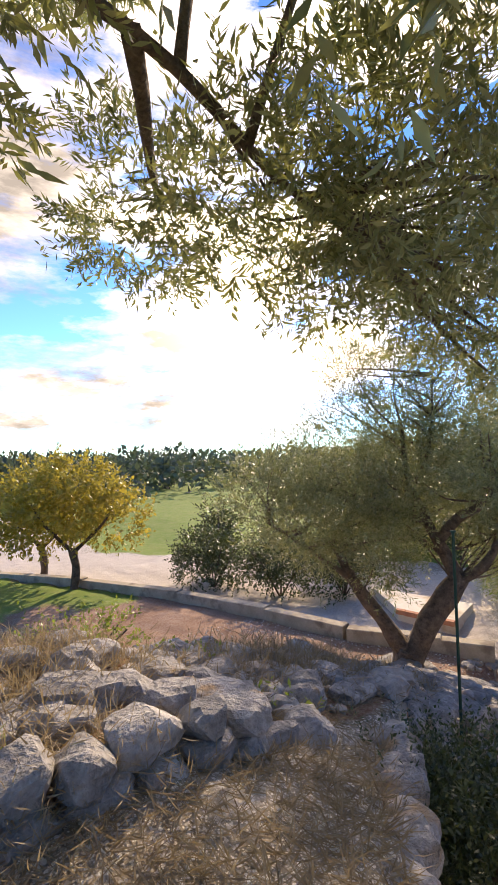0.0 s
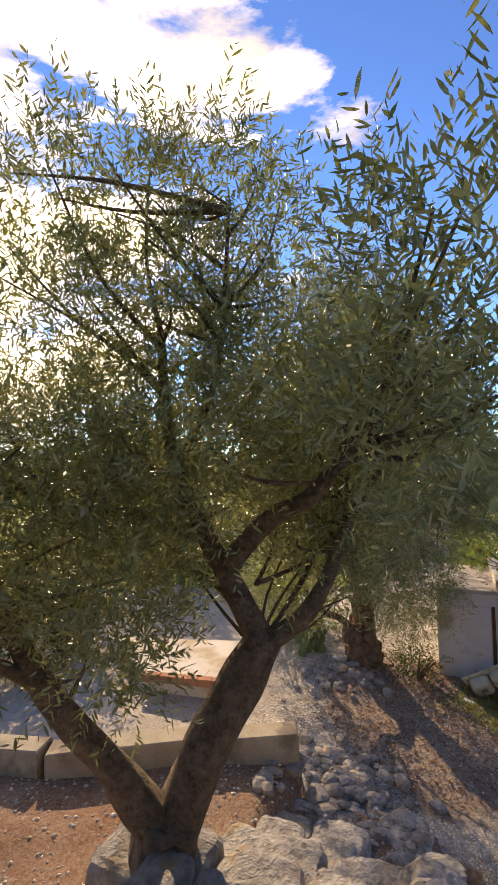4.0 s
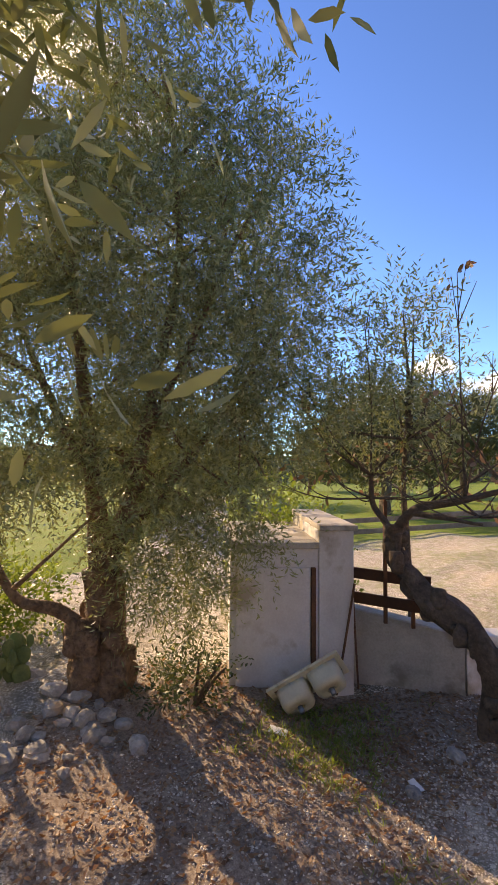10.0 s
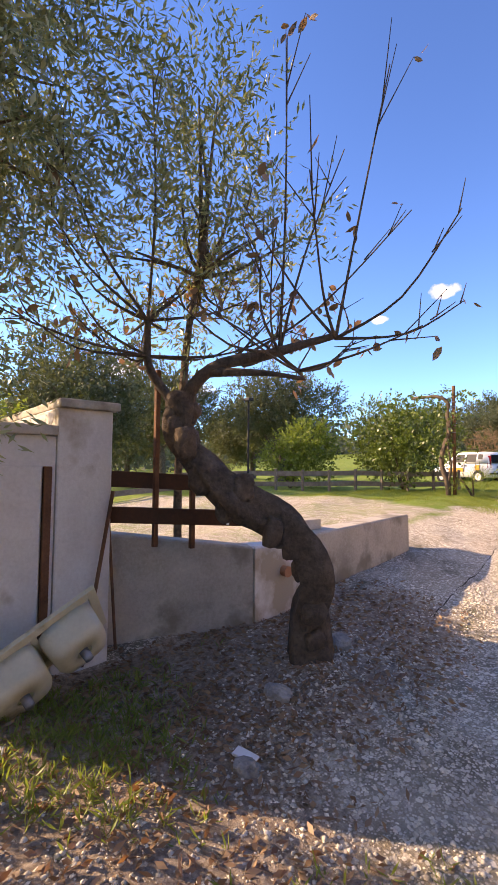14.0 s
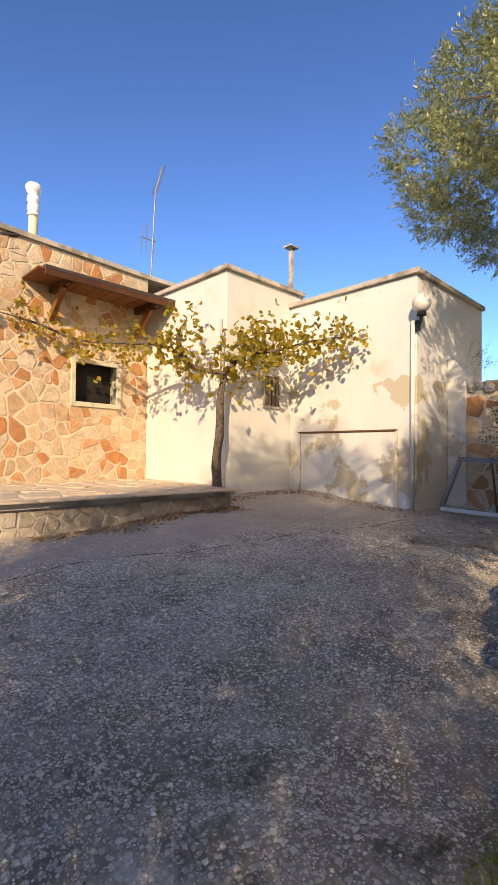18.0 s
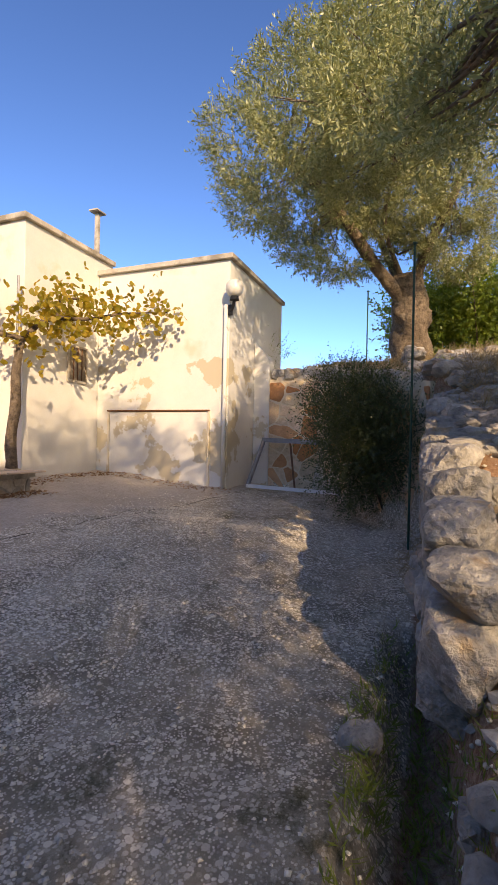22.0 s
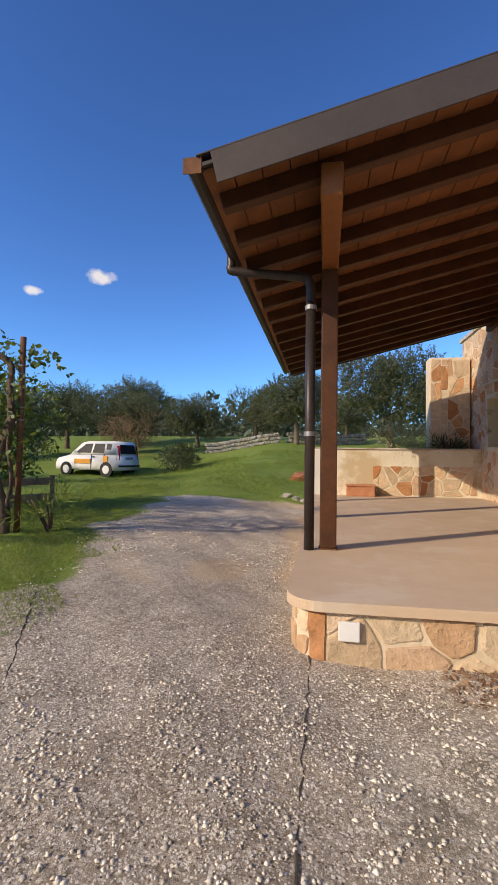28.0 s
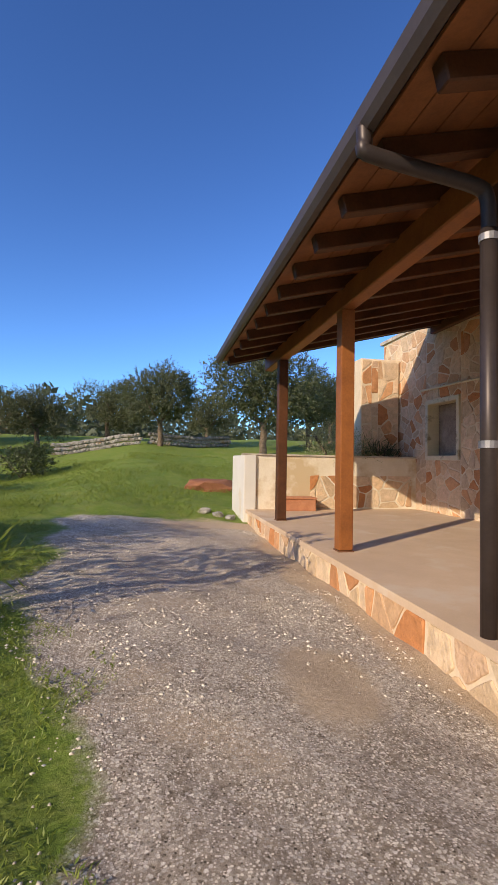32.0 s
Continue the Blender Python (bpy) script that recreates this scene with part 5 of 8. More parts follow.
r = random.Random(31)
for k in range(26):
    t = k / 25 * 3.0
    x, y = (8.42, -6.2 - t) if t < 0.75 else (8.42 - (t - 0.75) * 0.8, -6.95 - (t - 0.75) * 0.59)
    zt = 1.86 - 0.16 * max(0, t - 0.75)
    part("cap_stone", rock((r.uniform(0.2, 0.36), r.uniform(0.2, 0.3), r.uniform(0.16, 0.26)), r.uniform(0, 90), at=(x + r.uniform(-0.05, 0.05), y, zt + 0.05), sub=3, turn=r.uniform(0, 6)), M["limestone"], ret if t < 0.75 else ret2)

# low concrete wall beside the yard, its white end pier, and the block on top
low = thing("wall_low", (-1.2, -6.9, -0.3), "low weathered concrete wall with a white-washed end", "wall", kind="structure")


def wall_run(p0, p1, z0a, z0b, t0, t1, thick, mat, nm, parent, label=""):
    a, b = Vector((*p0, 0)), Vector((*p1, 0))
    d = (b - a).normalized()
    nrm = Vector((-d.y, d.x, 0)) * thick
    bm = bmesh.new()
    c = [a, b, b + nrm, a + nrm]
    lo = [bm.verts.new((p.x, p.y, z)) for p, z in zip(c, (z0a, z0b, z0b, z0a))]
    hi = [bm.verts.new((p.x, p.y, z)) for p, z in zip(c, (t0, t1, t1, t0))]
    for k in range(4):
        bm.faces.new((lo[k], lo[(k + 1) % 4], hi[(k + 1) % 4], hi[k]))
    tf = bm.faces.new(hi)
    bm.faces.new(lo[::-1])
    bmesh.ops.bevel(bm, geom=list(tf.edges), offset=0.012, segments=1, affect="EDGES")
    return part(nm, bm, M[mat], parent, label)


wall_run((-1.68, -7.84), (-1.20, -6.92), -0.5, -0.5, 0.36, 0.24, 0.16, "concrete", "wall_return", low, "grey stained cement wall")
wall_run((-1.20, -6.90), (-1.24, -6.45), -0.5, -0.5, 0.24, 0.22, 0.22, "concrete_white", "wall_pier", low, "white-washed end pier")
wall_run((-1.25, -6.44), (-1.40, -4.72), -0.5, -0.3, 0.26, 0.33, 0.20, "concrete", "wall_front", low)
part("coping", box(-1.66, -6.35, 0.275, -1.40, -6.02, 0.36, 0.01), M["concrete"], low, "loose cement block on the wall")

stub = thing("drain_stub", (-1.2, -6.62, 0.05), "terracotta drain stub in the wall's end", "pipe")
part("pipe", tube([(-1.30, -6.62, 0.05), (-1.17, -6.62, 0.045)], [0.035, 0.038], 14), M["terracotta"], stub)
rod = thing("iron_rod", (-1.4, -7.92, -0.3), "dark iron rod leaning on the shed", "rod")
part("rod_shaft", tube([(-1.38, -7.98, -0.32), (-1.44, -7.80, 0.62)], [0.011, 0.011], 8), M["rust"], rod)
# white shed by the olive tree
shed = thing("shed", (-1.5, -8.3, -0.3), "small white-washed shed with a rusty door strip", "shed")
part("wall", box(-3.2, -8.92, -0.45, -1.47, -8.12, 0.93, 0.012), M["concrete_white"], shed)
part("wall", box(-3.2, -8.12, -0.45, -1.46, -7.80, 1.09, 0.012), M["concrete_white"], shed)
part("door_leaf", box(-1.468, -8.86, -0.28, -1.445, -8.20, 0.76, 0.004), M["concrete_white"], shed, "white painted door")
part("door_strip", box(-1.47, -8.19, -0.28, -1.43, -8.15, 0.76, 0.004), M["rust"], shed, "rusty steel jamb")
part("roof", box(-3.25, -8.97, 0.93, -1.43, -8.12, 0.985, 0.01), M["concrete"], shed)
part("roof", box(-3.25, -8.12, 1.09, -1.42, -7.77, 1.14, 0.01), M["concrete"], shed)

# low roadside wall round the soil
kerb = thing("wall_roadside", (2.0, -10.1, 0), "low straw-coloured concrete wall along the soil", "wall", kind="structure")
RW = [(1.68, -10.1), (2.0, -10.8), (2.75, -12.1), (3.15, -13.8), (3.9, -16.0), (5.2, -18.6), (6.8, -21.0), (9.5, -24.0)]
for k in range(7):
    wall_run(RW[k], RW[k + 1], -0.5, -0.5, 0.37, 0.34, 0.24, "tufa", "wall_length", kerb)

apron = thing("concrete_apron", (0, -12.4, 0), "pale concrete slab edged with terracotta bricks beyond the low wall", "slab", kind="structure")
part("slab", prism([(-0.9, -11.8), (0.45, -11.45), (0.66, -12.6), (-0.3, -14.0)], -0.3, 0.03, None, 0.01), M["plaster_worn"], apron)
for k in range(6):
    t = k / 5
    bx, by = 0.56 + 0.16 * t, -11.5 - 0.98 * t
    bb = box(-0.06, -0.095, -0.02, 0.06, 0.095, 0.075, 0.008)
    bmesh.ops.transform(bb, matrix=pose(bx, by, 0.0, 0, 0, 8 + 5 * (k % 3)), verts=bb.verts)
    part("brick", bb, M["terracotta"], apron)

# ---------------------------------------------------------------- trees
def limb(points, r0, r1, sides=10, wobble=0.18, n=5):
    p = smooth_path(points, n)
    k = len(p)
    return tube(p, [r0 + (r1 - r0) * (j / (k - 1)) ** 0.8 for j in range(k)], sides, None, wobble)


def tree(name, at, trunk, limbs, lobes, per, leaf, label, category="tree", bark="bark", leaves=14, twig=0.35, length=0.058, width=0.015, seed=1, group="", shell=0.45, up=0.35, droop=0.0, hub=None, six=False, gaps=-1.3):
    """trunk and limbs: (points, start radius, end radius); lobes: ellipsoids of the crown, reached by branches from hub."""
    e = thing(name, at, label, category, group)
    for pts, r0, r1 in trunk:
        part("trunk", limb(pts, r0, r1, 14, 0.3), M[bark], e, smooth=True)
    for pts, r0, r1 in limbs:
        part("limb", limb(pts, r0, r1, 9, 0.2), M[bark], e, smooth=True)
    if hub:
        rnd = random.Random(seed)
        starts = [Vector(hub)]
        for pts, r0, r1 in limbs:
            sp = smooth_path(pts, 5)
            starts += [Vector(q) for q in sp[len(sp) // 2:]]
        for c, r in lobes:
            for q in range(3):
                tip = Vector((c[0] + r[0] * rnd.uniform(-0.6, 0.6), c[1] + r[1] * rnd.uniform(-0.6, 0.6), c[2] + r[2] * rnd.uniform(-0.3, 0.7)))
                near = sorted(starts, key=lambda v: (v - tip).length + (0.5 if v.z > tip.z else 0))
                root = near[min(len(near) - 1, rnd.randrange(5))]
                ln = (tip - root).length
                mid = (root + tip) / 2 + Vector((rnd.uniform(-0.1, 0.1), rnd.uniform(-0.1, 0.1), rnd.uniform(-0.12, 0.05) * ln))
                part("branch", limb([tuple(root), tuple(mid), tuple(tip)], min(0.028, 0.012 + 0.01 * ln), 0.005, 6, 0.15, 4), M[bark], e, smooth=True)
    o, dd = lobes_twigs(lobes, per, seed, shell, up, gaps)
    leaf_cloud("crown", o, dd, M[leaf], e, leaves, twig, length, width, seed, droop=droop, label="", six=six)
    return e


# forked olive beside the ramp
F1 = (3.58, -10.36)
z1 = ground_z(*F1)
tree("olive_tree", (*F1, z1), [([(3.62, -10.4, z1 - 0.15), (3.6, -10.36, z1 + 0.15), (3.56, -10.3, z1 + 0.42)], 0.22, 0.19)],
     [([(3.56, -10.3, z1 + 0.25), (3.74, -10.55, 0.98), (3.98, -10.85, 1.5), (4.15, -11.1, 2.1)], 0.14, 0.06),
      ([(3.56, -10.3, z1 + 0.25), (3.42, -10.16, 0.95), (3.2, -9.98, 1.38), (3.06, -9.84, 1.64)], 0.15, 0.14),
      ([(3.06, -9.84, 1.58), (3.12, -10.02, 1.95), (3.18, -10.28, 2.45), (3.35, -10.4, 3.0), (3.6, -10.3, 3.7)], 0.12, 0.025),
      ([(3.16, -10.2, 2.3), (3.4, -10.6, 2.5), (3.7, -10.95, 2.55), (4.1, -11.2, 2.8)], 0.055, 0.018),
      ([(3.14, -10.1, 2.1), (3.2, -9.75, 2.45), (3.32, -9.45, 2.6), (3.42, -9.25, 2.78), (3.5, -9.05, 3.0)], 0.095, 0.02),
      ([(3.06, -9.84, 1.6), (2.99, -9.6, 1.78), (2.98, -9.42, 2.05), (3.0, -9.30, 2.35), (3.06, -9.15, 2.6), (3.1, -9.0, 2.8)], 0.088, 0.01),
      ([(2.98, -9.4, 2.1), (2.85, -9.3, 2.4), (2.75, -9.3, 2.8)], 0.05, 0.014),
      ([(3.3, -10.35, 2.85), (3.5, -9.95, 3.4), (3.7, -9.75, 4.3)], 0.035, 0.01),
      ([(4.0, -10.87, 1.55), (4.5, -11.2, 2.0), (5.0, -11.5, 2.4)], 0.05, 0.015)],
     [((4.63, -11.38, 3.0), (0.7, 0.6, 0.6)), ((4.04, -10.89, 3.8), (0.5, 0.5, 0.5)), ((3.75, -10.1, 3.9), (0.5, 0.45, 0.6)), ((4.08, -10.8, 2.95), (0.65, 0.6, 0.55)), ((3.8, -10.1, 2.95), (0.55, 0.5, 0.5)), ((3.48, -9.35, 3.2), (0.5, 0.45, 0.5)), ((4.8, -11.2, 2.3), (0.65, 0.6, 0.6)), ((5.0, -11.7, 2.8), (0.6, 0.6, 0.55)), ((4.0, -10.5, 2.2), (0.5, 0.4, 0.45)), ((3.1, -9.45, 2.9), (0.5, 0.4, 0.5)), ((2.75, -9.45, 2.4), (0.3, 0.26, 0.35)), ((4.25, -8.8, 3.09), (0.26, 0.23, 0.23)), ((3.1, -8.9, 3.2), (0.38, 0.33, 0.22)), ((3.45, -10.3, 3.6), (0.4, 0.4, 0.5)), ((3.4, -9.65, 3.6), (0.4, 0.4, 0.5)), ((3.75, -9.85, 4.45), (0.24, 0.24, 0.5)), ((3.95, -10.2, 4.3), (0.26, 0.26, 0.5)), ((3.42, -9.62, 4.3), (0.22, 0.22, 0.45)), ((4.2, -10.7, 4.4), (0.25, 0.25, 0.4)), ((3.85, -10.5, 1.75), (0.3, 0.3, 0.4)), ((3.75, -10.6, 2.6), (0.45, 0.4, 0.4)), ((2.7, -9.6, 2.2), (0.35, 0.35, 0.4)), ((4.2, -11.5, 2.1), (0.6, 0.6, 0.5)), ((4.46, -8.56, 3.09), (0.26, 0.26, 0.26)), ((4.46, -8.83, 3.39), (0.13, 0.15, 0.33)), ((4.64, -8.53, 3.42), (0.23, 0.23, 0.23)), ((4.19, -8.71, 2.88), (0.26, 0.23, 0.2)), ((2.6, -10.3, 2.7), (0.5, 0.5, 0.5)), ((2.8, -10.9, 3.0), (0.5, 0.5, 0.5)), ((2.9, -11.2, 2.3), (0.5, 0.5, 0.45)), ((3.3, -11.3, 3.1), (0.5, 0.5, 0.5)), ((2.5, -10.0, 3.3), (0.45, 0.45, 0.45)), ((3.0, -10.6, 2.1), (0.35, 0.35, 0.35)), ((2.45, -9.6, 2.9), (0.4, 0.4, 0.4)), ((2.45, -9.35, 2.35), (0.35, 0.3, 0.3)), ((2.5, -9.1, 2.75), (0.35, 0.3, 0.3)), ((2.4, -9.75, 2.3), (0.3, 0.3, 0.3)), ((2.55, -9.42, 1.88), (0.22, 0.2, 0.2))],
     1500, "olive_leaf", "forked olive tree with pale bark beside the stony ramp", seed=3, hub=(3.06, -9.9, 2.0), six=True, length=0.06, width=0.013, leaves=15, up=0.6, shell=0.3, gaps=-0.7)

# tall olive by the shed
z2 = ground_z(-1.25, -10.0)
tree("olive_tree", (-1.25, -10.0, z2), [([(-1.25, -10.0, z2 - 0.15), (-1.25, -10.0, 0.05), (-1.3, -9.98, 0.35), (-1.28, -10.0, 0.8)], 0.26, 0.16)],
     [([(-1.28, -10.0, 0.7), (-1.35, -10.1, 1.4), (-1.3, -10.2, 2.2), (-1.2, -10.3, 3.4), (-1.25, -10.3, 4.6)], 0.115, 0.02),
      ([(-1.28, -10.0, 0.75), (-1.2, -9.75, 1.4), (-1.1, -9.6, 2.2), (-1.2, -9.4, 3.4), (-1.25, -9.5, 4.8)], 0.095, 0.018),
      ([(-1.25, -10.05, 0.25), (-1.1, -10.3, 0.5), (-1.05, -10.6, 0.6), (-1.2, -10.9, 0.95), (-1.15, -11.1, 1.5)], 0.07, 0.02),
      ([(-1.3, -9.95, 0.9), (-1.4, -9.4, 1.6), (-1.5, -8.95, 2.2), (-1.5, -8.5, 3.0)], 0.06, 0.012),
      ([(-1.3, -10.1, 1.5), (-1.4, -10.6, 2.4), (-1.4, -11.0, 3.4)], 0.055, 0.014),
      ([(-1.15, -9.7, 1.8), (-1.05, -9.3, 2.6), (-1.1, -8.9, 3.6)], 0.05, 0.012)],
     [((-1.3, -10.4, 4.9), (1.0, 1.0, 0.8)), ((-1.2, -9.4, 4.7), (0.9, 0.85, 0.8)), ((-1.3, -9.8, 5.7), (0.8, 0.75, 0.6)), ((-1.3, -8.6, 3.7), (0.85, 0.7, 0.7)), ((-1.4, -8.35, 3.0), (0.75, 0.5, 0.55)), ((-1.2, -9.0, 2.6), (0.8, 0.7, 0.7)), ((-1.3, -11.0, 3.8), (1.0, 0.9, 0.9)), ((-1.3, -11.4, 2.6), (0.9, 0.8, 0.8)), ((-1.1, -10.4, 3.6), (0.9, 0.9, 0.7)), ((-1.2, -9.6, 3.5), (0.9, 0.9, 0.7)), ((-1.1, -9.3, 1.9), (0.6, 0.7, 0.6)), ((-1.0, -8.9, 1.45), (0.4, 0.4, 0.45)), ((-1.1, -9.3, 1.1), (0.4, 0.4, 0.6)), ((-1.0, -11.0, 1.7), (0.6, 0.6, 0.5)), ((-0.9, -11.2, 1.1), (0.45, 0.5, 0.4)), ((-2.0, -10.0, 3.4), (1.0, 1.4, 1.3)), ((-2.0, -9.2, 2.3), (0.8, 0.9, 0.8)), ((-1.2, -9.6, 1.3), (0.35, 0.35, 0.7)), ((-1.3, -8.45, 2.25), (0.5, 0.4, 0.4)), ((-1.2, -10.2, 2.5), (0.8, 0.8, 0.6)), ((-1.3, -8.85, 4.5), (0.7, 0.55, 0.55)), ((-1.0, -10.4, 1.9), (0.5, 0.5, 0.4))],
     2700, "olive_leaf", "tall olive tree with a gnarled foot beside the white shed", bark="bark_red", seed=5, hub=(-1.25, -9.9, 1.8), droop=0.35, length=0.058, width=0.014, up=0.1, gaps=-0.1)

tall_olive = bpy.data.objects["olive_tree.001"]
r = random.Random(44)
for k in range(18):
    a, h = r.uniform(0, 6.28), r.uniform(0, 0.6) ** 1.2
    q = 0.21 * (1 - 0.6 * h)
    part("burl", rock((r.uniform(0.15, 0.26), r.uniform(0.15, 0.26), r.uniform(0.16, 0.3)), r.uniform(0, 90), at=(-1.25 + q * math.cos(a), -10.0 + q * math.sin(a), z2 + 0.05 + h), sub=3), M["bark_red"], tall_olive, smooth=True)

# big olive on the terrace, its crown leaning out over the ramp
T3 = (10.2, -8.26)
z3 = ground_z(*T3)
tree("olive_tree", (*T3, z3), [([(10.2, -8.26, z3 - 0.15), (10.18, -8.26, z3 + 0.35), (10.15, -8.24, z3 + 0.75), (10.12, -8.22, z3 + 1.15), (10.1, -8.18, z3 + 1.75)], 0.36, 0.27)],
     [([(10.12, -8.2, z3 + 1.2), (9.7, -7.6, z3 + 1.9), (9.1, -7.1, z3 + 2.6), (8.5, -6.7, z3 + 3.0), (7.9, -6.2, z3 + 3.2)], 0.15, 0.03),
      ([(10.1, -8.2, z3 + 1.4), (10.0, -8.5, z3 + 2.2), (9.8, -9.0, z3 + 3.2), (9.5, -9.2, z3 + 4.0)], 0.14, 0.03),
      ([(10.1, -8.2, z3 + 1.4), (9.5, -7.8, z3 + 2.4), (8.4, -8.0, z3 + 2.7), (7.4, -8.2, z3 + 2.5), (6.3, -8.4, z3 + 2.7)], 0.05, 0.012),
      ([(8.4, -8.0, z3 + 2.7), (8.0, -8.7, z3 + 2.7), (7.7, -9.2, z3 + 2.8)], 0.04, 0.012),
      ([(10.12, -8.2, z3 + 1.3), (10.5, -7.8, z3 + 2.2), (10.8, -7.4, z3 + 3.2)], 0.12, 0.03)],
     [((7.72, -6.2, 5.3), (0.95, 0.85, 0.75)), ((7.7, -6.0, 4.55), (0.55, 0.45, 0.4)), ((8.02, -6.8, 6.0), (1.1, 0.9, 0.85)), ((8.6, -7.6, 6.6), (1.2, 1.0, 0.9)), ((8.9, -8.6, 6.7), (1.1, 1.0, 0.8)), ((8.7, -6.3, 5.0), (0.8, 0.7, 0.6)), ((9.6, -7.3, 5.6), (1.0, 0.9, 0.8)), ((10.0, -8.5, 5.3), (1.1, 1.0, 0.9)), ((10.1, -9.4, 5.4), (1.0, 0.9, 0.8)), ((9.9, -7.2, 4.5), (0.7, 0.7, 0.5)), ((10.2, -9.0, 4.4), (0.7, 0.6, 0.5)), ((7.9, -7.9, 6.8), (0.75, 0.7, 0.5)), ((7.46, -7.45, 6.2), (0.65, 0.65, 0.5)), ((10.3, -7.8, 5.9), (1.0, 1.0, 0.9)), ((9.5, -6.9, 4.25), (0.6, 0.55, 0.45)), ((8.8, -6.5, 4.3), (0.5, 0.45, 0.4)), ((9.6, -8.9, 4.35), (0.6, 0.6, 0.4)), ((9.2, -7.8, 4.9), (0.8, 0.8, 0.5)),
      ((7.75, -9.3, 4.95), (0.5, 0.5, 0.4)), ((7.73, -8.22, 4.48), (0.48, 0.41, 0.34)), ((7.3, -7.98, 4.67), (0.48, 0.48, 0.37)), ((6.5, -7.0, 4.7), (0.55, 0.5, 0.5)), ((7.11, -7.67, 4.42), (0.41, 0.37, 0.34)), ((7.05, -8.35, 4.45), (0.37, 0.37, 0.31)), ((7.36, -7.48, 4.48), (0.41, 0.37, 0.34)), ((5.7, -8.6, 5.0), (0.45, 0.45, 0.35)), ((5.9, -7.9, 4.7), (0.45, 0.4, 0.4)), ((6.01, -8.38, 4.48), (0.40, 0.40, 0.34)), ((5.98, -8.08, 4.37), (0.45, 0.45, 0.38)), ((5.61, -8.10, 4.21), (0.40, 0.40, 0.34)), ((5.24, -8.04, 3.93), (0.35, 0.35, 0.30))],
     1450, "olive_leaf", "large old olive tree with a thick pale trunk on the terrace", seed=7, hub=(9.9, -8.0, z3 + 2.1), length=0.07, width=0.017, leaves=14, shell=0.78, twig=0.25, gaps=-1.0)

big_olive = bpy.data.objects["olive_tree.002"]
part("burl", rock((0.72, 0.68, 0.5), 12.5, at=(10.15, -8.24, z3 + 0.98), sub=4), M["bark"], big_olive, "knotted burl", smooth=True)

# young olive behind the low wall, its crown among the crooked tree's twigs
zy = ground_z(-1.85, -7.1)
tree("olive_tree", (-1.85, -7.1, zy), [([(-1.85, -7.1, zy - 0.1), (-1.7, -7.2, 0.7), (-1.3, -7.4, 1.5), (-1.05, -7.45, 2.1)], 0.035, 0.018)], [],
     [((-1.0, -7.4, 2.4), (0.38, 0.38, 0.42)), ((-0.85, -7.15, 2.0), (0.3, 0.3, 0.3)), ((-1.2, -7.7, 2.05), (0.34, 0.32, 0.35)), ((-1.0, -7.5, 2.85), (0.22, 0.22, 0.25)), ((-1.3, -7.3, 1.75), (0.26, 0.26, 0.26))], 1700, "olive_leaf", "slender young olive tree behind the low wall", seed=9, hub=(-1.1, -7.43, 1.9), leaves=12, gaps=-0.6)


# far olives: three kinds, repeated
def far_olive(seed, r, h, leaf="olive_far"):
    rnd = random.Random(seed)
    lobes = [((rnd.uniform(-0.5, 0.5) * r, rnd.uniform(-0.5, 0.5) * r, h * rnd.uniform(0.42, 0.72)), (r * rnd.uniform(0.5, 0.68), r * rnd.uniform(0.5, 0.68), h * rnd.uniform(0.22, 0.3))) for _ in range(8)]
    return tree("olive_tree", (0, 0, 0), [([(0, 0, -0.2), (0.05, 0.03, h * 0.15), (0, 0.1, h * 0.32)], 0.2, 0.13)],
                [([(0, 0.1, h * 0.28), (r * 0.3, 0.1, h * 0.45), (r * 0.5, 0.1, h * 0.6)], 0.09, 0.03), ([(0, 0.1, h * 0.28), (-r * 0.3, -0.1, h * 0.42), (-r * 0.5, 0.2, h * 0.6)], 0.09, 0.03)],
                lobes, 210, leaf, "grey-green olive tree beyond the grass", group="olive grove", seed=seed, leaves=9, twig=0.45, length=0.155, width=0.054, shell=0.55)


kinds = [far_olive(21, 2.4, 4.9), far_olive(22, 2.1, 4.2), far_olive(23, 2.7, 4.6)]
spots = [(-1.8, 24.6), (-9.6, 30.0), (-13.5, 24.5), (3.2, 20.5), (-18.0, 21.0), (-5.5, 33.0), (6.8, 24.0), (1.5, 31.0), (-13.0, -3.5), (-17.5, 1.5), (-21.0, -8.0), (-20.0, 9.0), (-15.0, 6.5), (-24.0, 3.0), (-16.0, -12.5), (-26.0, -14.0), (-24.0, 16.0), (10.5, 30.0), (-15.5, 33.0), (-12.0, -21.0), (-30.0, -3.0), (-19.0, 28.0)]
rnd = random.Random(4)
for k, (x, y) in enumerate(spots):
    o = kinds[k] if k < 3 else copy_thing(kinds[k % 3], Matrix())
    sc = rnd.uniform(0.85, 1.1)
    o.matrix_basis = Matrix.LocRotScale((x, y, ground_z(x, y)), Euler((0, 0, rnd.uniform(0, 6.28))), Vector((sc, sc, sc)))

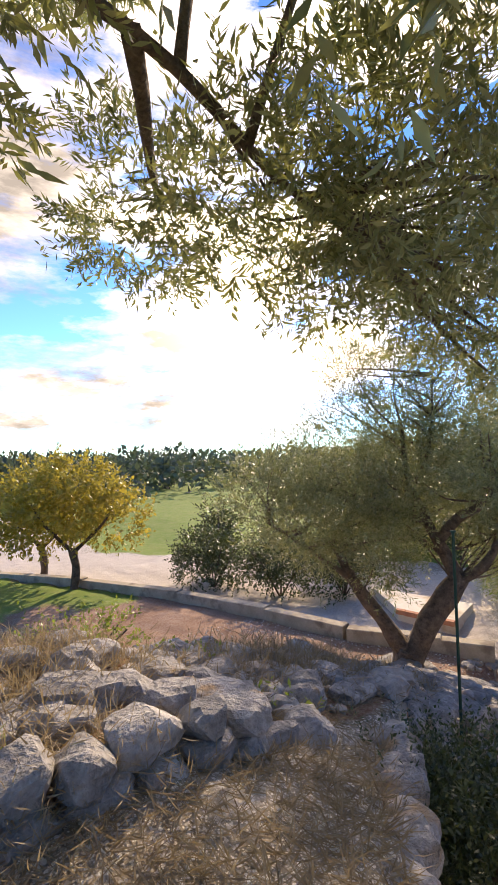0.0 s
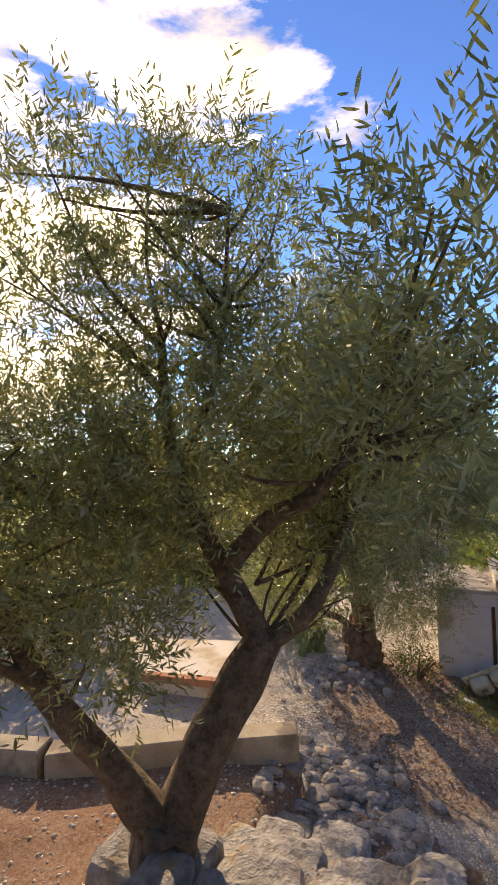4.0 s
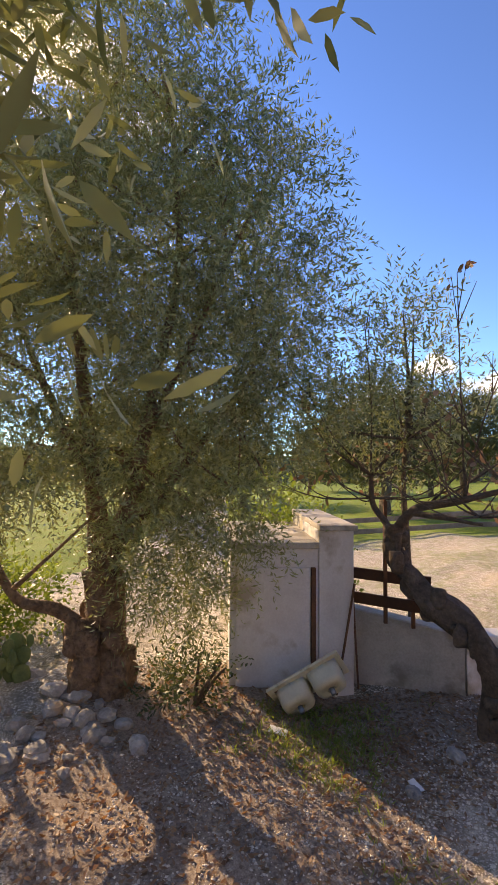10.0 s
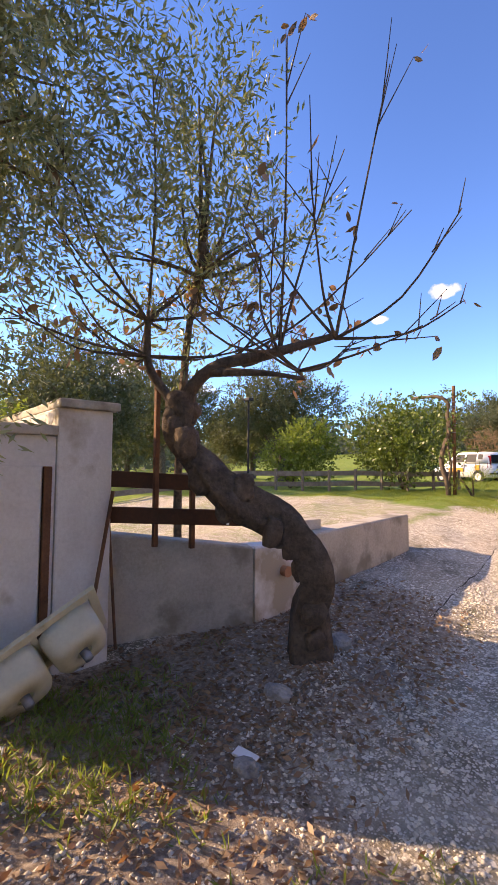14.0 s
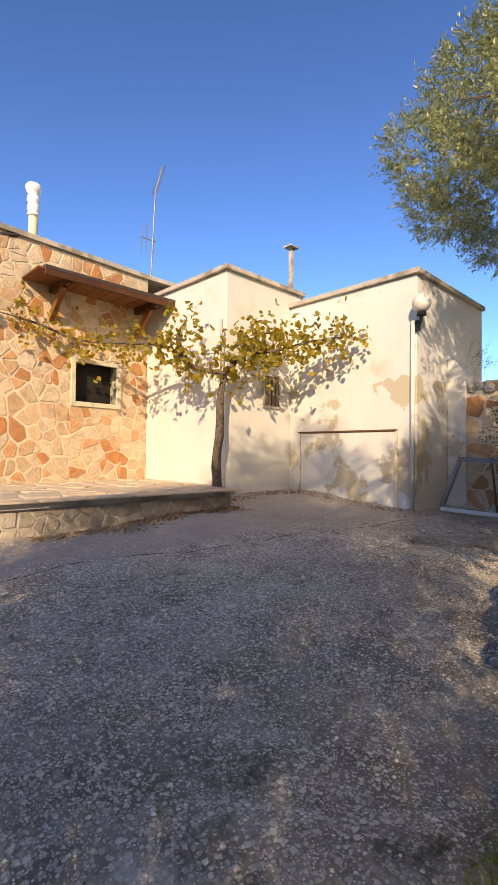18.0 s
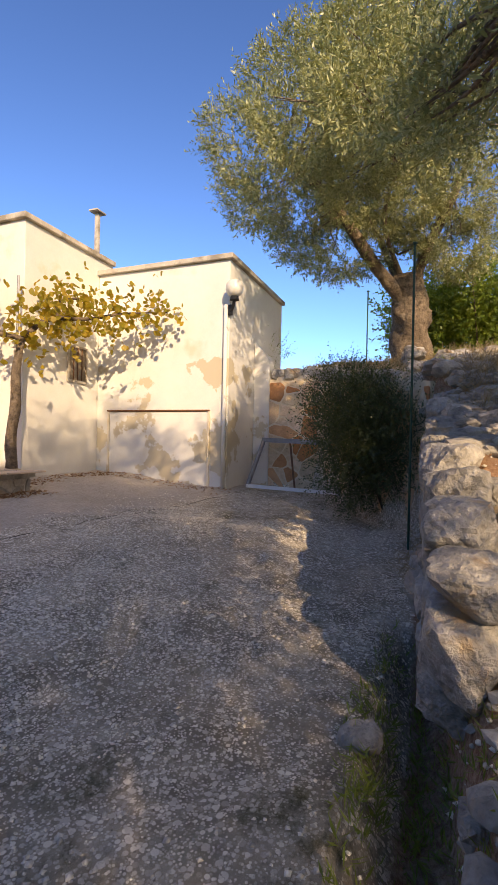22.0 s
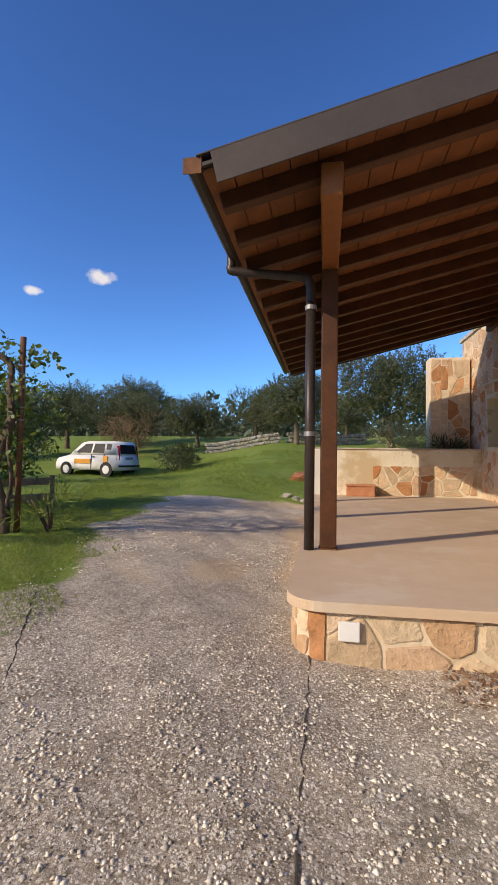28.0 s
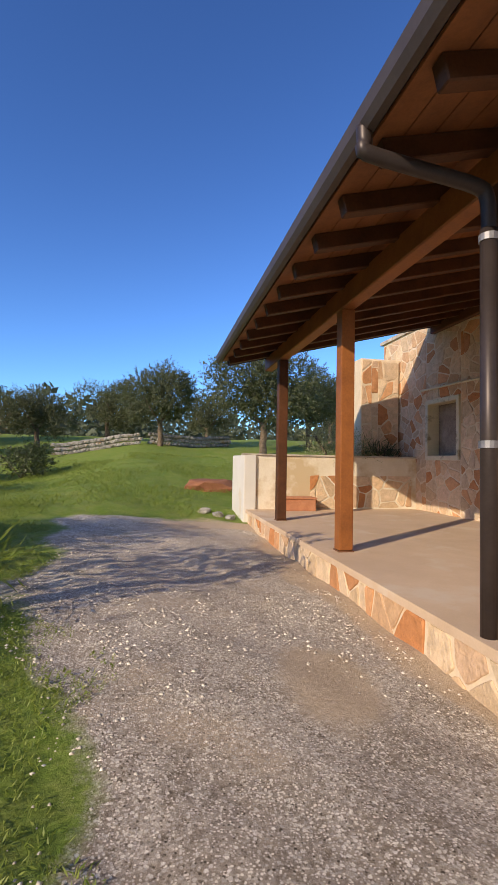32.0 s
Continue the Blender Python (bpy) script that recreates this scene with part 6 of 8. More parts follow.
# autumn-yellow trees on the soil, a dark shrub behind
for k, (x, y) in enumerate(((5.62, -18.36), (5.88, -20.4))):
    z = ground_z(x, y)
    tree("fruit_tree", (x, y, z), [([(x, y, z - 0.1), (x - 0.05, y, z + 0.5), (x + 0.05, y + 0.05, z + 1.0)], 0.11, 0.08)],
         [([(x, y, z + 0.9), (x - 0.6, y + 0.4, z + 1.6), (x - 0.9, y + 0.5, z + 2.2)], 0.05, 0.02), ([(x, y, z + 0.9), (x + 0.6, y - 0.3, z + 1.6), (x + 0.9, y - 0.4, z + 2.2)], 0.05, 0.02)],
         [((x, y, z + 2.1), (1.3, 1.3, 0.8)), ((x - 0.9, y + 0.4, z + 1.7), (0.9, 0.9, 0.6)), ((x + 0.9, y - 0.4, z + 1.7), (0.9, 0.9, 0.6)), ((x, y, z + 2.7), (0.8, 0.8, 0.45))],
         420, "yellow_leaf", "broad fruit tree in yellow autumn leaf", bark="bark_dark", group="yellow fruit trees", seed=31 + k, leaves=8, twig=0.4, length=0.11, width=0.07)


def shrub(name, x, y, r, h, leaf, label, seed, per=500, length=0.06, width=0.03, n=7, leaves=8, category="bush", z=None, twig=0.25):
    rnd = random.Random(seed)
    z = ground_z(x, y) if z is None else z
    e = thing(name, (x, y, z), label, category)
    for k in range(5):
        a = rnd.uniform(0, 6.28)
        part("stem", limb([(x, y, z - 0.05), (x + math.cos(a) * r * 0.3, y + math.sin(a) * r * 0.3, z + h * 0.4), (x + math.cos(a) * r * 0.6, y + math.sin(a) * r * 0.6, z + h * 0.75)], 0.025, 0.008, 6, 0.1, 3), M["bark_dark"], e, smooth=True)
    lobes = [((x + rnd.uniform(-0.45, 0.45) * r, y + rnd.uniform(-0.45, 0.45) * r, z + h * rnd.uniform(0.3, 0.7)), (r * rnd.uniform(0.45, 0.65), r * rnd.uniform(0.45, 0.65), h * rnd.uniform(0.26, 0.36))) for _ in range(n)]
    o, d = lobes_twigs(lobes, per, seed, 0.4, 0.3)
    o[:, 2] = np.maximum(o[:, 2], z + 0.03)
    leaf_cloud("foliage", o, d, M[leaf], e, leaves, twig, length, width, seed)
    return e


shrub("bush", 1.3, -18.5, 0.8, 2.4, "bush_leaf", "dark evergreen shrub by the road", 41, 300, 0.09, 0.05)
shrub("bush", 6.75, -8.15, 1.05, 1.95, "bush_leaf", "dense dark lentisk bush against the retaining wall", 42, 2300, 0.034, 0.015, 14, z=0.0, leaves=9)
shrub("bush", 12.4, -9.6, 2.4, 3.0, "green_leaf", "large bright green shrub on the terrace", 43, 420, 0.075, 0.05, 12)
shrub("bush", 13.0, -12.6, 2.4, 3.2, "green_leaf", "large bright green shrub on the terrace", 56, 320, 0.08, 0.05, 12)
shrub("bush", 9.3, -5.6, 0.6, 0.8, "olive_leaf", "thin grey-green shrub above the retaining wall", 44, 500, 0.04, 0.012, 5)
shrub("bush", -1.2, -9.2, 0.42, 0.36, "bush_leaf", "dark low shrub at the olive's foot", 45, 900, 0.05, 0.02, 5)
shrub("bush", -3.4, -8.2, 0.9, 1.7, "green_leaf", "yellow-green shrub behind the shed", 46, 420, 0.06, 0.035, 7)
shrub("bush", 1.7, 7.0, 0.75, 0.9, "olive_leaf", "grey-green shrub growing in the planter", 47, 900, 0.05, 0.012, 7, z=1.22)
shrub("bush", 2.8, 6.95, 0.35, 0.55, "bush_leaf", "dark spiky plant in the planter", 48, 900, 0.22, 0.018, 5, z=1.22)
shrub("citrus_tree", -6.0, 2.6, 1.5, 2.6, "citrus_leaf", "dense dark green citrus tree with yellowing edges", 49, 330, 0.085, 0.045, 10, category="tree")
shrub("bush", -9.0, 1.2, 1.3, 2.2, "green_leaf", "bright green fruit bush in the field", 50, 300, 0.085, 0.05, 8)
shrub("bush", -6.9, 16.5, 1.4, 1.2, "bush_leaf", "dark bramble thicket on the grass bank", 51, 240, 0.09, 0.05, 8)
shrub("bush", -11.0, 21.0, 2.2, 3.0, "dry_leaf", "brown leafless thicket beyond the car", 52, 90, 0.08, 0.02, 9)
shrub("bush", -2.3, -11.4, 0.9, 0.8, "green_leaf", "sunlit weeds beside the soil", 53, 500, 0.06, 0.03, 6)
for (x, y, rr, hh, sd) in ((1.5, -15.4, 1.5, 1.7, 71), (0.3, -14.4, 1.2, 1.3, 72), (2.3, -17.2, 1.3, 1.5, 76), (-4.4, -14.0, 1.6, 1.6, 73), (-5.6, -16.0, 1.7, 2.2, 74), (-3.0, -17.4, 1.6, 2.2, 75)):
    shrub("bush", x, y, rr, hh, "bush_leaf", "dark thicket beyond the road", sd, 330, 0.075, 0.035, 9)
shrub("bush", 7.6, -11.2, 0.7, 0.5, "green_leaf", "low weeds among the stones", 54, 300, 0.05, 0.025, 6)


def prickly_pear(x, y, seed):
    r = random.Random(seed)
    z = ground_z(x, y)
    e = thing("prickly_pear", (x, y, z), "grey-green prickly pear cactus on dry earth", "cactus")

    def pad(px, py, pz, lean, turn, a, level):
        bm = bmesh.new()
        bmesh.ops.create_icosphere(bm, subdivisions=2, radius=1.0)
        for v in bm.verts:
            v.co = Vector((v.co.x * a * (0.36 + 0.07 * v.co.z), v.co.y * a * 0.08, (v.co.z + 0.95) * a * 0.5))
        m = pose(px, py, pz, 0, 0, turn) @ pose(0, 0, 0, 0, lean, 0)
        bmesh.ops.transform(bm, matrix=m, verts=bm.verts)
        part("pad", bm, M["cactus"], e, smooth=True)
        if level:
            for s2 in (-1, 1):
                tip = m @ Vector((s2 * a * 0.22, 0, a * 0.86))
                pad(tip.x, tip.y, tip.z, lean + s2 * r.uniform(12, 40), turn + r.uniform(-50, 50), a * r.uniform(0.75, 0.95), level - 1)

    for k in range(4):
        pad(x + r.uniform(-0.16, 0.16), y + r.uniform(-0.16, 0.16), z - 0.04, r.uniform(-25, 25), r.uniform(0, 180), r.uniform(0.2, 0.27), 2 if k < 2 else 1)


prickly_pear(-1.2, -10.75, 8)

# ---------------------------------------------------------------- vine on the annex
def vine():
    e = thing("grape_vine", (5.45, -3.62, DECK), "old grape vine with yellowing leaves trained along the walls", "vine")
    part("trunk", limb([(5.45, -3.62, DECK - 0.02), (5.40, -3.66, 0.9), (5.46, -3.66, 1.3), (5.44, -3.7, 1.75), (5.52, -3.7, 2.1)], 0.065, 0.05, 11, 0.5), M["bark"], e, smooth=True)
    arms = [[(5.52, -3.7, 2.08), (5.8, -3.85, 2.38), (6.2, -4.1, 2.45), (6.6, -4.5, 2.6), (6.9, -5.0, 2.65)],
            [(5.5, -3.7, 2.05), (5.15, -3.4, 2.15), (4.95, -2.9, 2.5), (4.6, -2.2, 2.6), (4.2, -1.7, 2.65), (3.5, -1.5, 2.85), (3.05, -1.5, 2.9)],
            [(5.9, -3.9, 2.4), (6.1, -3.75, 2.7), (6.5, -3.9, 2.85)],
            [(5.1, -3.3, 2.2), (5.0, -3.2, 2.6), (5.1, -3.3, 2.85)]]
    for a in arms:
        part("cane", limb(a, 0.045, 0.01, 8, 0.4), M["bark_dark"], e, smooth=True)
    g = np.random.default_rng(8)
    pts = []
    for a, n in zip(arms, (270, 230, 80, 70)):
        p = np.array([list(v) for v in smooth_path(a, 8)])
        pts.append(p[g.integers(3, len(p), n)] + g.normal(size=(n, 3)) * (0.2, 0.14, 0.17))
    pts = np.concatenate(pts)
    leaf_cloud("leaves", pts, g.normal(size=(len(pts), 3)) + (0, -0.3, -0.5), M["vine_leaf"], e, 3, 0.1, 0.075, 0.08, 8, six=True)
    part("stake", tube([(5.55, -3.56, DECK), (5.55, -3.56, 2.9)], [0.016, 0.016], 8), M["metal_grey"], e, "pale metal stake")
    return e


vine()


# vine trunk leaning over the low wall
def leaning_tree():
    x, y = -0.61, -7.0
    z = ground_z(x, y)
    e = thing("almond_tree", (x, y, z), "old crooked tree almost leafless leaning over the low wall", "tree")
    part("trunk", limb([(x, y, z - 0.1), (x - 0.02, y + 0.02, -0.05), (x + 0.03, y - 0.02, 0.22), (x - 0.12, y - 0.16, 0.45), (x - 0.36, y - 0.42, 0.72), (x - 0.50, y - 0.56, 0.95), (x - 0.48, y - 0.56, 1.14)], 0.115, 0.085, 16, 0.75), M["bark_dark"], e, smooth=True)
    hub = (x - 0.5, y - 0.56, 1.1)
    rk = random.Random(9)
    for px, py, pz in ((0, 0, -0.2), (0.02, 0.0, 0.0), (0.03, -0.02, 0.2), (-0.05, -0.08, 0.36), (-0.14, -0.18, 0.47), (-0.25, -0.3, 0.6), (-0.36, -0.42, 0.72), (-0.46, -0.52, 0.88), (-0.5, -0.56, 1.02), (-0.48, -0.56, 1.14)):
        for _ in range(3):
            part("knot", rock((rk.uniform(0.08, 0.16), rk.uniform(0.08, 0.16), rk.uniform(0.12, 0.24)), rk.uniform(0, 90), at=(x + px + rk.uniform(-0.06, 0.06), y + py + rk.uniform(-0.06, 0.06), pz + rk.uniform(-0.06, 0.06)), sub=3, turn=rk.uniform(0, 6)), M["bark_dark"], e, smooth=True)
    part("limb", limb([hub, (x - 0.35, y - 0.45, 1.32), (x - 0.1, y - 0.15, 1.42), (x + 0.1, y + 0.1, 1.52)], 0.05, 0.018, 8, 0.3), M["bark_dark"], e, smooth=True)
    part("limb", limb([hub, (x - 0.6, y - 0.6, 1.2), (x - 0.62, y - 0.7, 1.35), (x - 0.6, y - 0.72, 1.6)], 0.045, 0.016, 8, 0.3), M["bark_dark"], e, smooth=True)
    part("limb", limb([(x - 0.35, y - 0.45, 1.3), (x - 0.1, y - 0.3, 1.28), (x + 0.05, y - 0.1, 1.25)], 0.03, 0.01, 7, 0.3), M["bark_dark"], e, smooth=True)
    rnd = random.Random(17)
    ends = []
    roots = [(x + 0.1, y + 0.1, 1.5), (x - 0.1, y - 0.15, 1.42), (x - 0.6, y - 0.72, 1.6), (x - 0.3, y - 0.35, 1.35), (x - 0.62, y - 0.7, 1.4), (x + 0.0, y - 0.1, 1.3)]
    tops = [((x + 0.1, y + 0.1, 1.5), (x + 0.5, y + 0.06, 2.85)), ((x + 0.1, y + 0.1, 1.5), (x + 0.73, y + 0.33, 2.08)), ((x - 0.1, y - 0.15, 1.42), (x + 0.09, y - 0.28, 3.1)), ((x - 0.1, y - 0.15, 1.42), (x + 0.25, y + 0.0, 2.5)), ((x - 0.6, y - 0.72, 1.6), (x - 0.35, y - 0.85, 2.9)),
            ((x - 0.3, y - 0.35, 1.35), (x + 0.35, y + 0.5, 2.3)), ((x - 0.6, y - 0.72, 1.6), (x - 0.7, y - 1.3, 2.2)), ((x - 0.62, y - 0.7, 1.4), (x - 0.6, y - 1.5, 1.5)), ((x + 0.1, y + 0.1, 1.5), (x + 0.6, y + 0.6, 1.7)), ((x + 0.0, y - 0.1, 1.3), (x + 0.55, y + 0.25, 1.5))]
    for k in range(44):
        r = rnd.choice(roots)
        a, t = rnd.uniform(0.9, 5.4), rnd.uniform(0.5, 1.2) * 0.75
        up = rnd.uniform(0.1, 1.0)
        tip = (r[0] + math.cos(a) * t * 0.8, r[1] + math.sin(a) * t * 0.8, r[2] + up * t)
        if k < len(tops):
            r, tip = tops[k]
        mid = ((r[0] + tip[0]) / 2 + rnd.uniform(-0.08, 0.08), (r[1] + tip[1]) / 2 + rnd.uniform(-0.08, 0.08), (r[2] + tip[2]) / 2 - rnd.uniform(0.0, 0.12))
        part("twig", limb([r, mid, tip], 0.011, 0.003, 5, 0.1, 4), M["bark_dark"], e)
        ends += [tip, mid]
        for _ in range(3):
            q = rnd.uniform(0.4, 0.95)
            b = tuple(m + (w - m) * q for m, w in zip(mid, tip))
            c = (b[0] + (tip[0] - mid[0]) * 0.3 + rnd.uniform(-0.14, 0.14), b[1] + (tip[1] - mid[1]) * 0.3 + rnd.uniform(-0.14, 0.14), b[2] + abs(tip[2] - mid[2]) * 0.3 + rnd.uniform(-0.05, 0.16))
            part("twig", limb([b, tuple((u + v) / 2 for u, v in zip(b, c)), c], 0.005, 0.002, 4, 0, 2), M["bark_dark"], e)
            ends.append(c)
    g = np.random.default_rng(6)
    p = np.array(ends)[g.integers(0, len(ends), 110)]
    leaf_cloud("leaves", p, g.normal(size=(110, 3)) + (0, 0, -0.8), M["dry_leaf"], e, 2, 0.05, 0.07, 0.035, 6, six=True)
    return e


leaning_tree()


# vine on its post by the drive
def post_vine():
    e = thing("vine_post", (-3.62, 0.69, 0.05), "rusty post with a twisted old vine stem tied to it", "post")
    part("pole", tube([(-3.62, 0.69, -0.05), (-3.6, 0.69, 2.6)], [0.035, 0.035], 10), M["rust"], e, smooth=True)
    part("stem", limb([(-3.75, 0.62, 0.0), (-3.72, 0.62, 0.5), (-3.85, 0.6, 0.95), (-3.8, 0.62, 1.3), (-3.68, 0.62, 1.6), (-3.72, 0.64, 2.0), (-3.7, 0.62, 2.25), (-3.95, 0.6, 2.4), (-4.5, 0.6, 2.42)], 0.06, 0.03, 9, 0.4), M["bark_dark"], e, smooth=True)
    part("stem", limb([(-3.74, 0.62, 0.45), (-3.64, 0.6, 0.9), (-3.7, 0.6, 1.3), (-3.64, 0.6, 1.9)], 0.03, 0.015, 7, 0.4), M["bark_dark"], e, smooth=True)
    for z in (1.6, 1.75, 2.15, 2.25):
        part("tie", tube([(-3.61, 0.69, z), (-3.61, 0.69, z + 0.015)], [0.042, 0.042], 10), M["metal_grey"], e)
    g = np.random.default_rng(3)
    p = np.stack([g.uniform(-5.4, -3.15, 520), g.uniform(0.3, 1.2, 520), 0.9 + 1.6 * g.random(520) ** 0.7], 1)
    p = p[(p[:, 0] < -3.5) | (g.random(520) < 0.35)]
    leaf_cloud("leaves", p, g.normal(size=(len(p), 3)), M["citrus_leaf"], e, 4, 0.14, 0.07, 0.05, 3, six=True)
    return e


post_vine()
shrub("weeds", -3.35, 0.95, 0.45, 0.5, "grass_blade", "tall grassy weeds at the foot of the vine post", 61, 700, 0.16, 0.012, 5)

# ---------------------------------------------------------------- things in the yard
# plank fence on the low wall
fen = thing("plank_fence", (-1.5, -7.4, 0.3), "dark plank fence with peeling white patches on rusty posts", "fence")
for (x, y, a, b) in ((-1.62, -7.88, 0.30, 0.80), (-1.44, -7.52, 0.27, 1.38), (-1.36, -7.30, 0.25, 0.74)):
    part("post", box(x - 0.015, y - 0.015, a, x + 0.015, y + 0.015, b, 0.003), M["rust"], fen)
for z0, z1_, e0 in ((0.70, 0.66, 0.0), (0.48, 0.44, 0.12)):
    part("plank", beam((-1.64, -7.92, z0), (-1.30 + e0, -7.16 + e0, z1_), 0.025, 0.10, 0.004), M["wood_dark"], fen)
    part("plank_end", beam((-1.42 + e0 * 0.6, -7.41 + e0, z1_ + 0.012), (-1.335 + e0, -7.23 + e0, z1_ + 0.004), 0.029, 0.094, 0.003), M["white_paint"], fen, "peeling white paint")
rod = thing("iron_rod", (-1.55, -7.83, -0.3), "rusty iron rod leaning on the wall corner", "rod")
part("rod", tube([(-1.40, -7.78, -0.28), (-1.52, -7.80, 0.60)], [0.010, 0.010], 6), M["rust"], rod)


def double_sink(at, along, opening):
    """An old two-bowl sink tipped against the shed, its bowls towards the yard."""
    e = thing("sink", at, "dirty cream two-bowl sink tipped against the shed wall", "sink")
    u = Vector(along).normalized()
    w = Vector(opening)
    w = (w - u * w.dot(u)).normalized()
    v = w.cross(u)
    u, v, w = u * 0.76, v * 0.76, w * 0.76
    m = Matrix(((u.x, v.x, w.x, at[0]), (u.y, v.y, w.y, at[1]), (u.z, v.z, w.z, at[2]), (0, 0, 0, 1)))

    def put(nm, bm, mat, label="", smooth=False):
        bmesh.ops.transform(bm, matrix=m, verts=bm.verts)
        return part(nm, bm, M[mat], e, label, smooth)

    def ring(bm, cx, a, b, z, k=4.0, n=28):
        out = []
        for j in range(n):
            t = 2 * math.pi * j / n
            c, s_ = math.cos(t), math.sin(t)
            q = (abs(c) ** k + abs(s_) ** k) ** (-1 / k)
            out.append(bm.verts.new((cx + a * c * q, b * s_ * q, z)))
        return out

    for cx in (-0.19, 0.19):
        bm = bmesh.new()
        rings = [ring(bm, cx, 0.182, 0.178, 0.0), ring(bm, cx, 0.176, 0.172, -0.05), ring(bm, cx, 0.168, 0.165, -0.15), ring(bm, cx, 0.145, 0.142, -0.185), ring(bm, cx, 0.05, 0.05, -0.195, 2.0),
                 ring(bm, cx, 0.05, 0.05, -0.183, 2.0), ring(bm, cx, 0.138, 0.135, -0.173), ring(bm, cx, 0.158, 0.155, -0.14), ring(bm, cx, 0.17, 0.166, 0.0)]
        for a, b in zip(rings, rings[1:] + rings[:1]):
            for j in range(28):
                bm.faces.new((a[j], a[(j + 1) % 28], b[(j + 1) % 28], b[j]))
        put("bowl", bm, "cream", smooth=True)
        put("waste_pipe", tube([(cx, 0, -0.18), (cx, 0, -0.25)], [0.03, 0.028], 12), "metal_grey", "grey waste outlet", True)
    bm = bmesh.new()
    for a in ((-0.43, -0.235, -0.372, 0.235), (0.372, -0.235, 0.43, 0.235), (-0.372, -0.235, 0.372, -0.166), (-0.372, 0.166, 0.372, 0.235), (-0.02, -0.166, 0.02, 0.166)):
        box(a[0], a[1], 0.0, a[2], a[3], 0.03, 0.004, bm)
    put("rim", bm, "cream")


double_sink((-1.16, -8.26, -0.11), (0.06, 0.85, 0.50), (-0.80, -0.2, 0.55))

# steel frame leaning on the retaining wall
frm = thing("steel_frame", (7.8, -6.6, 0.1), "grey steel gate frame leaning on the retaining wall", "gate frame")
part("rail", beam((8.12, -6.08, 0.82), (8.05, -7.50, 0.78), 0.05, 0.06, 0.006), M["metal_grey"], frm)
part("leg", beam((8.12, -6.10, 0.80), (7.62, -6.02, 0.09), 0.05, 0.06, 0.006), M["metal_grey"], frm)
part("leg", beam((8.10, -6.55, 0.80), (7.72, -6.75, 0.08), 0.025, 0.025, 0.003), M["rust"], frm)
part("leg", beam((8.05, -7.48, 0.77), (7.60, -7.42, 0.05), 0.05, 0.06, 0.006), M["metal_grey"], frm)
part("rail", beam((7.62, -6.02, 0.11), (7.60, -7.42, 0.08), 0.04, 0.04, 0.004), M["white_paint"], frm)

# green fence posts
for (x, y, zb, h) in ((9.3, -7.55, 2.1, 1.35), (10.6, -9.9, 2.1, 1.6), (5.57, -8.46, 1.2, 1.48)):
    p = thing("fence_post", (x, y, zb), "thin green metal fence post", "fence post", "green fence posts")
    part("shaft", tube([(x, y, min(zb, ground_z(x, y)) - 0.1), (x + 0.03, y, zb + h)], [0.012, 0.012], 8), M["green_paint"], p)
    part("cap", tube([(x + 0.03, y, zb + h), (x + 0.03, y, zb + h + 0.015)], [0.026, 0.02], 8), M["green_paint"], p)

# field fence, lamp post, red trough
ff = thing("rail_fence", (-7, 1, 0), "low weathered rail fence round the field", "fence")
fa, fb = Vector((-8.1, -1.2, 0)), Vector((-4.8, 3.3, 0))
fc = Vector((-8.9, -8.6, 0))
for k in range(9):
    t = k / 8
    q = fa.lerp(fb, t)
    zz = ground_z(q.x, q.y)
    part("post", box(q.x - 0.03, q.y - 0.03, zz - 0.2, q.x + 0.03, q.y + 0.03, zz + 0.55, 0.005), M["wood_grey"], ff)
for a, b in ((fa, fb), (fc, fa)):
    for zr in (0.18, 0.45):
        for k in range(4):
            q, r = a.lerp(b, k / 4), a.lerp(b, (k + 1) / 4)
            part("rail", beam((q.x, q.y, ground_z(q.x, q.y) + zr), (r.x, r.y, ground_z(r.x, r.y) + zr), 0.03, 0.12, 0.004), M["wood_grey"], ff)
lampp = thing("lamp_post", (-7.9, -1.4, 0.1), "thin dark lamp post in the field", "lamp post")
part("shaft", tube([(-7.9, -1.4, -0.3), (-7.9, -1.4, 2.56)], [0.032, 0.026], 8), M["black"], lampp)
part("head", box(-8.02, -1.48, 2.54, -7.78, -1.32, 2.62, 0.02), M["black"], lampp)
pot = thing("planter_trough", (0.75, 6.35, DECK), "terracotta-red trough by the planter wall", "trough")
bm = box(0.45, 6.2, DECK, 1.05, 6.5, 0.62, 0.012)
part("trough_body", bm, M["terracotta"], pot)
part("rim", box(0.43, 6.18, 0.60, 1.07, 6.52, 0.635, 0.008), M["terracotta"], pot)
hose = thing("wall_conduit", (3.3, 4.4, 2.9), "pale conduit fixed along the stone wall", "conduit")
part("tube", tube([(3.30, 3.6, 2.72), (3.30, 5.0, 2.78), (3.30, 6.3, 2.80)], [0.022, 0.022, 0.022], 8), M["cream"], hose)
box_e = thing("meter_box", (3.32, -0.9, 3.2), "small pale green junction box on the stone corner", "junction box")
part("case", box(3.36, -1.29, 3.36, 3.50, -1.225, 3.52, 0.01), M["cream"], box_e)
plate = thing("wall_plate", (0.1, -1.6, 0.2), "small pale ceramic plate set in the porch base", "plate")
part("tile", box(0.05, -1.612, 0.16, 0.17, -1.590, 0.27, 0.006), M["white_paint"], plate)


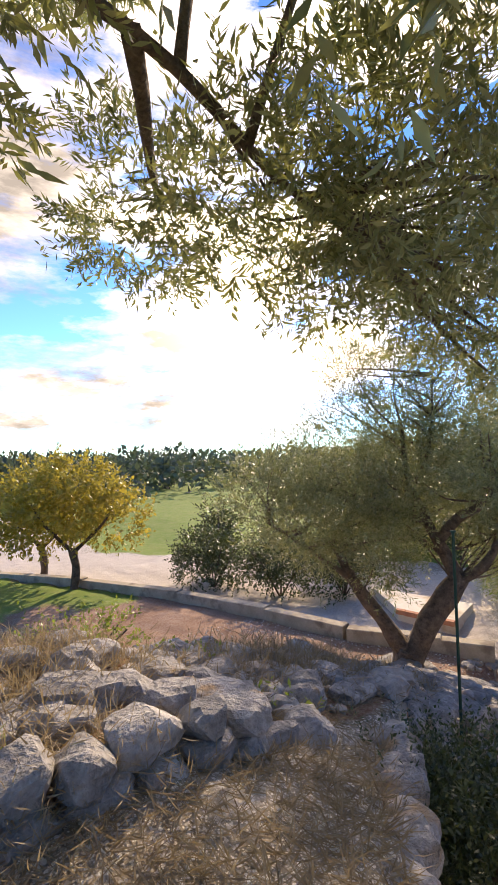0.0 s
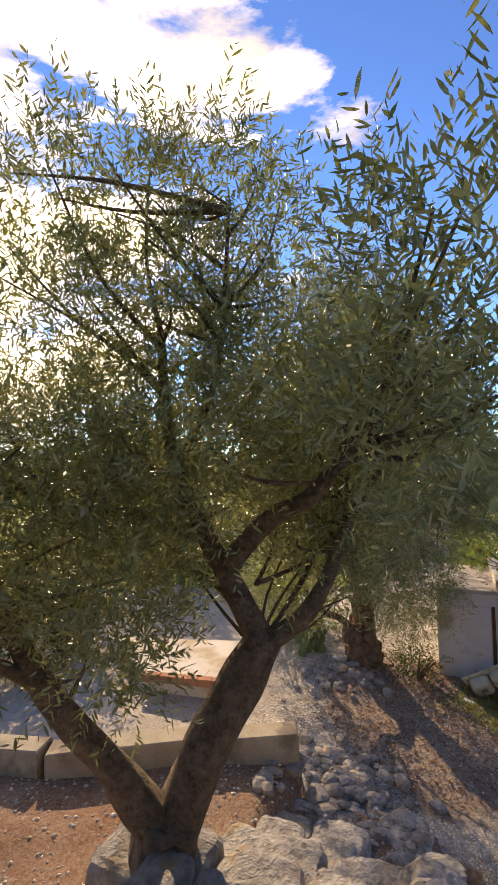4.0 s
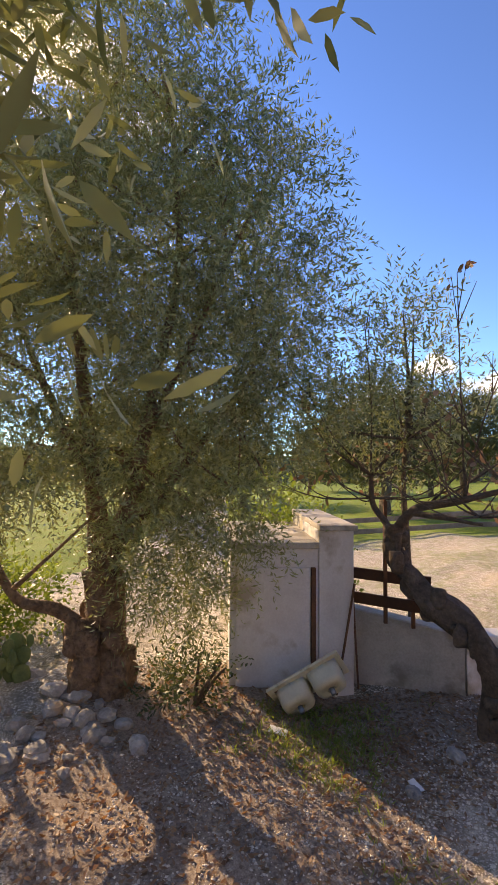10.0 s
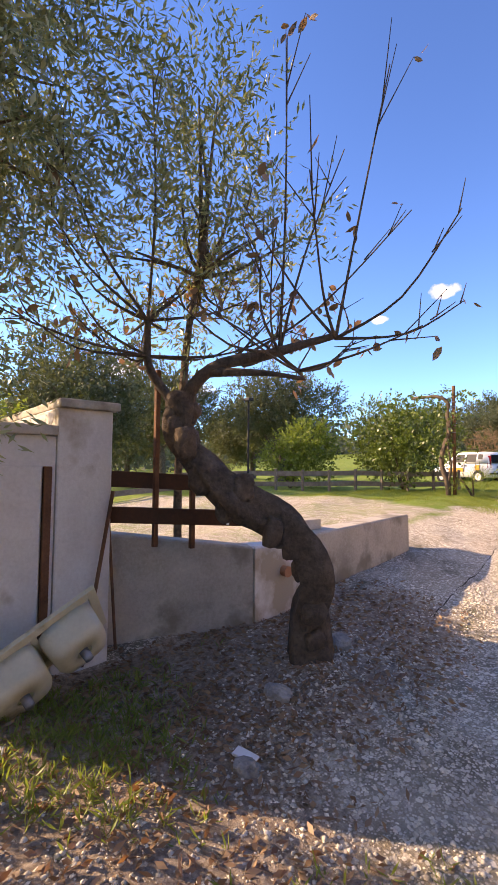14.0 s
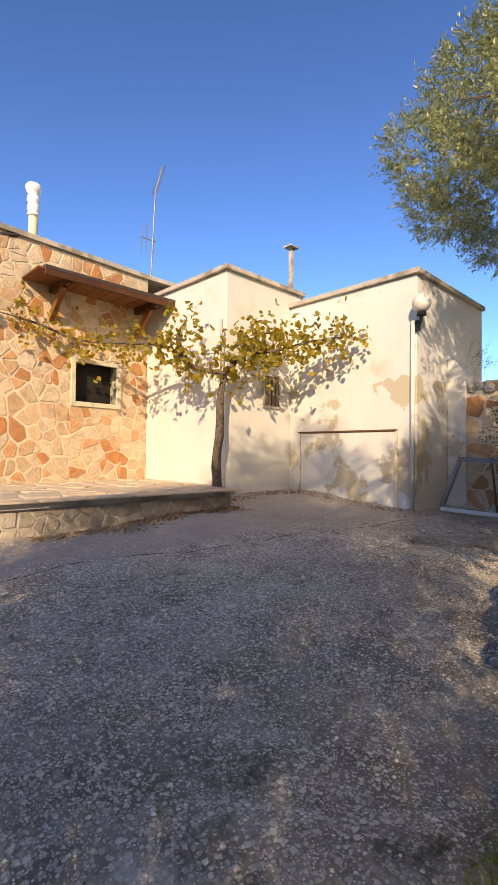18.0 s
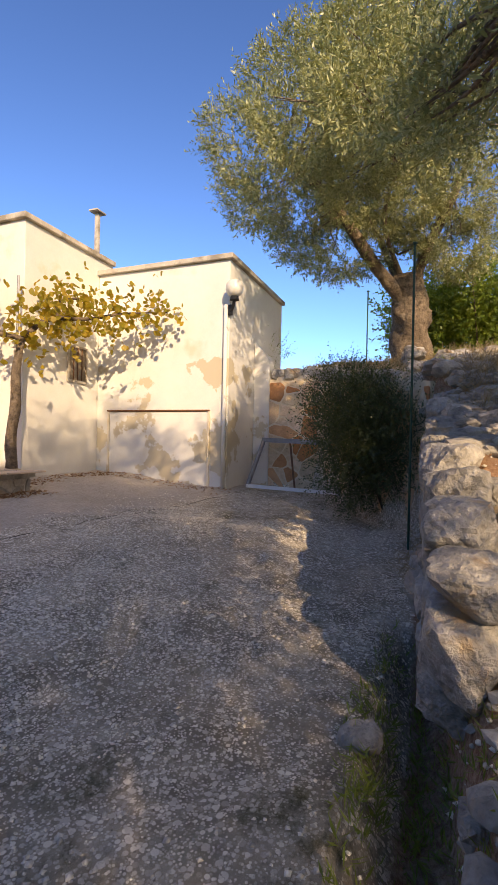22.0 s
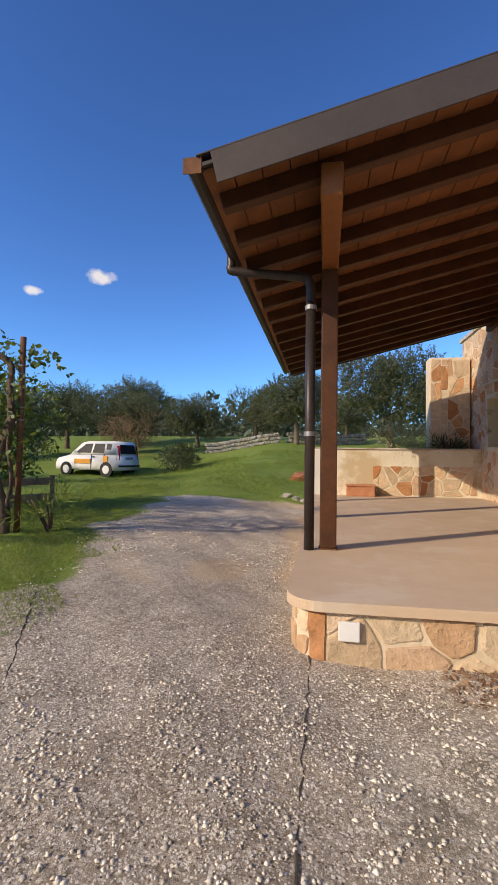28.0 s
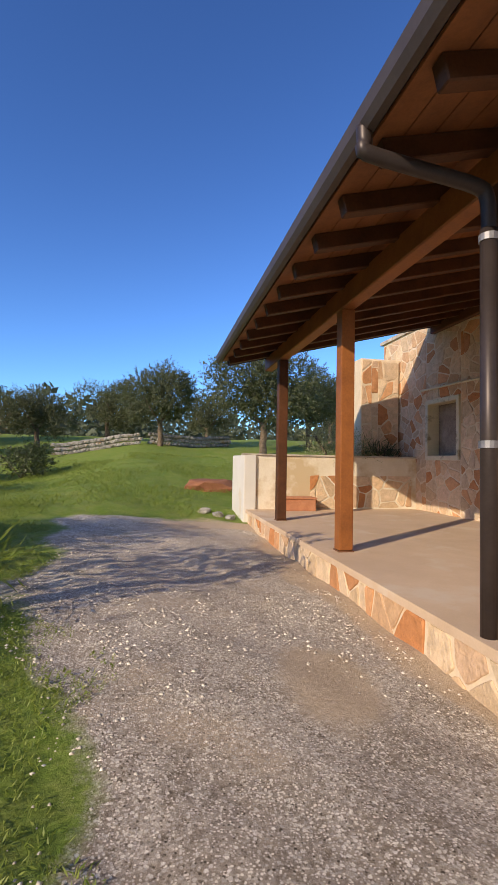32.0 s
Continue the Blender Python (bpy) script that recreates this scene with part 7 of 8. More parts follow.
# ---------------------------------------------------------------- parked car
def car(rear, ahead, z):
    f = Vector((*ahead, 0)).normalized()
    s = Vector((-f.y, f.x, 0))
    o = Vector((*rear, z))
    e = thing("car", tuple(o), "small white hatchback with orange lettering parked on the grass", "car")

    def at(x, y, h):
        return o + f * x + s * y + Vector((0, 0, h))

    def hull(profile, half, tuck):
        """Side outline (length, height) widened to half, its top drawn in by tuck."""
        bm = bmesh.new()
        hmax = max(h for _, h in profile)
        hmin = min(h for _, h in profile)
        ring = {sd: [bm.verts.new(at(x, sd * (half - tuck * ((h - hmin) / (hmax - hmin)) ** 1.5), h)) for x, h in profile] for sd in (-1, 1)}
        n = len(profile)
        for k in range(n):
            bm.faces.new((ring[-1][k], ring[-1][(k + 1) % n], ring[1][(k + 1) % n], ring[1][k]))
        bm.faces.new(ring[-1][::-1])
        bm.faces.new(ring[1])
        bmesh.ops.bevel(bm, geom=list(bm.edges), offset=0.035, segments=2, affect="EDGES", clamp_overlap=True)
        return bm

    body = part("body", hull([(0.02, 0.32), (0.0, 0.62), (0.05, 0.95), (2.62, 0.95), (3.42, 0.78), (3.53, 0.55), (3.5, 0.28), (0.12, 0.25)], 0.79, 0.06), M["white_paint"], e, smooth=True)
    part("cabin", hull([(0.06, 0.92), (0.16, 1.46), (0.35, 1.53), (1.75, 1.54), (2.1, 1.47), (2.72, 0.93)], 0.75, 0.14), M["white_paint"], e, smooth=True)

    def panel(pts, sd, mat, nm, out=0.0, label=""):
        bm = bmesh.new()
        fr = [bm.verts.new(at(x, sd * (y + 0.012), h)) for x, y, h in pts]
        bk = [bm.verts.new(at(x, sd * (y - 0.02), h)) for x, y, h in pts]
        n = len(pts)
        bm.faces.new(fr)
        bm.faces.new(bk[::-1])
        for k in range(n):
            bm.faces.new((fr[k], fr[(k + 1) % n], bk[(k + 1) % n], bk[k]))
        return part(nm, bm, mat, e, label)

    glass = M["black"]
    for sd in (-1, 1):
        panel([(0.30, 0.715, 1.02), (0.38, 0.635, 1.40), (0.68, 0.635, 1.42), (0.70, 0.715, 1.02)], sd, glass, "window")
        panel([(0.78, 0.72, 1.02), (0.78, 0.635, 1.42), (1.35, 0.63, 1.43), (1.42, 0.72, 1.02)], sd, glass, "window")
        panel([(1.50, 0.72, 1.02), (1.45, 0.63, 1.43), (1.85, 0.635, 1.42), (2.40, 0.72, 1.02)], sd, glass, "window")
        panel([(0.75, 0.79, 0.30), (0.75, 0.765, 0.96), (0.765, 0.765, 0.96), (0.765, 0.79, 0.30)], sd, M["black"], "door_gap")
        panel([(1.45, 0.79, 0.30), (1.45, 0.765, 0.96), (1.465, 0.765, 0.96), (1.465, 0.79, 0.30)], sd, M["black"], "door_gap")
        panel([(1.30, 0.775, 0.83), (1.30, 0.77, 0.87), (1.42, 0.77, 0.87), (1.42, 0.775, 0.83)], sd, M["black"], "door_handle")
        panel([(1.5, 0.785, 0.55), (1.5, 0.78, 0.75), (2.4, 0.78, 0.75), (2.4, 0.785, 0.55)], sd, M["orange"], "lettering", label="orange lettering reduced to a bar")
        panel([(0.55, 0.785, 0.62), (0.55, 0.775, 0.88), (0.8, 0.775, 0.88), (0.8, 0.785, 0.62)], sd, M["orange"], "emblem", label="plain orange emblem shape")
        for wx in (0.62, 2.86):
            c = at(wx, sd * 0.70, 0.29)
            w = part("wheel", tube([c - s * sd * 0.10, c + s * sd * 0.10], [0.285, 0.285], 24), M["black"], e, smooth=False)
            part("rim", tube([c + s * sd * 0.095, c + s * sd * 0.112], [0.19, 0.17], 20), M["white_paint"], w, "pale wheel trim")
            part("wheel_arch", tube([c + s * sd * 0.08, c + s * sd * 0.097], [0.33, 0.33], 24), M["black"], e)
        panel([(2.2, 0.82, 1.0), (2.2, 0.84, 1.12), (2.32, 0.9, 1.12), (2.32, 0.88, 1.0)], sd, M["white_paint"], "mirror")
        bm = bmesh.new()
        vs = [bm.verts.new(at(x, sd * y, h)) for x, y, h in ((-0.01, 0.64, 0.72), (0.02, 0.60, 1.32), (0.20, 0.66, 1.32), (0.10, 0.78, 0.72))]
        bm.faces.new(vs)
        bmesh.ops.solidify(bm, geom=bm.faces[:], thickness=0.02)
        part("tail_light", bm, M["red_light"], e, "red tail lamp")
    bm = bmesh.new()
    vs = [bm.verts.new(at(x, y, h)) for x, y, h in ((0.03, -0.56, 0.98), (0.03, 0.56, 0.98), (0.125, 0.50, 1.38), (0.125, -0.50, 1.38))]
    bm.faces.new(vs)
    bmesh.ops.solidify(bm, geom=bm.faces[:], thickness=0.03)
    part("rear_window", bm, M["black"], e)
    part("number_plate", beam(at(-0.015, -0.24, 0.78), at(-0.015, 0.24, 0.78), 0.02, 0.11, 0.003), M["metal_grey"], e)
    part("bumper", beam(at(0.0, -0.72, 0.45), at(0.0, 0.72, 0.45), 0.08, 0.05, 0.012), M["black"], e)
    return e


M["orange"] = material("orange", (0.62, 0.26, 0.03), (0.72, 0.33, 0.05), 3, 0.5, 0, 0.001, 30)
M["red_light"] = material("red_light", (0.30, 0.008, 0.012), (0.40, 0.015, 0.02), 3, 0.2, 0, 0.001, 30, spec=0.6)
car((-8.6, 15.3), (-0.97, 0.24), ground_z(-9.5, 15.0) - 0.02)

# ---------------------------------------------------------------- stones and steps
steps_owner = thing("steps", (2.9, -9.6, 0), "rough limestone steps of big weathered blocks", "steps", kind="structure")


def block_stone(x0, x1, y0, y1, z0, z1, seed, nm="stone_block", owner=None, mat="limestone"):
    """A roughly squared block between two corners, its faces uneven and its arrises worn."""
    bm = bmesh.new()
    bmesh.ops.create_cube(bm, size=1.0)
    bmesh.ops.subdivide_edges(bm, edges=bm.edges[:], cuts=7, use_grid_fill=True)
    o = Vector((seed * 1.7, seed * 0.9, seed * 2.3))
    sx, sy, sz = x1 - x0, y1 - y0, z1 - z0
    for v in bm.verts:
        c = v.co * 2
        r = (abs(c.x) ** 7 + abs(c.y) ** 7 + abs(c.z) ** 7) ** (1 / 7)
        c = c / max(r, 1e-3) * max(abs(c.x), abs(c.y), abs(c.z))
        w = Vector(((x0 + x1) / 2 + c.x * sx / 2, (y0 + y1) / 2 + c.y * sy / 2, (z0 + z1) / 2 + c.z * sz / 2))
        n1 = noise.noise_vector(w * 3.2 + o) * 0.04 + noise.noise_vector(w * 9 + o) * 0.018 + noise.noise_vector(w * 24 + o) * 0.008
        v.co = w + n1
    return part(nm, bm, M[mat], owner)


rnd = random.Random(77)
rows = [(1.74, -0.20), (2.02, -0.08), (2.33, 0.04), (2.63, 0.17), (2.96, 0.32), (3.27, 0.46), (3.66, 0.63)]
for k, (x, z) in enumerate(rows):
    y = -9.3 if k < 4 else -8.92
    if k < 2:
        y = -9.4
    while y > -10.05:
        w = rnd.uniform(0.34, 0.78)
        dz = rnd.uniform(-0.015, 0.02)
        block_stone(x + rnd.uniform(-0.02, 0.03), x + 0.55, y - w + 0.012, y, z - rnd.uniform(0.26, 0.34), z + dz, rnd.uniform(0, 90), owner=steps_owner)
        y -= w + rnd.uniform(0.0, 0.02)
# corner boulders on the yard side
for (x, y, z, sx, sy, sz) in ((2.98, -8.62, 0.02, 0.42, 0.34, 0.34), (2.95, -8.63, 0.27, 0.40, 0.30, 0.22), (3.3, -8.60, 0.42, 0.40, 0.32, 0.26), (3.65, -8.58, 0.55, 0.44, 0.3, 0.28), (3.4, -8.58, 0.1, 0.45, 0.3, 0.36), (3.85, -8.56, 0.22, 0.5, 0.3, 0.4), (4.05, -8.56, 0.66, 0.46, 0.32, 0.28), (4.35, -8.56, 0.34, 0.5, 0.3, 0.4), (4.5, -8.56, 0.78, 0.5, 0.3, 0.26), (4.85, -8.55, 0.45, 0.5, 0.3, 0.45), (4.95, -8.56, 0.90, 0.44, 0.32, 0.28), (5.35, -8.55, 0.6, 0.5, 0.3, 0.5), (5.45, -8.56, 1.08, 0.5, 0.34, 0.3), (5.85, -8.58, 0.95, 0.5, 0.34, 0.6), (3.1, -8.6, -0.22, 0.4, 0.3, 0.26), (3.55, -8.56, -0.18, 0.4, 0.3, 0.26), (4.0, -8.54, -0.12, 0.5, 0.3, 0.3), (4.5, -8.54, 0.0, 0.5, 0.3, 0.32), (5.0, -8.54, 0.08, 0.5, 0.3, 0.36), (2.15, -8.9, -0.30, 0.62, 0.52, 0.42), (1.85, -9.05, -0.36, 0.4, 0.36, 0.26)):
    bm = rock((sx * 1.12, sy * 1.12, sz * 1.1), rnd.uniform(0, 60), at=(x, y - 0.19, z), sub=4)
    part("corner_stone", bm, M["limestone"], steps_owner)


def rubble(name, spots, label, seed, mat="rubble"):
    """Loose stones (x, y, size) as one heap, lying on the ground."""
    r = random.Random(seed)
    vv, ff, k = [], [], 0
    for x, y, sz in spots:
        p, f = stone_points((sz * r.uniform(0.8, 1.4), sz * r.uniform(0.8, 1.2), sz * r.uniform(0.45, 0.85)), r.uniform(0, 99), (x, y, ground_z(x, y) + sz * 0.12), 2 if sz > 0.10 else 1, r.uniform(0, 6))
        vv.append(p)
        ff.append(f + k)
        k += len(p)
    return tagged(from_arrays(name, np.concatenate(vv), np.concatenate(ff), M[mat]), label, "rubble", kind="stuff")


r = random.Random(5)
spots = [(r.uniform(4.0, 7.6), r.uniform(-10.5, -8.65), r.choice((0.05, 0.07, 0.09, 0.11, 0.13, 0.17))) for _ in range(1100)]
spots += [(r.uniform(4.0, 6.2), r.uniform(-8.9, -8.6), r.choice((0.16, 0.2, 0.24))) for _ in range(40)]
spots += [(r.uniform(1.65, 2.95), r.uniform(-9.42, -8.8), r.choice((0.03, 0.04, 0.05, 0.07, 0.1, 0.13))) for _ in range(130)]
rubble("rubble_ramp", spots, "loose pale limestone rubble on the ramp", 6)
spots = [(r.uniform(4.3, 8.6), -9.6 - r.uniform(0, 1.0) ** 1.5 * 2.2, r.choice((0.05, 0.06, 0.08, 0.1, 0.13, 0.18))) for _ in range(620)]
rubble("rubble_bank", spots, "tumbled limestone on the bank above the soil", 7)
spots = [(r.gauss(1.6, 0.35), r.gauss(-9.75, 0.28), r.choice((0.06, 0.08, 0.1, 0.13, 0.17))) for _ in range(230)]
rubble("rubble_heap", spots, "heap of small broken stones at the wall's end", 8)
spots = [(r.gauss(-0.75, 0.35), r.gauss(-10.15, 0.3), r.choice((0.07, 0.1, 0.14, 0.18))) for _ in range(45)]
rubble("rubble_olive", spots, "stones and dry earth round the olive's foot", 9)
bank_rnd = random.Random(91)
for k in range(95):
    x, y = bank_rnd.uniform(4.7, 8.9), -8.75 - bank_rnd.random() ** 1.4 * 1.9
    a = bank_rnd.uniform(0.12, 0.34)
    z = ground_z(x, y)
    st = thing("field_stone", (x, y, z), "weathered grey limestone boulder on the bank", "stone", "boulders on the bank")
    part("stone", rock((a * bank_rnd.uniform(0.9, 1.5), a * bank_rnd.uniform(0.8, 1.1), a * bank_rnd.uniform(0.5, 0.8)), bank_rnd.uniform(0, 99), at=(x, y, z + a * 0.1), sub=3, turn=bank_rnd.uniform(0, 6)), M["limestone"], st)
# tumbled dry-stone wall along the terrace's edge
tumble = thing("wall_tumbled", (8.4, -8.3, 2.0), "low tumbled dry-stone wall of grey limestone", "wall", kind="structure")
for lv in range(2):
    x = 8.85
    while x > 7.35 + 0.25 * lv:
        w = bank_rnd.uniform(0.18, 0.34)
        y = -8.32 - 0.14 * step01((8.2 - x) / 0.8) + bank_rnd.uniform(-0.04, 0.04) - 0.03 * lv
        part("stone", rock((w * 1.12, bank_rnd.uniform(0.22, 0.32), bank_rnd.uniform(0.15, 0.21)), bank_rnd.uniform(0, 99), at=(x - w / 2, y, ground_z(x, -8.2) - 0.02 + lv * 0.135), sub=3, turn=bank_rnd.uniform(-0.3, 0.3)), M["limestone"], tumble)
        x -= w
for (x, y, a) in ((-0.62, -6.75, 0.14), (-0.5, -7.35, 0.12), (-0.25, -7.75, 0.09), (-0.7, 7.05, 0.22), (-0.95, 7.3, 0.25), (-0.5, 6.8, 0.2), (2.8, -8.42, 0.15), (2.42, -8.8, 0.14), (2.3, -8.9, 0.1)):
    st = thing("field_stone", (x, y, ground_z(x, y)), "loose pale stone on the ground", "stone", "loose stones")
    part("stone", rock((a * 1.2, a, a * 0.7), rnd.uniform(0, 99), at=(x, y, ground_z(x, y) + a * 0.12), sub=2, turn=rnd.uniform(0, 6)), M["limestone"], st)
for (x, y, a, tn) in ((-0.30, -7.72, 0.05, 20), (-0.85, -8.55, 0.07, 70)):
    sc = thing("paper_scrap", (x, y, ground_z(x, y)), "scrap of white litter on the ground", "litter", "litter")
    bm = box(-a, -a * 0.5, 0, a, a * 0.5, 0.012, 0.003)
    bmesh.ops.transform(bm, matrix=pose(x, y, ground_z(x, y) + 0.012, 6, 8, tn), verts=bm.verts)
    part("scrap", bm, M["white_paint"], sc)

# dry-stone wall beyond the grass
fw = thing("wall_far", (-4, 26, 1.8), "low pale dry-stone wall at the far edge of the grass", "wall", kind="structure")
r = random.Random(12)
for p0, p1, n in (((-7.5, 24.8), (-2.9, 25.6), 26), ((-2.4, 26.0), (2.6, 27.0), 26)):
    for k in range(n):
        for lv in range(3):
            t = (k + r.uniform(0, 0.4) + 0.5 * (lv % 2)) / n
            x, y = p0[0] + (p1[0] - p0[0]) * t, p0[1] + (p1[1] - p0[1]) * t
            part("stone", rock((0.34, 0.3, 0.28), r.uniform(0, 50), at=(x, y, ground_z(x, y) + 0.08 + lv * 0.23), sub=1), M["limestone"], fw)
mound = thing("earth_mound", (-0.4, 11.0, 0.4), "low mound of rust-red earth on the grass", "mound")
part("earth", rock((1.6, 1.3, 0.55), 4.4, at=(-0.4, 11.2, ground_z(-0.4, 11.2) + 0.05), sub=3), M["red_earth"] if "red_earth" in M else M["terracotta"], mound)

# ---------------------------------------------------------------- what nobody could count
g = np.random.default_rng(21)


def scatter(n, x0, x1, y0, y1, keep):
    p = np.stack([g.uniform(x0, x1, n), g.uniform(y0, y1, n)], 1)
    return p[keep(p[:, 0], p[:, 1])]


def on_ground(p, dz=0.0):
    return np.column_stack([p, land(p[:, 0], p[:, 1]) + rough(p[:, 0], p[:, 1]) + dz])


def drive_edge(y):
    return np.interp(y, [-9, -4.5, -2, 0, 1.3, 3.7, 6.9], [-0.4, -1.4, -1.9, -2.15, -2.9, -3.4, -4.2])


def in_platform(x, y):
    return ((x > -0.3) & (y > -1.7) & (x < 9)) | ((x > 1.25) & (y > -4.15) & (x < 9)) | ((x > 5.6) & (y > -3.6)) | ((x > 7.1) & (y > -6))


p = np.concatenate([scatter(110000, -6, 0, -1.9, 8, lambda x, y: (x < drive_edge(y) + 0.25 * np.sin(y * 3)) & ((y > 0.8) | (np.sin(x * 4.1 + 1.5 * y) + np.sin(y * 5.3 - x) + 1.1 * g.random(len(x)) > 0.35))), scatter(60000, -9, 1.5, 6.3, 18, lambda x, y: (y > 7.3) | (x < -0.3))])
gr = leaf_cloud("grass", on_ground(p, -0.01), np.column_stack([g.normal(size=(len(p), 2)) * 0.35, np.ones(len(p))]), M["grass_blade"], None, 2, 0.018, 0.030, 0.006, 22, spread=0.9)
tagged(gr, "short green grass beside the drive", "grass", kind="stuff")
p = scatter(9000, -9, 1.2, 6.8, 20, lambda x, y: np.sin(x * 1.7 + 0.6 * y) + np.sin(y * 1.3 - x) + 1.2 * g.random(len(x)) > 0.5)
tg = leaf_cloud("tall_grass", on_ground(p, 0.0), np.column_stack([g.normal(size=(len(p), 2)) * 0.4, np.ones(len(p))]), M["grass_blade"], None, 5, 0.05, 0.10, 0.010, 26, spread=0.7)
tagged(tg, "longer tufts of grass in the meadow", "grass", kind="stuff")
p = scatter(5200, -6, -0.2, -2.0, 6.6, lambda x, y: (x < drive_edge(y) + 0.35 * np.sin(y * 4) - 0.1) & (np.sin(x * 3.1) + np.sin(y * 2.7 + 1) + 0.8 * g.random(len(x)) > 0.3))
wd = leaf_cloud("weeds", on_ground(p, 0.0), np.column_stack([g.normal(size=(len(p), 2)) * 0.6, np.ones(len(p))]), M["grass_blade"], None, 6, 0.035, 0.017, 0.013, 27, spread=1.1, six=True)
tagged(wd, "low round-leaved weeds in the grass beside the drive", "weeds", kind="stuff")
p = scatter(7500, 5.0, 9.6, -11.2, -8.2, lambda x, y: (np.sin(x * 2.3) + np.sin(y * 3.3 + x) + 1.2 * g.random(len(x)) > 0.4) & (np.hypot(x - 9.2, y + 8.35) > 0.4) & ((y < -8.95) | (x > 7.0)))
st = np.concatenate([scatter(9000, 6.6, 9.6, -8.3, -6.5, lambda x, y: x > 8.36 - (y + 6.9) * -1.36), scatter(9000, 4.8, 9.2, -11.0, -8.4, lambda x, y: np.sin(x * 3.3 + y) + np.sin(y * 4.1) + 1.5 * g.random(len(x)) > 0.3)])
stw = leaf_cloud("straw", on_ground(st, 0.012), np.column_stack([g.normal(size=(len(st), 2)), 0.18 + 0.25 * g.normal(size=len(st))]), M["dry_grass"], None, 2, 0.03, 0.11, 0.006, 41, spread=0.35)
tagged(stw, "flattened dry straw and twigs on the terrace", "straw", kind="stuff")
dg = leaf_cloud("dry_weeds", on_ground(p, 0.0), np.column_stack([g.normal(size=(len(p), 2)) * 0.6, np.ones(len(p))]), M["dry_grass"], None, 5, 0.16, 0.13, 0.006, 28, spread=0.9)
tagged(dg, "dry straw-coloured weeds among the terrace stones", "weeds", kind="stuff")
p = scatter(600, 6.0, 9.4, -11.5, -8.6, lambda x, y: np.sin(x * 3.7) + np.sin(y * 2.9) > 0.5)
gw = leaf_cloud("green_weeds", on_ground(p, 0.0), np.column_stack([g.normal(size=(len(p), 2)) * 0.6, np.ones(len(p))]), M["grass_blade"], None, 8, 0.14, 0.05, 0.018, 29, spread=1.0)
tagged(gw, "sprigs of green weeds on the terrace bank", "weeds", kind="stuff")
p = np.concatenate([scatter(2600, 1.7, 4.4, -8.95, -8.1, lambda x, y: np.hypot((x - 2.9) * 0.45, (y + 8.62) * 1.7) < 0.5 * (0.5 + 0.5 * g.random(len(x)))), scatter(5200, -1.25, 0.6, -9.1, -7.2, lambda x, y: np.sin(x * 3.1 + y) + np.sin(y * 3.7 - 0.6 * x) + 3.0 * g.random(len(x)) > 2.9)])
tf = leaf_cloud("grass_tufts", on_ground(p, -0.01), np.column_stack([g.normal(size=(len(p), 2)) * 0.5, np.ones(len(p))]), M["grass_blade"], None, 4, 0.03, 0.062, 0.007, 23, spread=0.7)
tagged(tf, "green weed tufts by the steps and the wall", "weeds", kind="stuff")
p = np.concatenate([scatter(5000, -1.45, 0.3, -8.2, -5.6, lambda x, y: np.hypot((x + 0.75) / 0.9, (y + 7.0) / 1.5) < 1 - 0.3 * g.random(len(x))), scatter(9000, -1.8, 1.6, -10.6, -7.0, lambda x, y: np.hypot((x + 0.4) / 1.9, (y + 8.9) / 1.6) < 1 - 0.25 * g.random(len(x))), scatter(2600, 4.5, 8.5, -11, -8.7, lambda x, y: x > 0), scatter(700, 5.3, 7.2, -4.5, -3.6, lambda x, y: np.abs(y + 3.7 + 0.1 * (x - 5.3)) < 0.25), scatter(350, 0.6, 1.3, -1.95, -1.6, lambda x, y: x > 0), scatter(2600, 2.6, 5.4, -4.55, -4.05, lambda x, y: (y > -4.12 - 0.03 * (x - 1.6) - 0.28 * np.abs(np.sin(x * 1.9 + 0.6)) * g.random(len(x)))), scatter(1500, 5.3, 7.2, -6.0, -3.6, lambda x, y: (x > 6.9 - 0.25 * g.random(len(x))) | (y > -3.85))])
lt = leaf_cloud("leaf_litter", on_ground(p, 0.008), np.column_stack([g.normal(size=(len(p), 2)), 0.12 * g.normal(size=len(p))]), M["dry_leaf"], None, 1, 0.01, 0.045, 0.018, 24, spread=0.25)
tagged(lt, "dry brown leaf litter under the trees", "leaf litter", kind="stuff")


def pebbles(name, p, lo, hi, mat, label):
    n = len(p)
    base = on_ground(p, 0.0)
    d = np.array([(1, 0, 0), (-1, 0, 0), (0, 1, 0), (0, -1, 0), (0, 0, 1), (0, 0, -1)], float)
    sz = lo + (hi - lo) * g.random(n) ** 2.2
    v = d[None] * (0.5 * sz[:, None, None]) * g.uniform(0.6, 1.3, (n, 6, 1)) * np.array((1, 1, 0.7))
    a = g.uniform(0, 6.28, n)
    c, s = np.cos(a)[:, None], np.sin(a)[:, None]
    v = np.stack([v[..., 0] * c - v[..., 1] * s, v[..., 0] * s + v[..., 1] * c, v[..., 2]], -1) + base[:, None]
    f = np.array([(0, 2, 4), (2, 1, 4), (1, 3, 4), (3, 0, 4), (2, 0, 5), (1, 2, 5), (3, 1, 5), (0, 3, 5)])
    f = (f[None] + 6 * np.arange(n)[:, None, None]).reshape(-1, 3)
    me = bpy.data.meshes.new(name)
    me.vertices.add(6 * n)
    me.vertices.foreach_set("co", v.astype(np.float32).ravel())
    me.loops.add(3 * len(f))
    me.loops.foreach_set("vertex_index", f.astype(np.int32).ravel())
    me.polygons.add(len(f))
    me.polygons.foreach_set("loop_start", np.arange(0, 3 * len(f), 3, dtype=np.int32))
    me.update(calc_edges=True)
    me.materials.append(M[mat])
    return tagged(new(name, me), label, "gravel", kind="stuff")


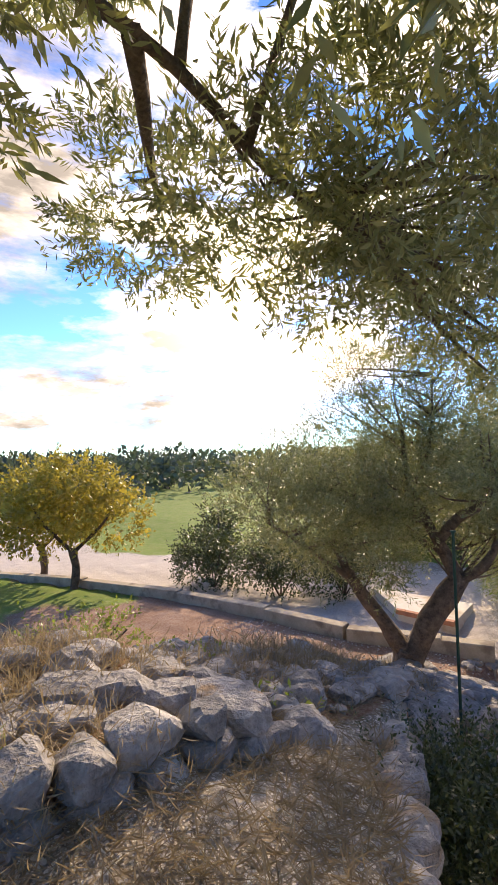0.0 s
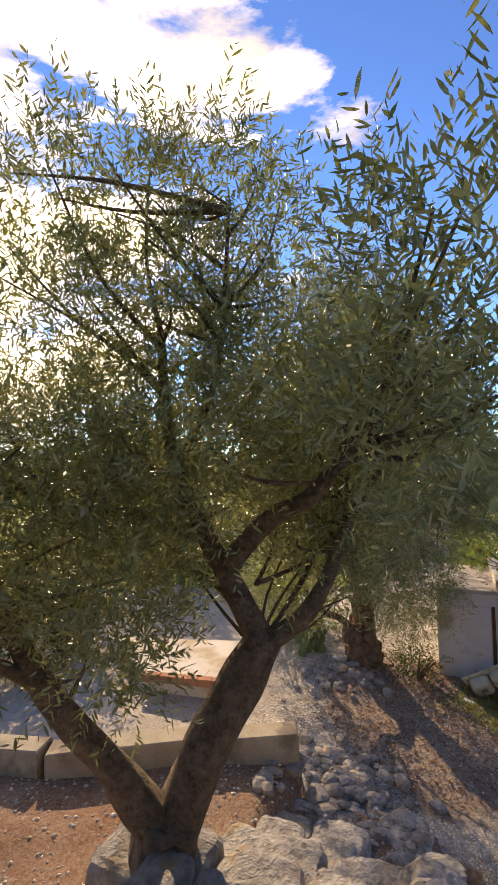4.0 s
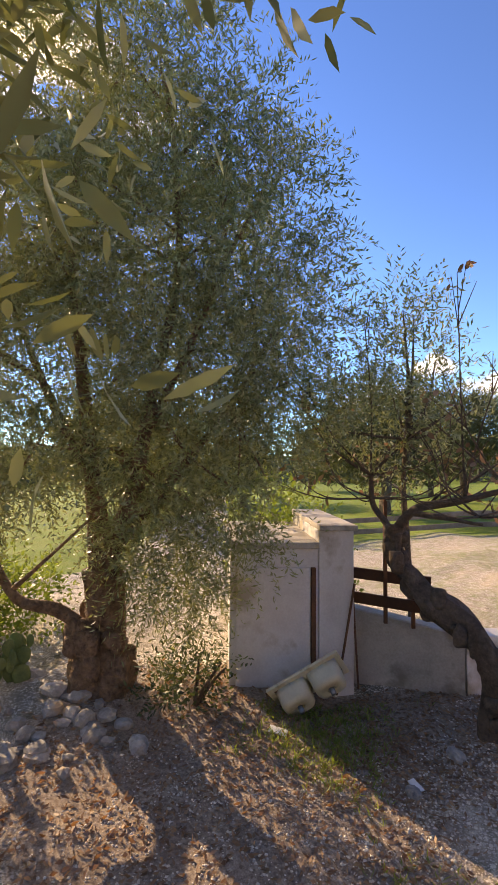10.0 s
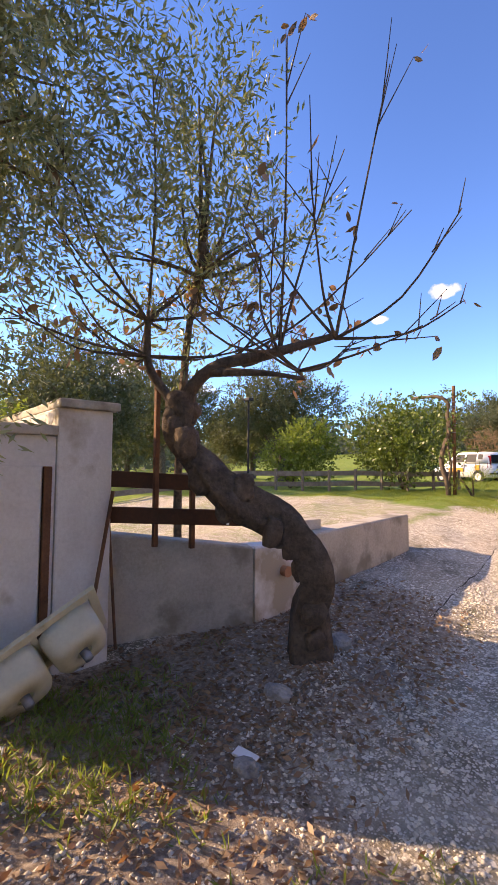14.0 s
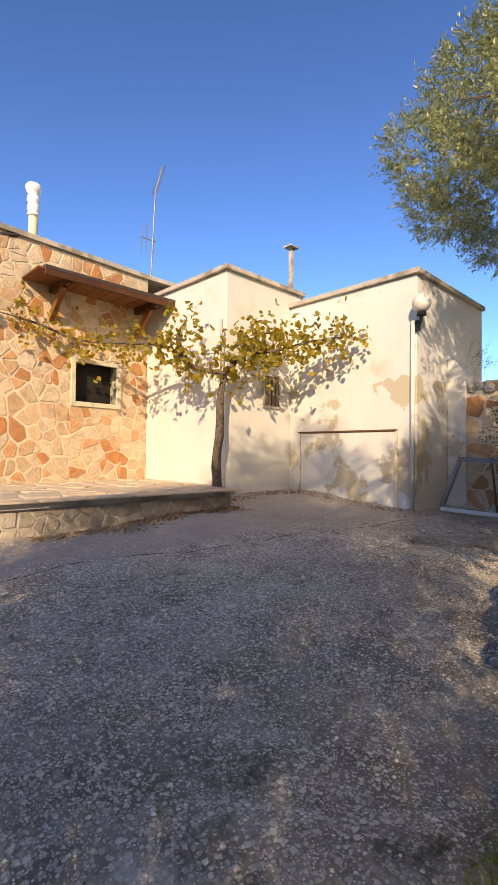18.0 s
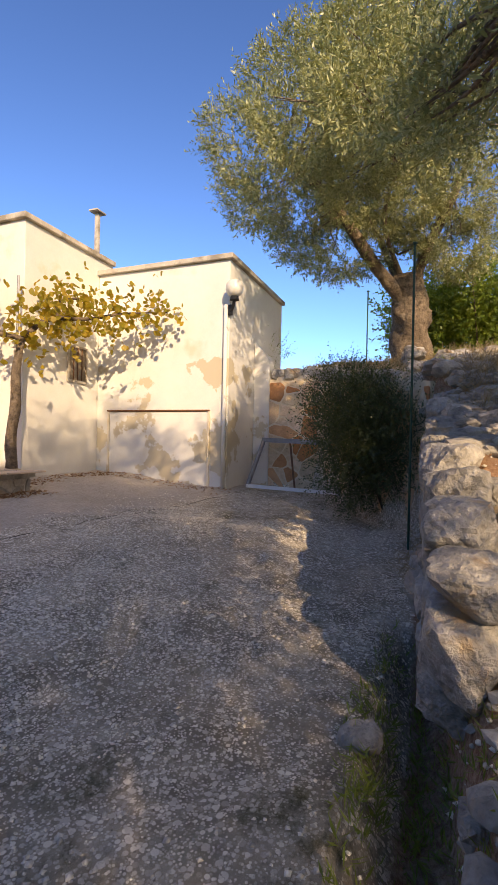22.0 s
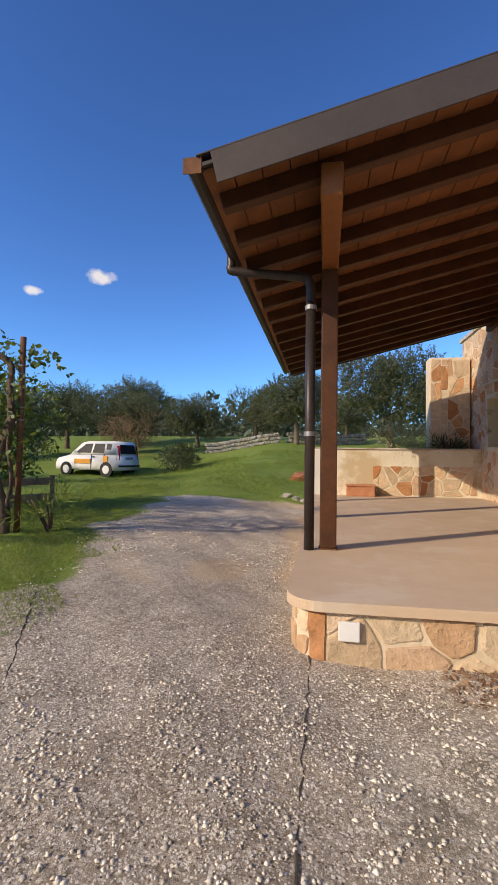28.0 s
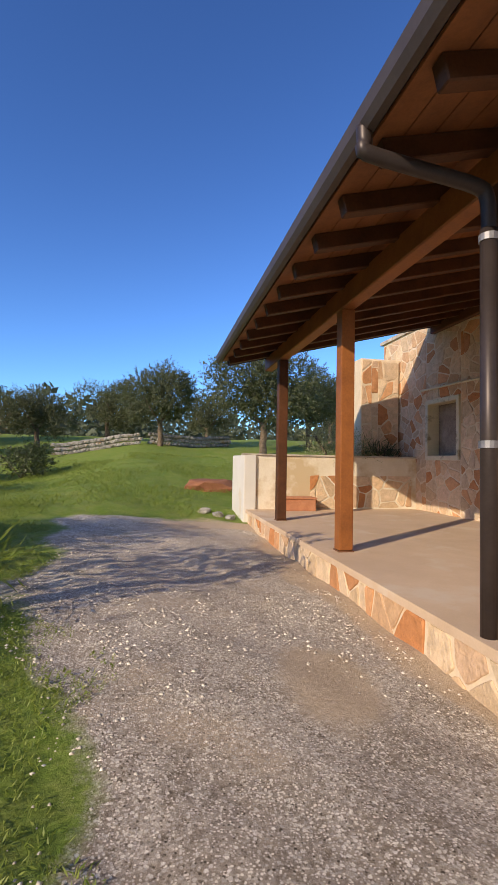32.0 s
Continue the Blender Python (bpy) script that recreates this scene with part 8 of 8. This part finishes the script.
p = scatter(60000, -2.4, 2.6, -9.6, -1.0, lambda x, y: ~in_platform(x, y) & (x > drive_edge(y) - 0.3) & (np.sin(x * 2.1 + 1) + np.sin(y * 1.7) + 1.3 * g.random(len(x)) > 0.1))
pebbles("gravel", p, 0.006, 0.026, "pebble", "small pale gravel loose on the worn yard")
p = scatter(60000, -3, 6, -10.5, 3.5, lambda x, y: ~in_platform(x, y) & (x > drive_edge(y) - 0.3) & ((y > -8.5) | (x < 1.9)) & (np.sin(x * 2.1 + 1) + np.sin(y * 1.7) + 1.3 * g.random(len(x)) > 0.35))
pebbles("gravel", p, 0.006, 0.032, "pebble", "small pale gravel loose on the worn yard")
p = scatter(30000, -0.6, 6.5, -8.6, -4.3, lambda x, y: ~in_platform(x, y) & (y < -4.6 - 0.1 * x) & (np.sin(x * 2.9 + 1.2 * y) + np.sin(y * 2.3 - 0.8 * x) + 1.6 * g.random(len(x)) > 0.5))
pebbles("gravel", p, 0.010, 0.032, "pebble", "coarse pale gravel loose in the shaded yard")
p = scatter(9000, 1.8, 8.8, -14, -8.7, lambda x, y: x > np.interp(y, [-14, -11.6, -10.1, -8], [3.2, 2.4, 1.8, 1.8]))
pebbles("gravel_soil", p, 0.01, 0.05, "pebble", "small stones scattered on the soil")

# joints of the yard's concrete, open and filled with dirt
joints = thing("concrete_joints", (-1.0, -2.0, 0.1), "dark open joints between the yard's concrete bays", "joints", kind="structure")
r = random.Random(3)
for a, b in (((-2.1, -1.2), (-0.95, -3.45)), ((-0.11, -1.45), (-0.1, -3.3)), ((-0.95, -3.45), (-0.5, -5.9)), ((-0.1, -3.3), (0.25, -5.8)), ((0.9, -5.02), (3.0, -5.08)), ((3.0, -5.08), (7.0, -6.05))):
    n = int(math.dist(a, b) / 0.07)
    pts = []
    for k in range(n + 1):
        t = k / n
        x, y = a[0] + (b[0] - a[0]) * t + r.uniform(-0.012, 0.012), a[1] + (b[1] - a[1]) * t + r.uniform(-0.012, 0.012)
        pts.append((x, y, ground_z(x, y) - 0.001))
    part("joint", tube(pts, [r.uniform(0.002, 0.007) for _ in pts], 5), M["joint_dirt"], joints)

# far woods on the horizon
n = 2600
a = g.uniform(0, 2 * math.pi, n)
rad = 48 + 75 * g.random(n) ** 0.8
keepw = ~((np.cos(a - math.atan2(8, 3)) > 0.93) & (rad < 60))
a, rad = a[keepw], rad[keepw]
ctr = np.column_stack([rad * np.cos(a), rad * np.sin(a)])
cz = land(ctr[:, 0], ctr[:, 1])
o = np.repeat(np.column_stack([ctr, cz]), 26, 0)
k = len(o)
hgt = np.repeat(g.uniform(2.2, 4.6, len(ctr)), 26)
u = g.normal(size=(k, 3))
u /= np.linalg.norm(u, axis=1, keepdims=True)
o = o + u * np.column_stack([hgt * 0.55, hgt * 0.55, hgt * 0.42]) + np.column_stack([0 * hgt, 0 * hgt, hgt * 0.55])
fwd = leaf_cloud("far_woods", o, u + (0, 0, 0.3), M["far_leaf_hazed"], None, 2, 0.5, 0.95, 0.5, 33)
tagged(fwd, "distant olive groves and scrub along the horizon", "woods", kind="stuff")

# ---------------------------------------------------------------- stones of the walls and floors
for nm, rects, fm, size, owner, seed in STONE_JOBS:
    lay_stones("stone", rects, fm, size * 0.82, owner, M[nm], seed, depth=0.010, gap=0.012, jitter=0.8, wild=True)
lay_stones("paving_stone", [(0, 0, 3.9, 2.2)], plane_frame((1.62, -3.66, DECK - 0.014), (1, -0.03, 0), (0, 1, 0)), 0.36, terrace, M["paving"], 24, depth=0.020, gap=0.02, jitter=0.55)
for k in range(7):
    x0 = 1.66 + k * 0.53
    y0 = -3.995 - 0.0346 * (x0 - 1.62)
    kb = box(x0, 0, 0, x0 + 0.515, 0.25, 0.022, 0.006)
    bmesh.ops.transform(kb, matrix=plane_frame((0, y0, DECK - 0.014), (1, -0.0346, 0), (0, 1, 0)), verts=kb.verts)
    part("kerb_slab", kb, M["paving"], terrace)
for k in range(4):
    part("kerb_slab", box(1.305, -3.6 + k * 0.6, DECK - 0.014, 1.58, -3.6 + k * 0.6 + 0.585, DECK + 0.008, 0.006), M["paving"], terrace)
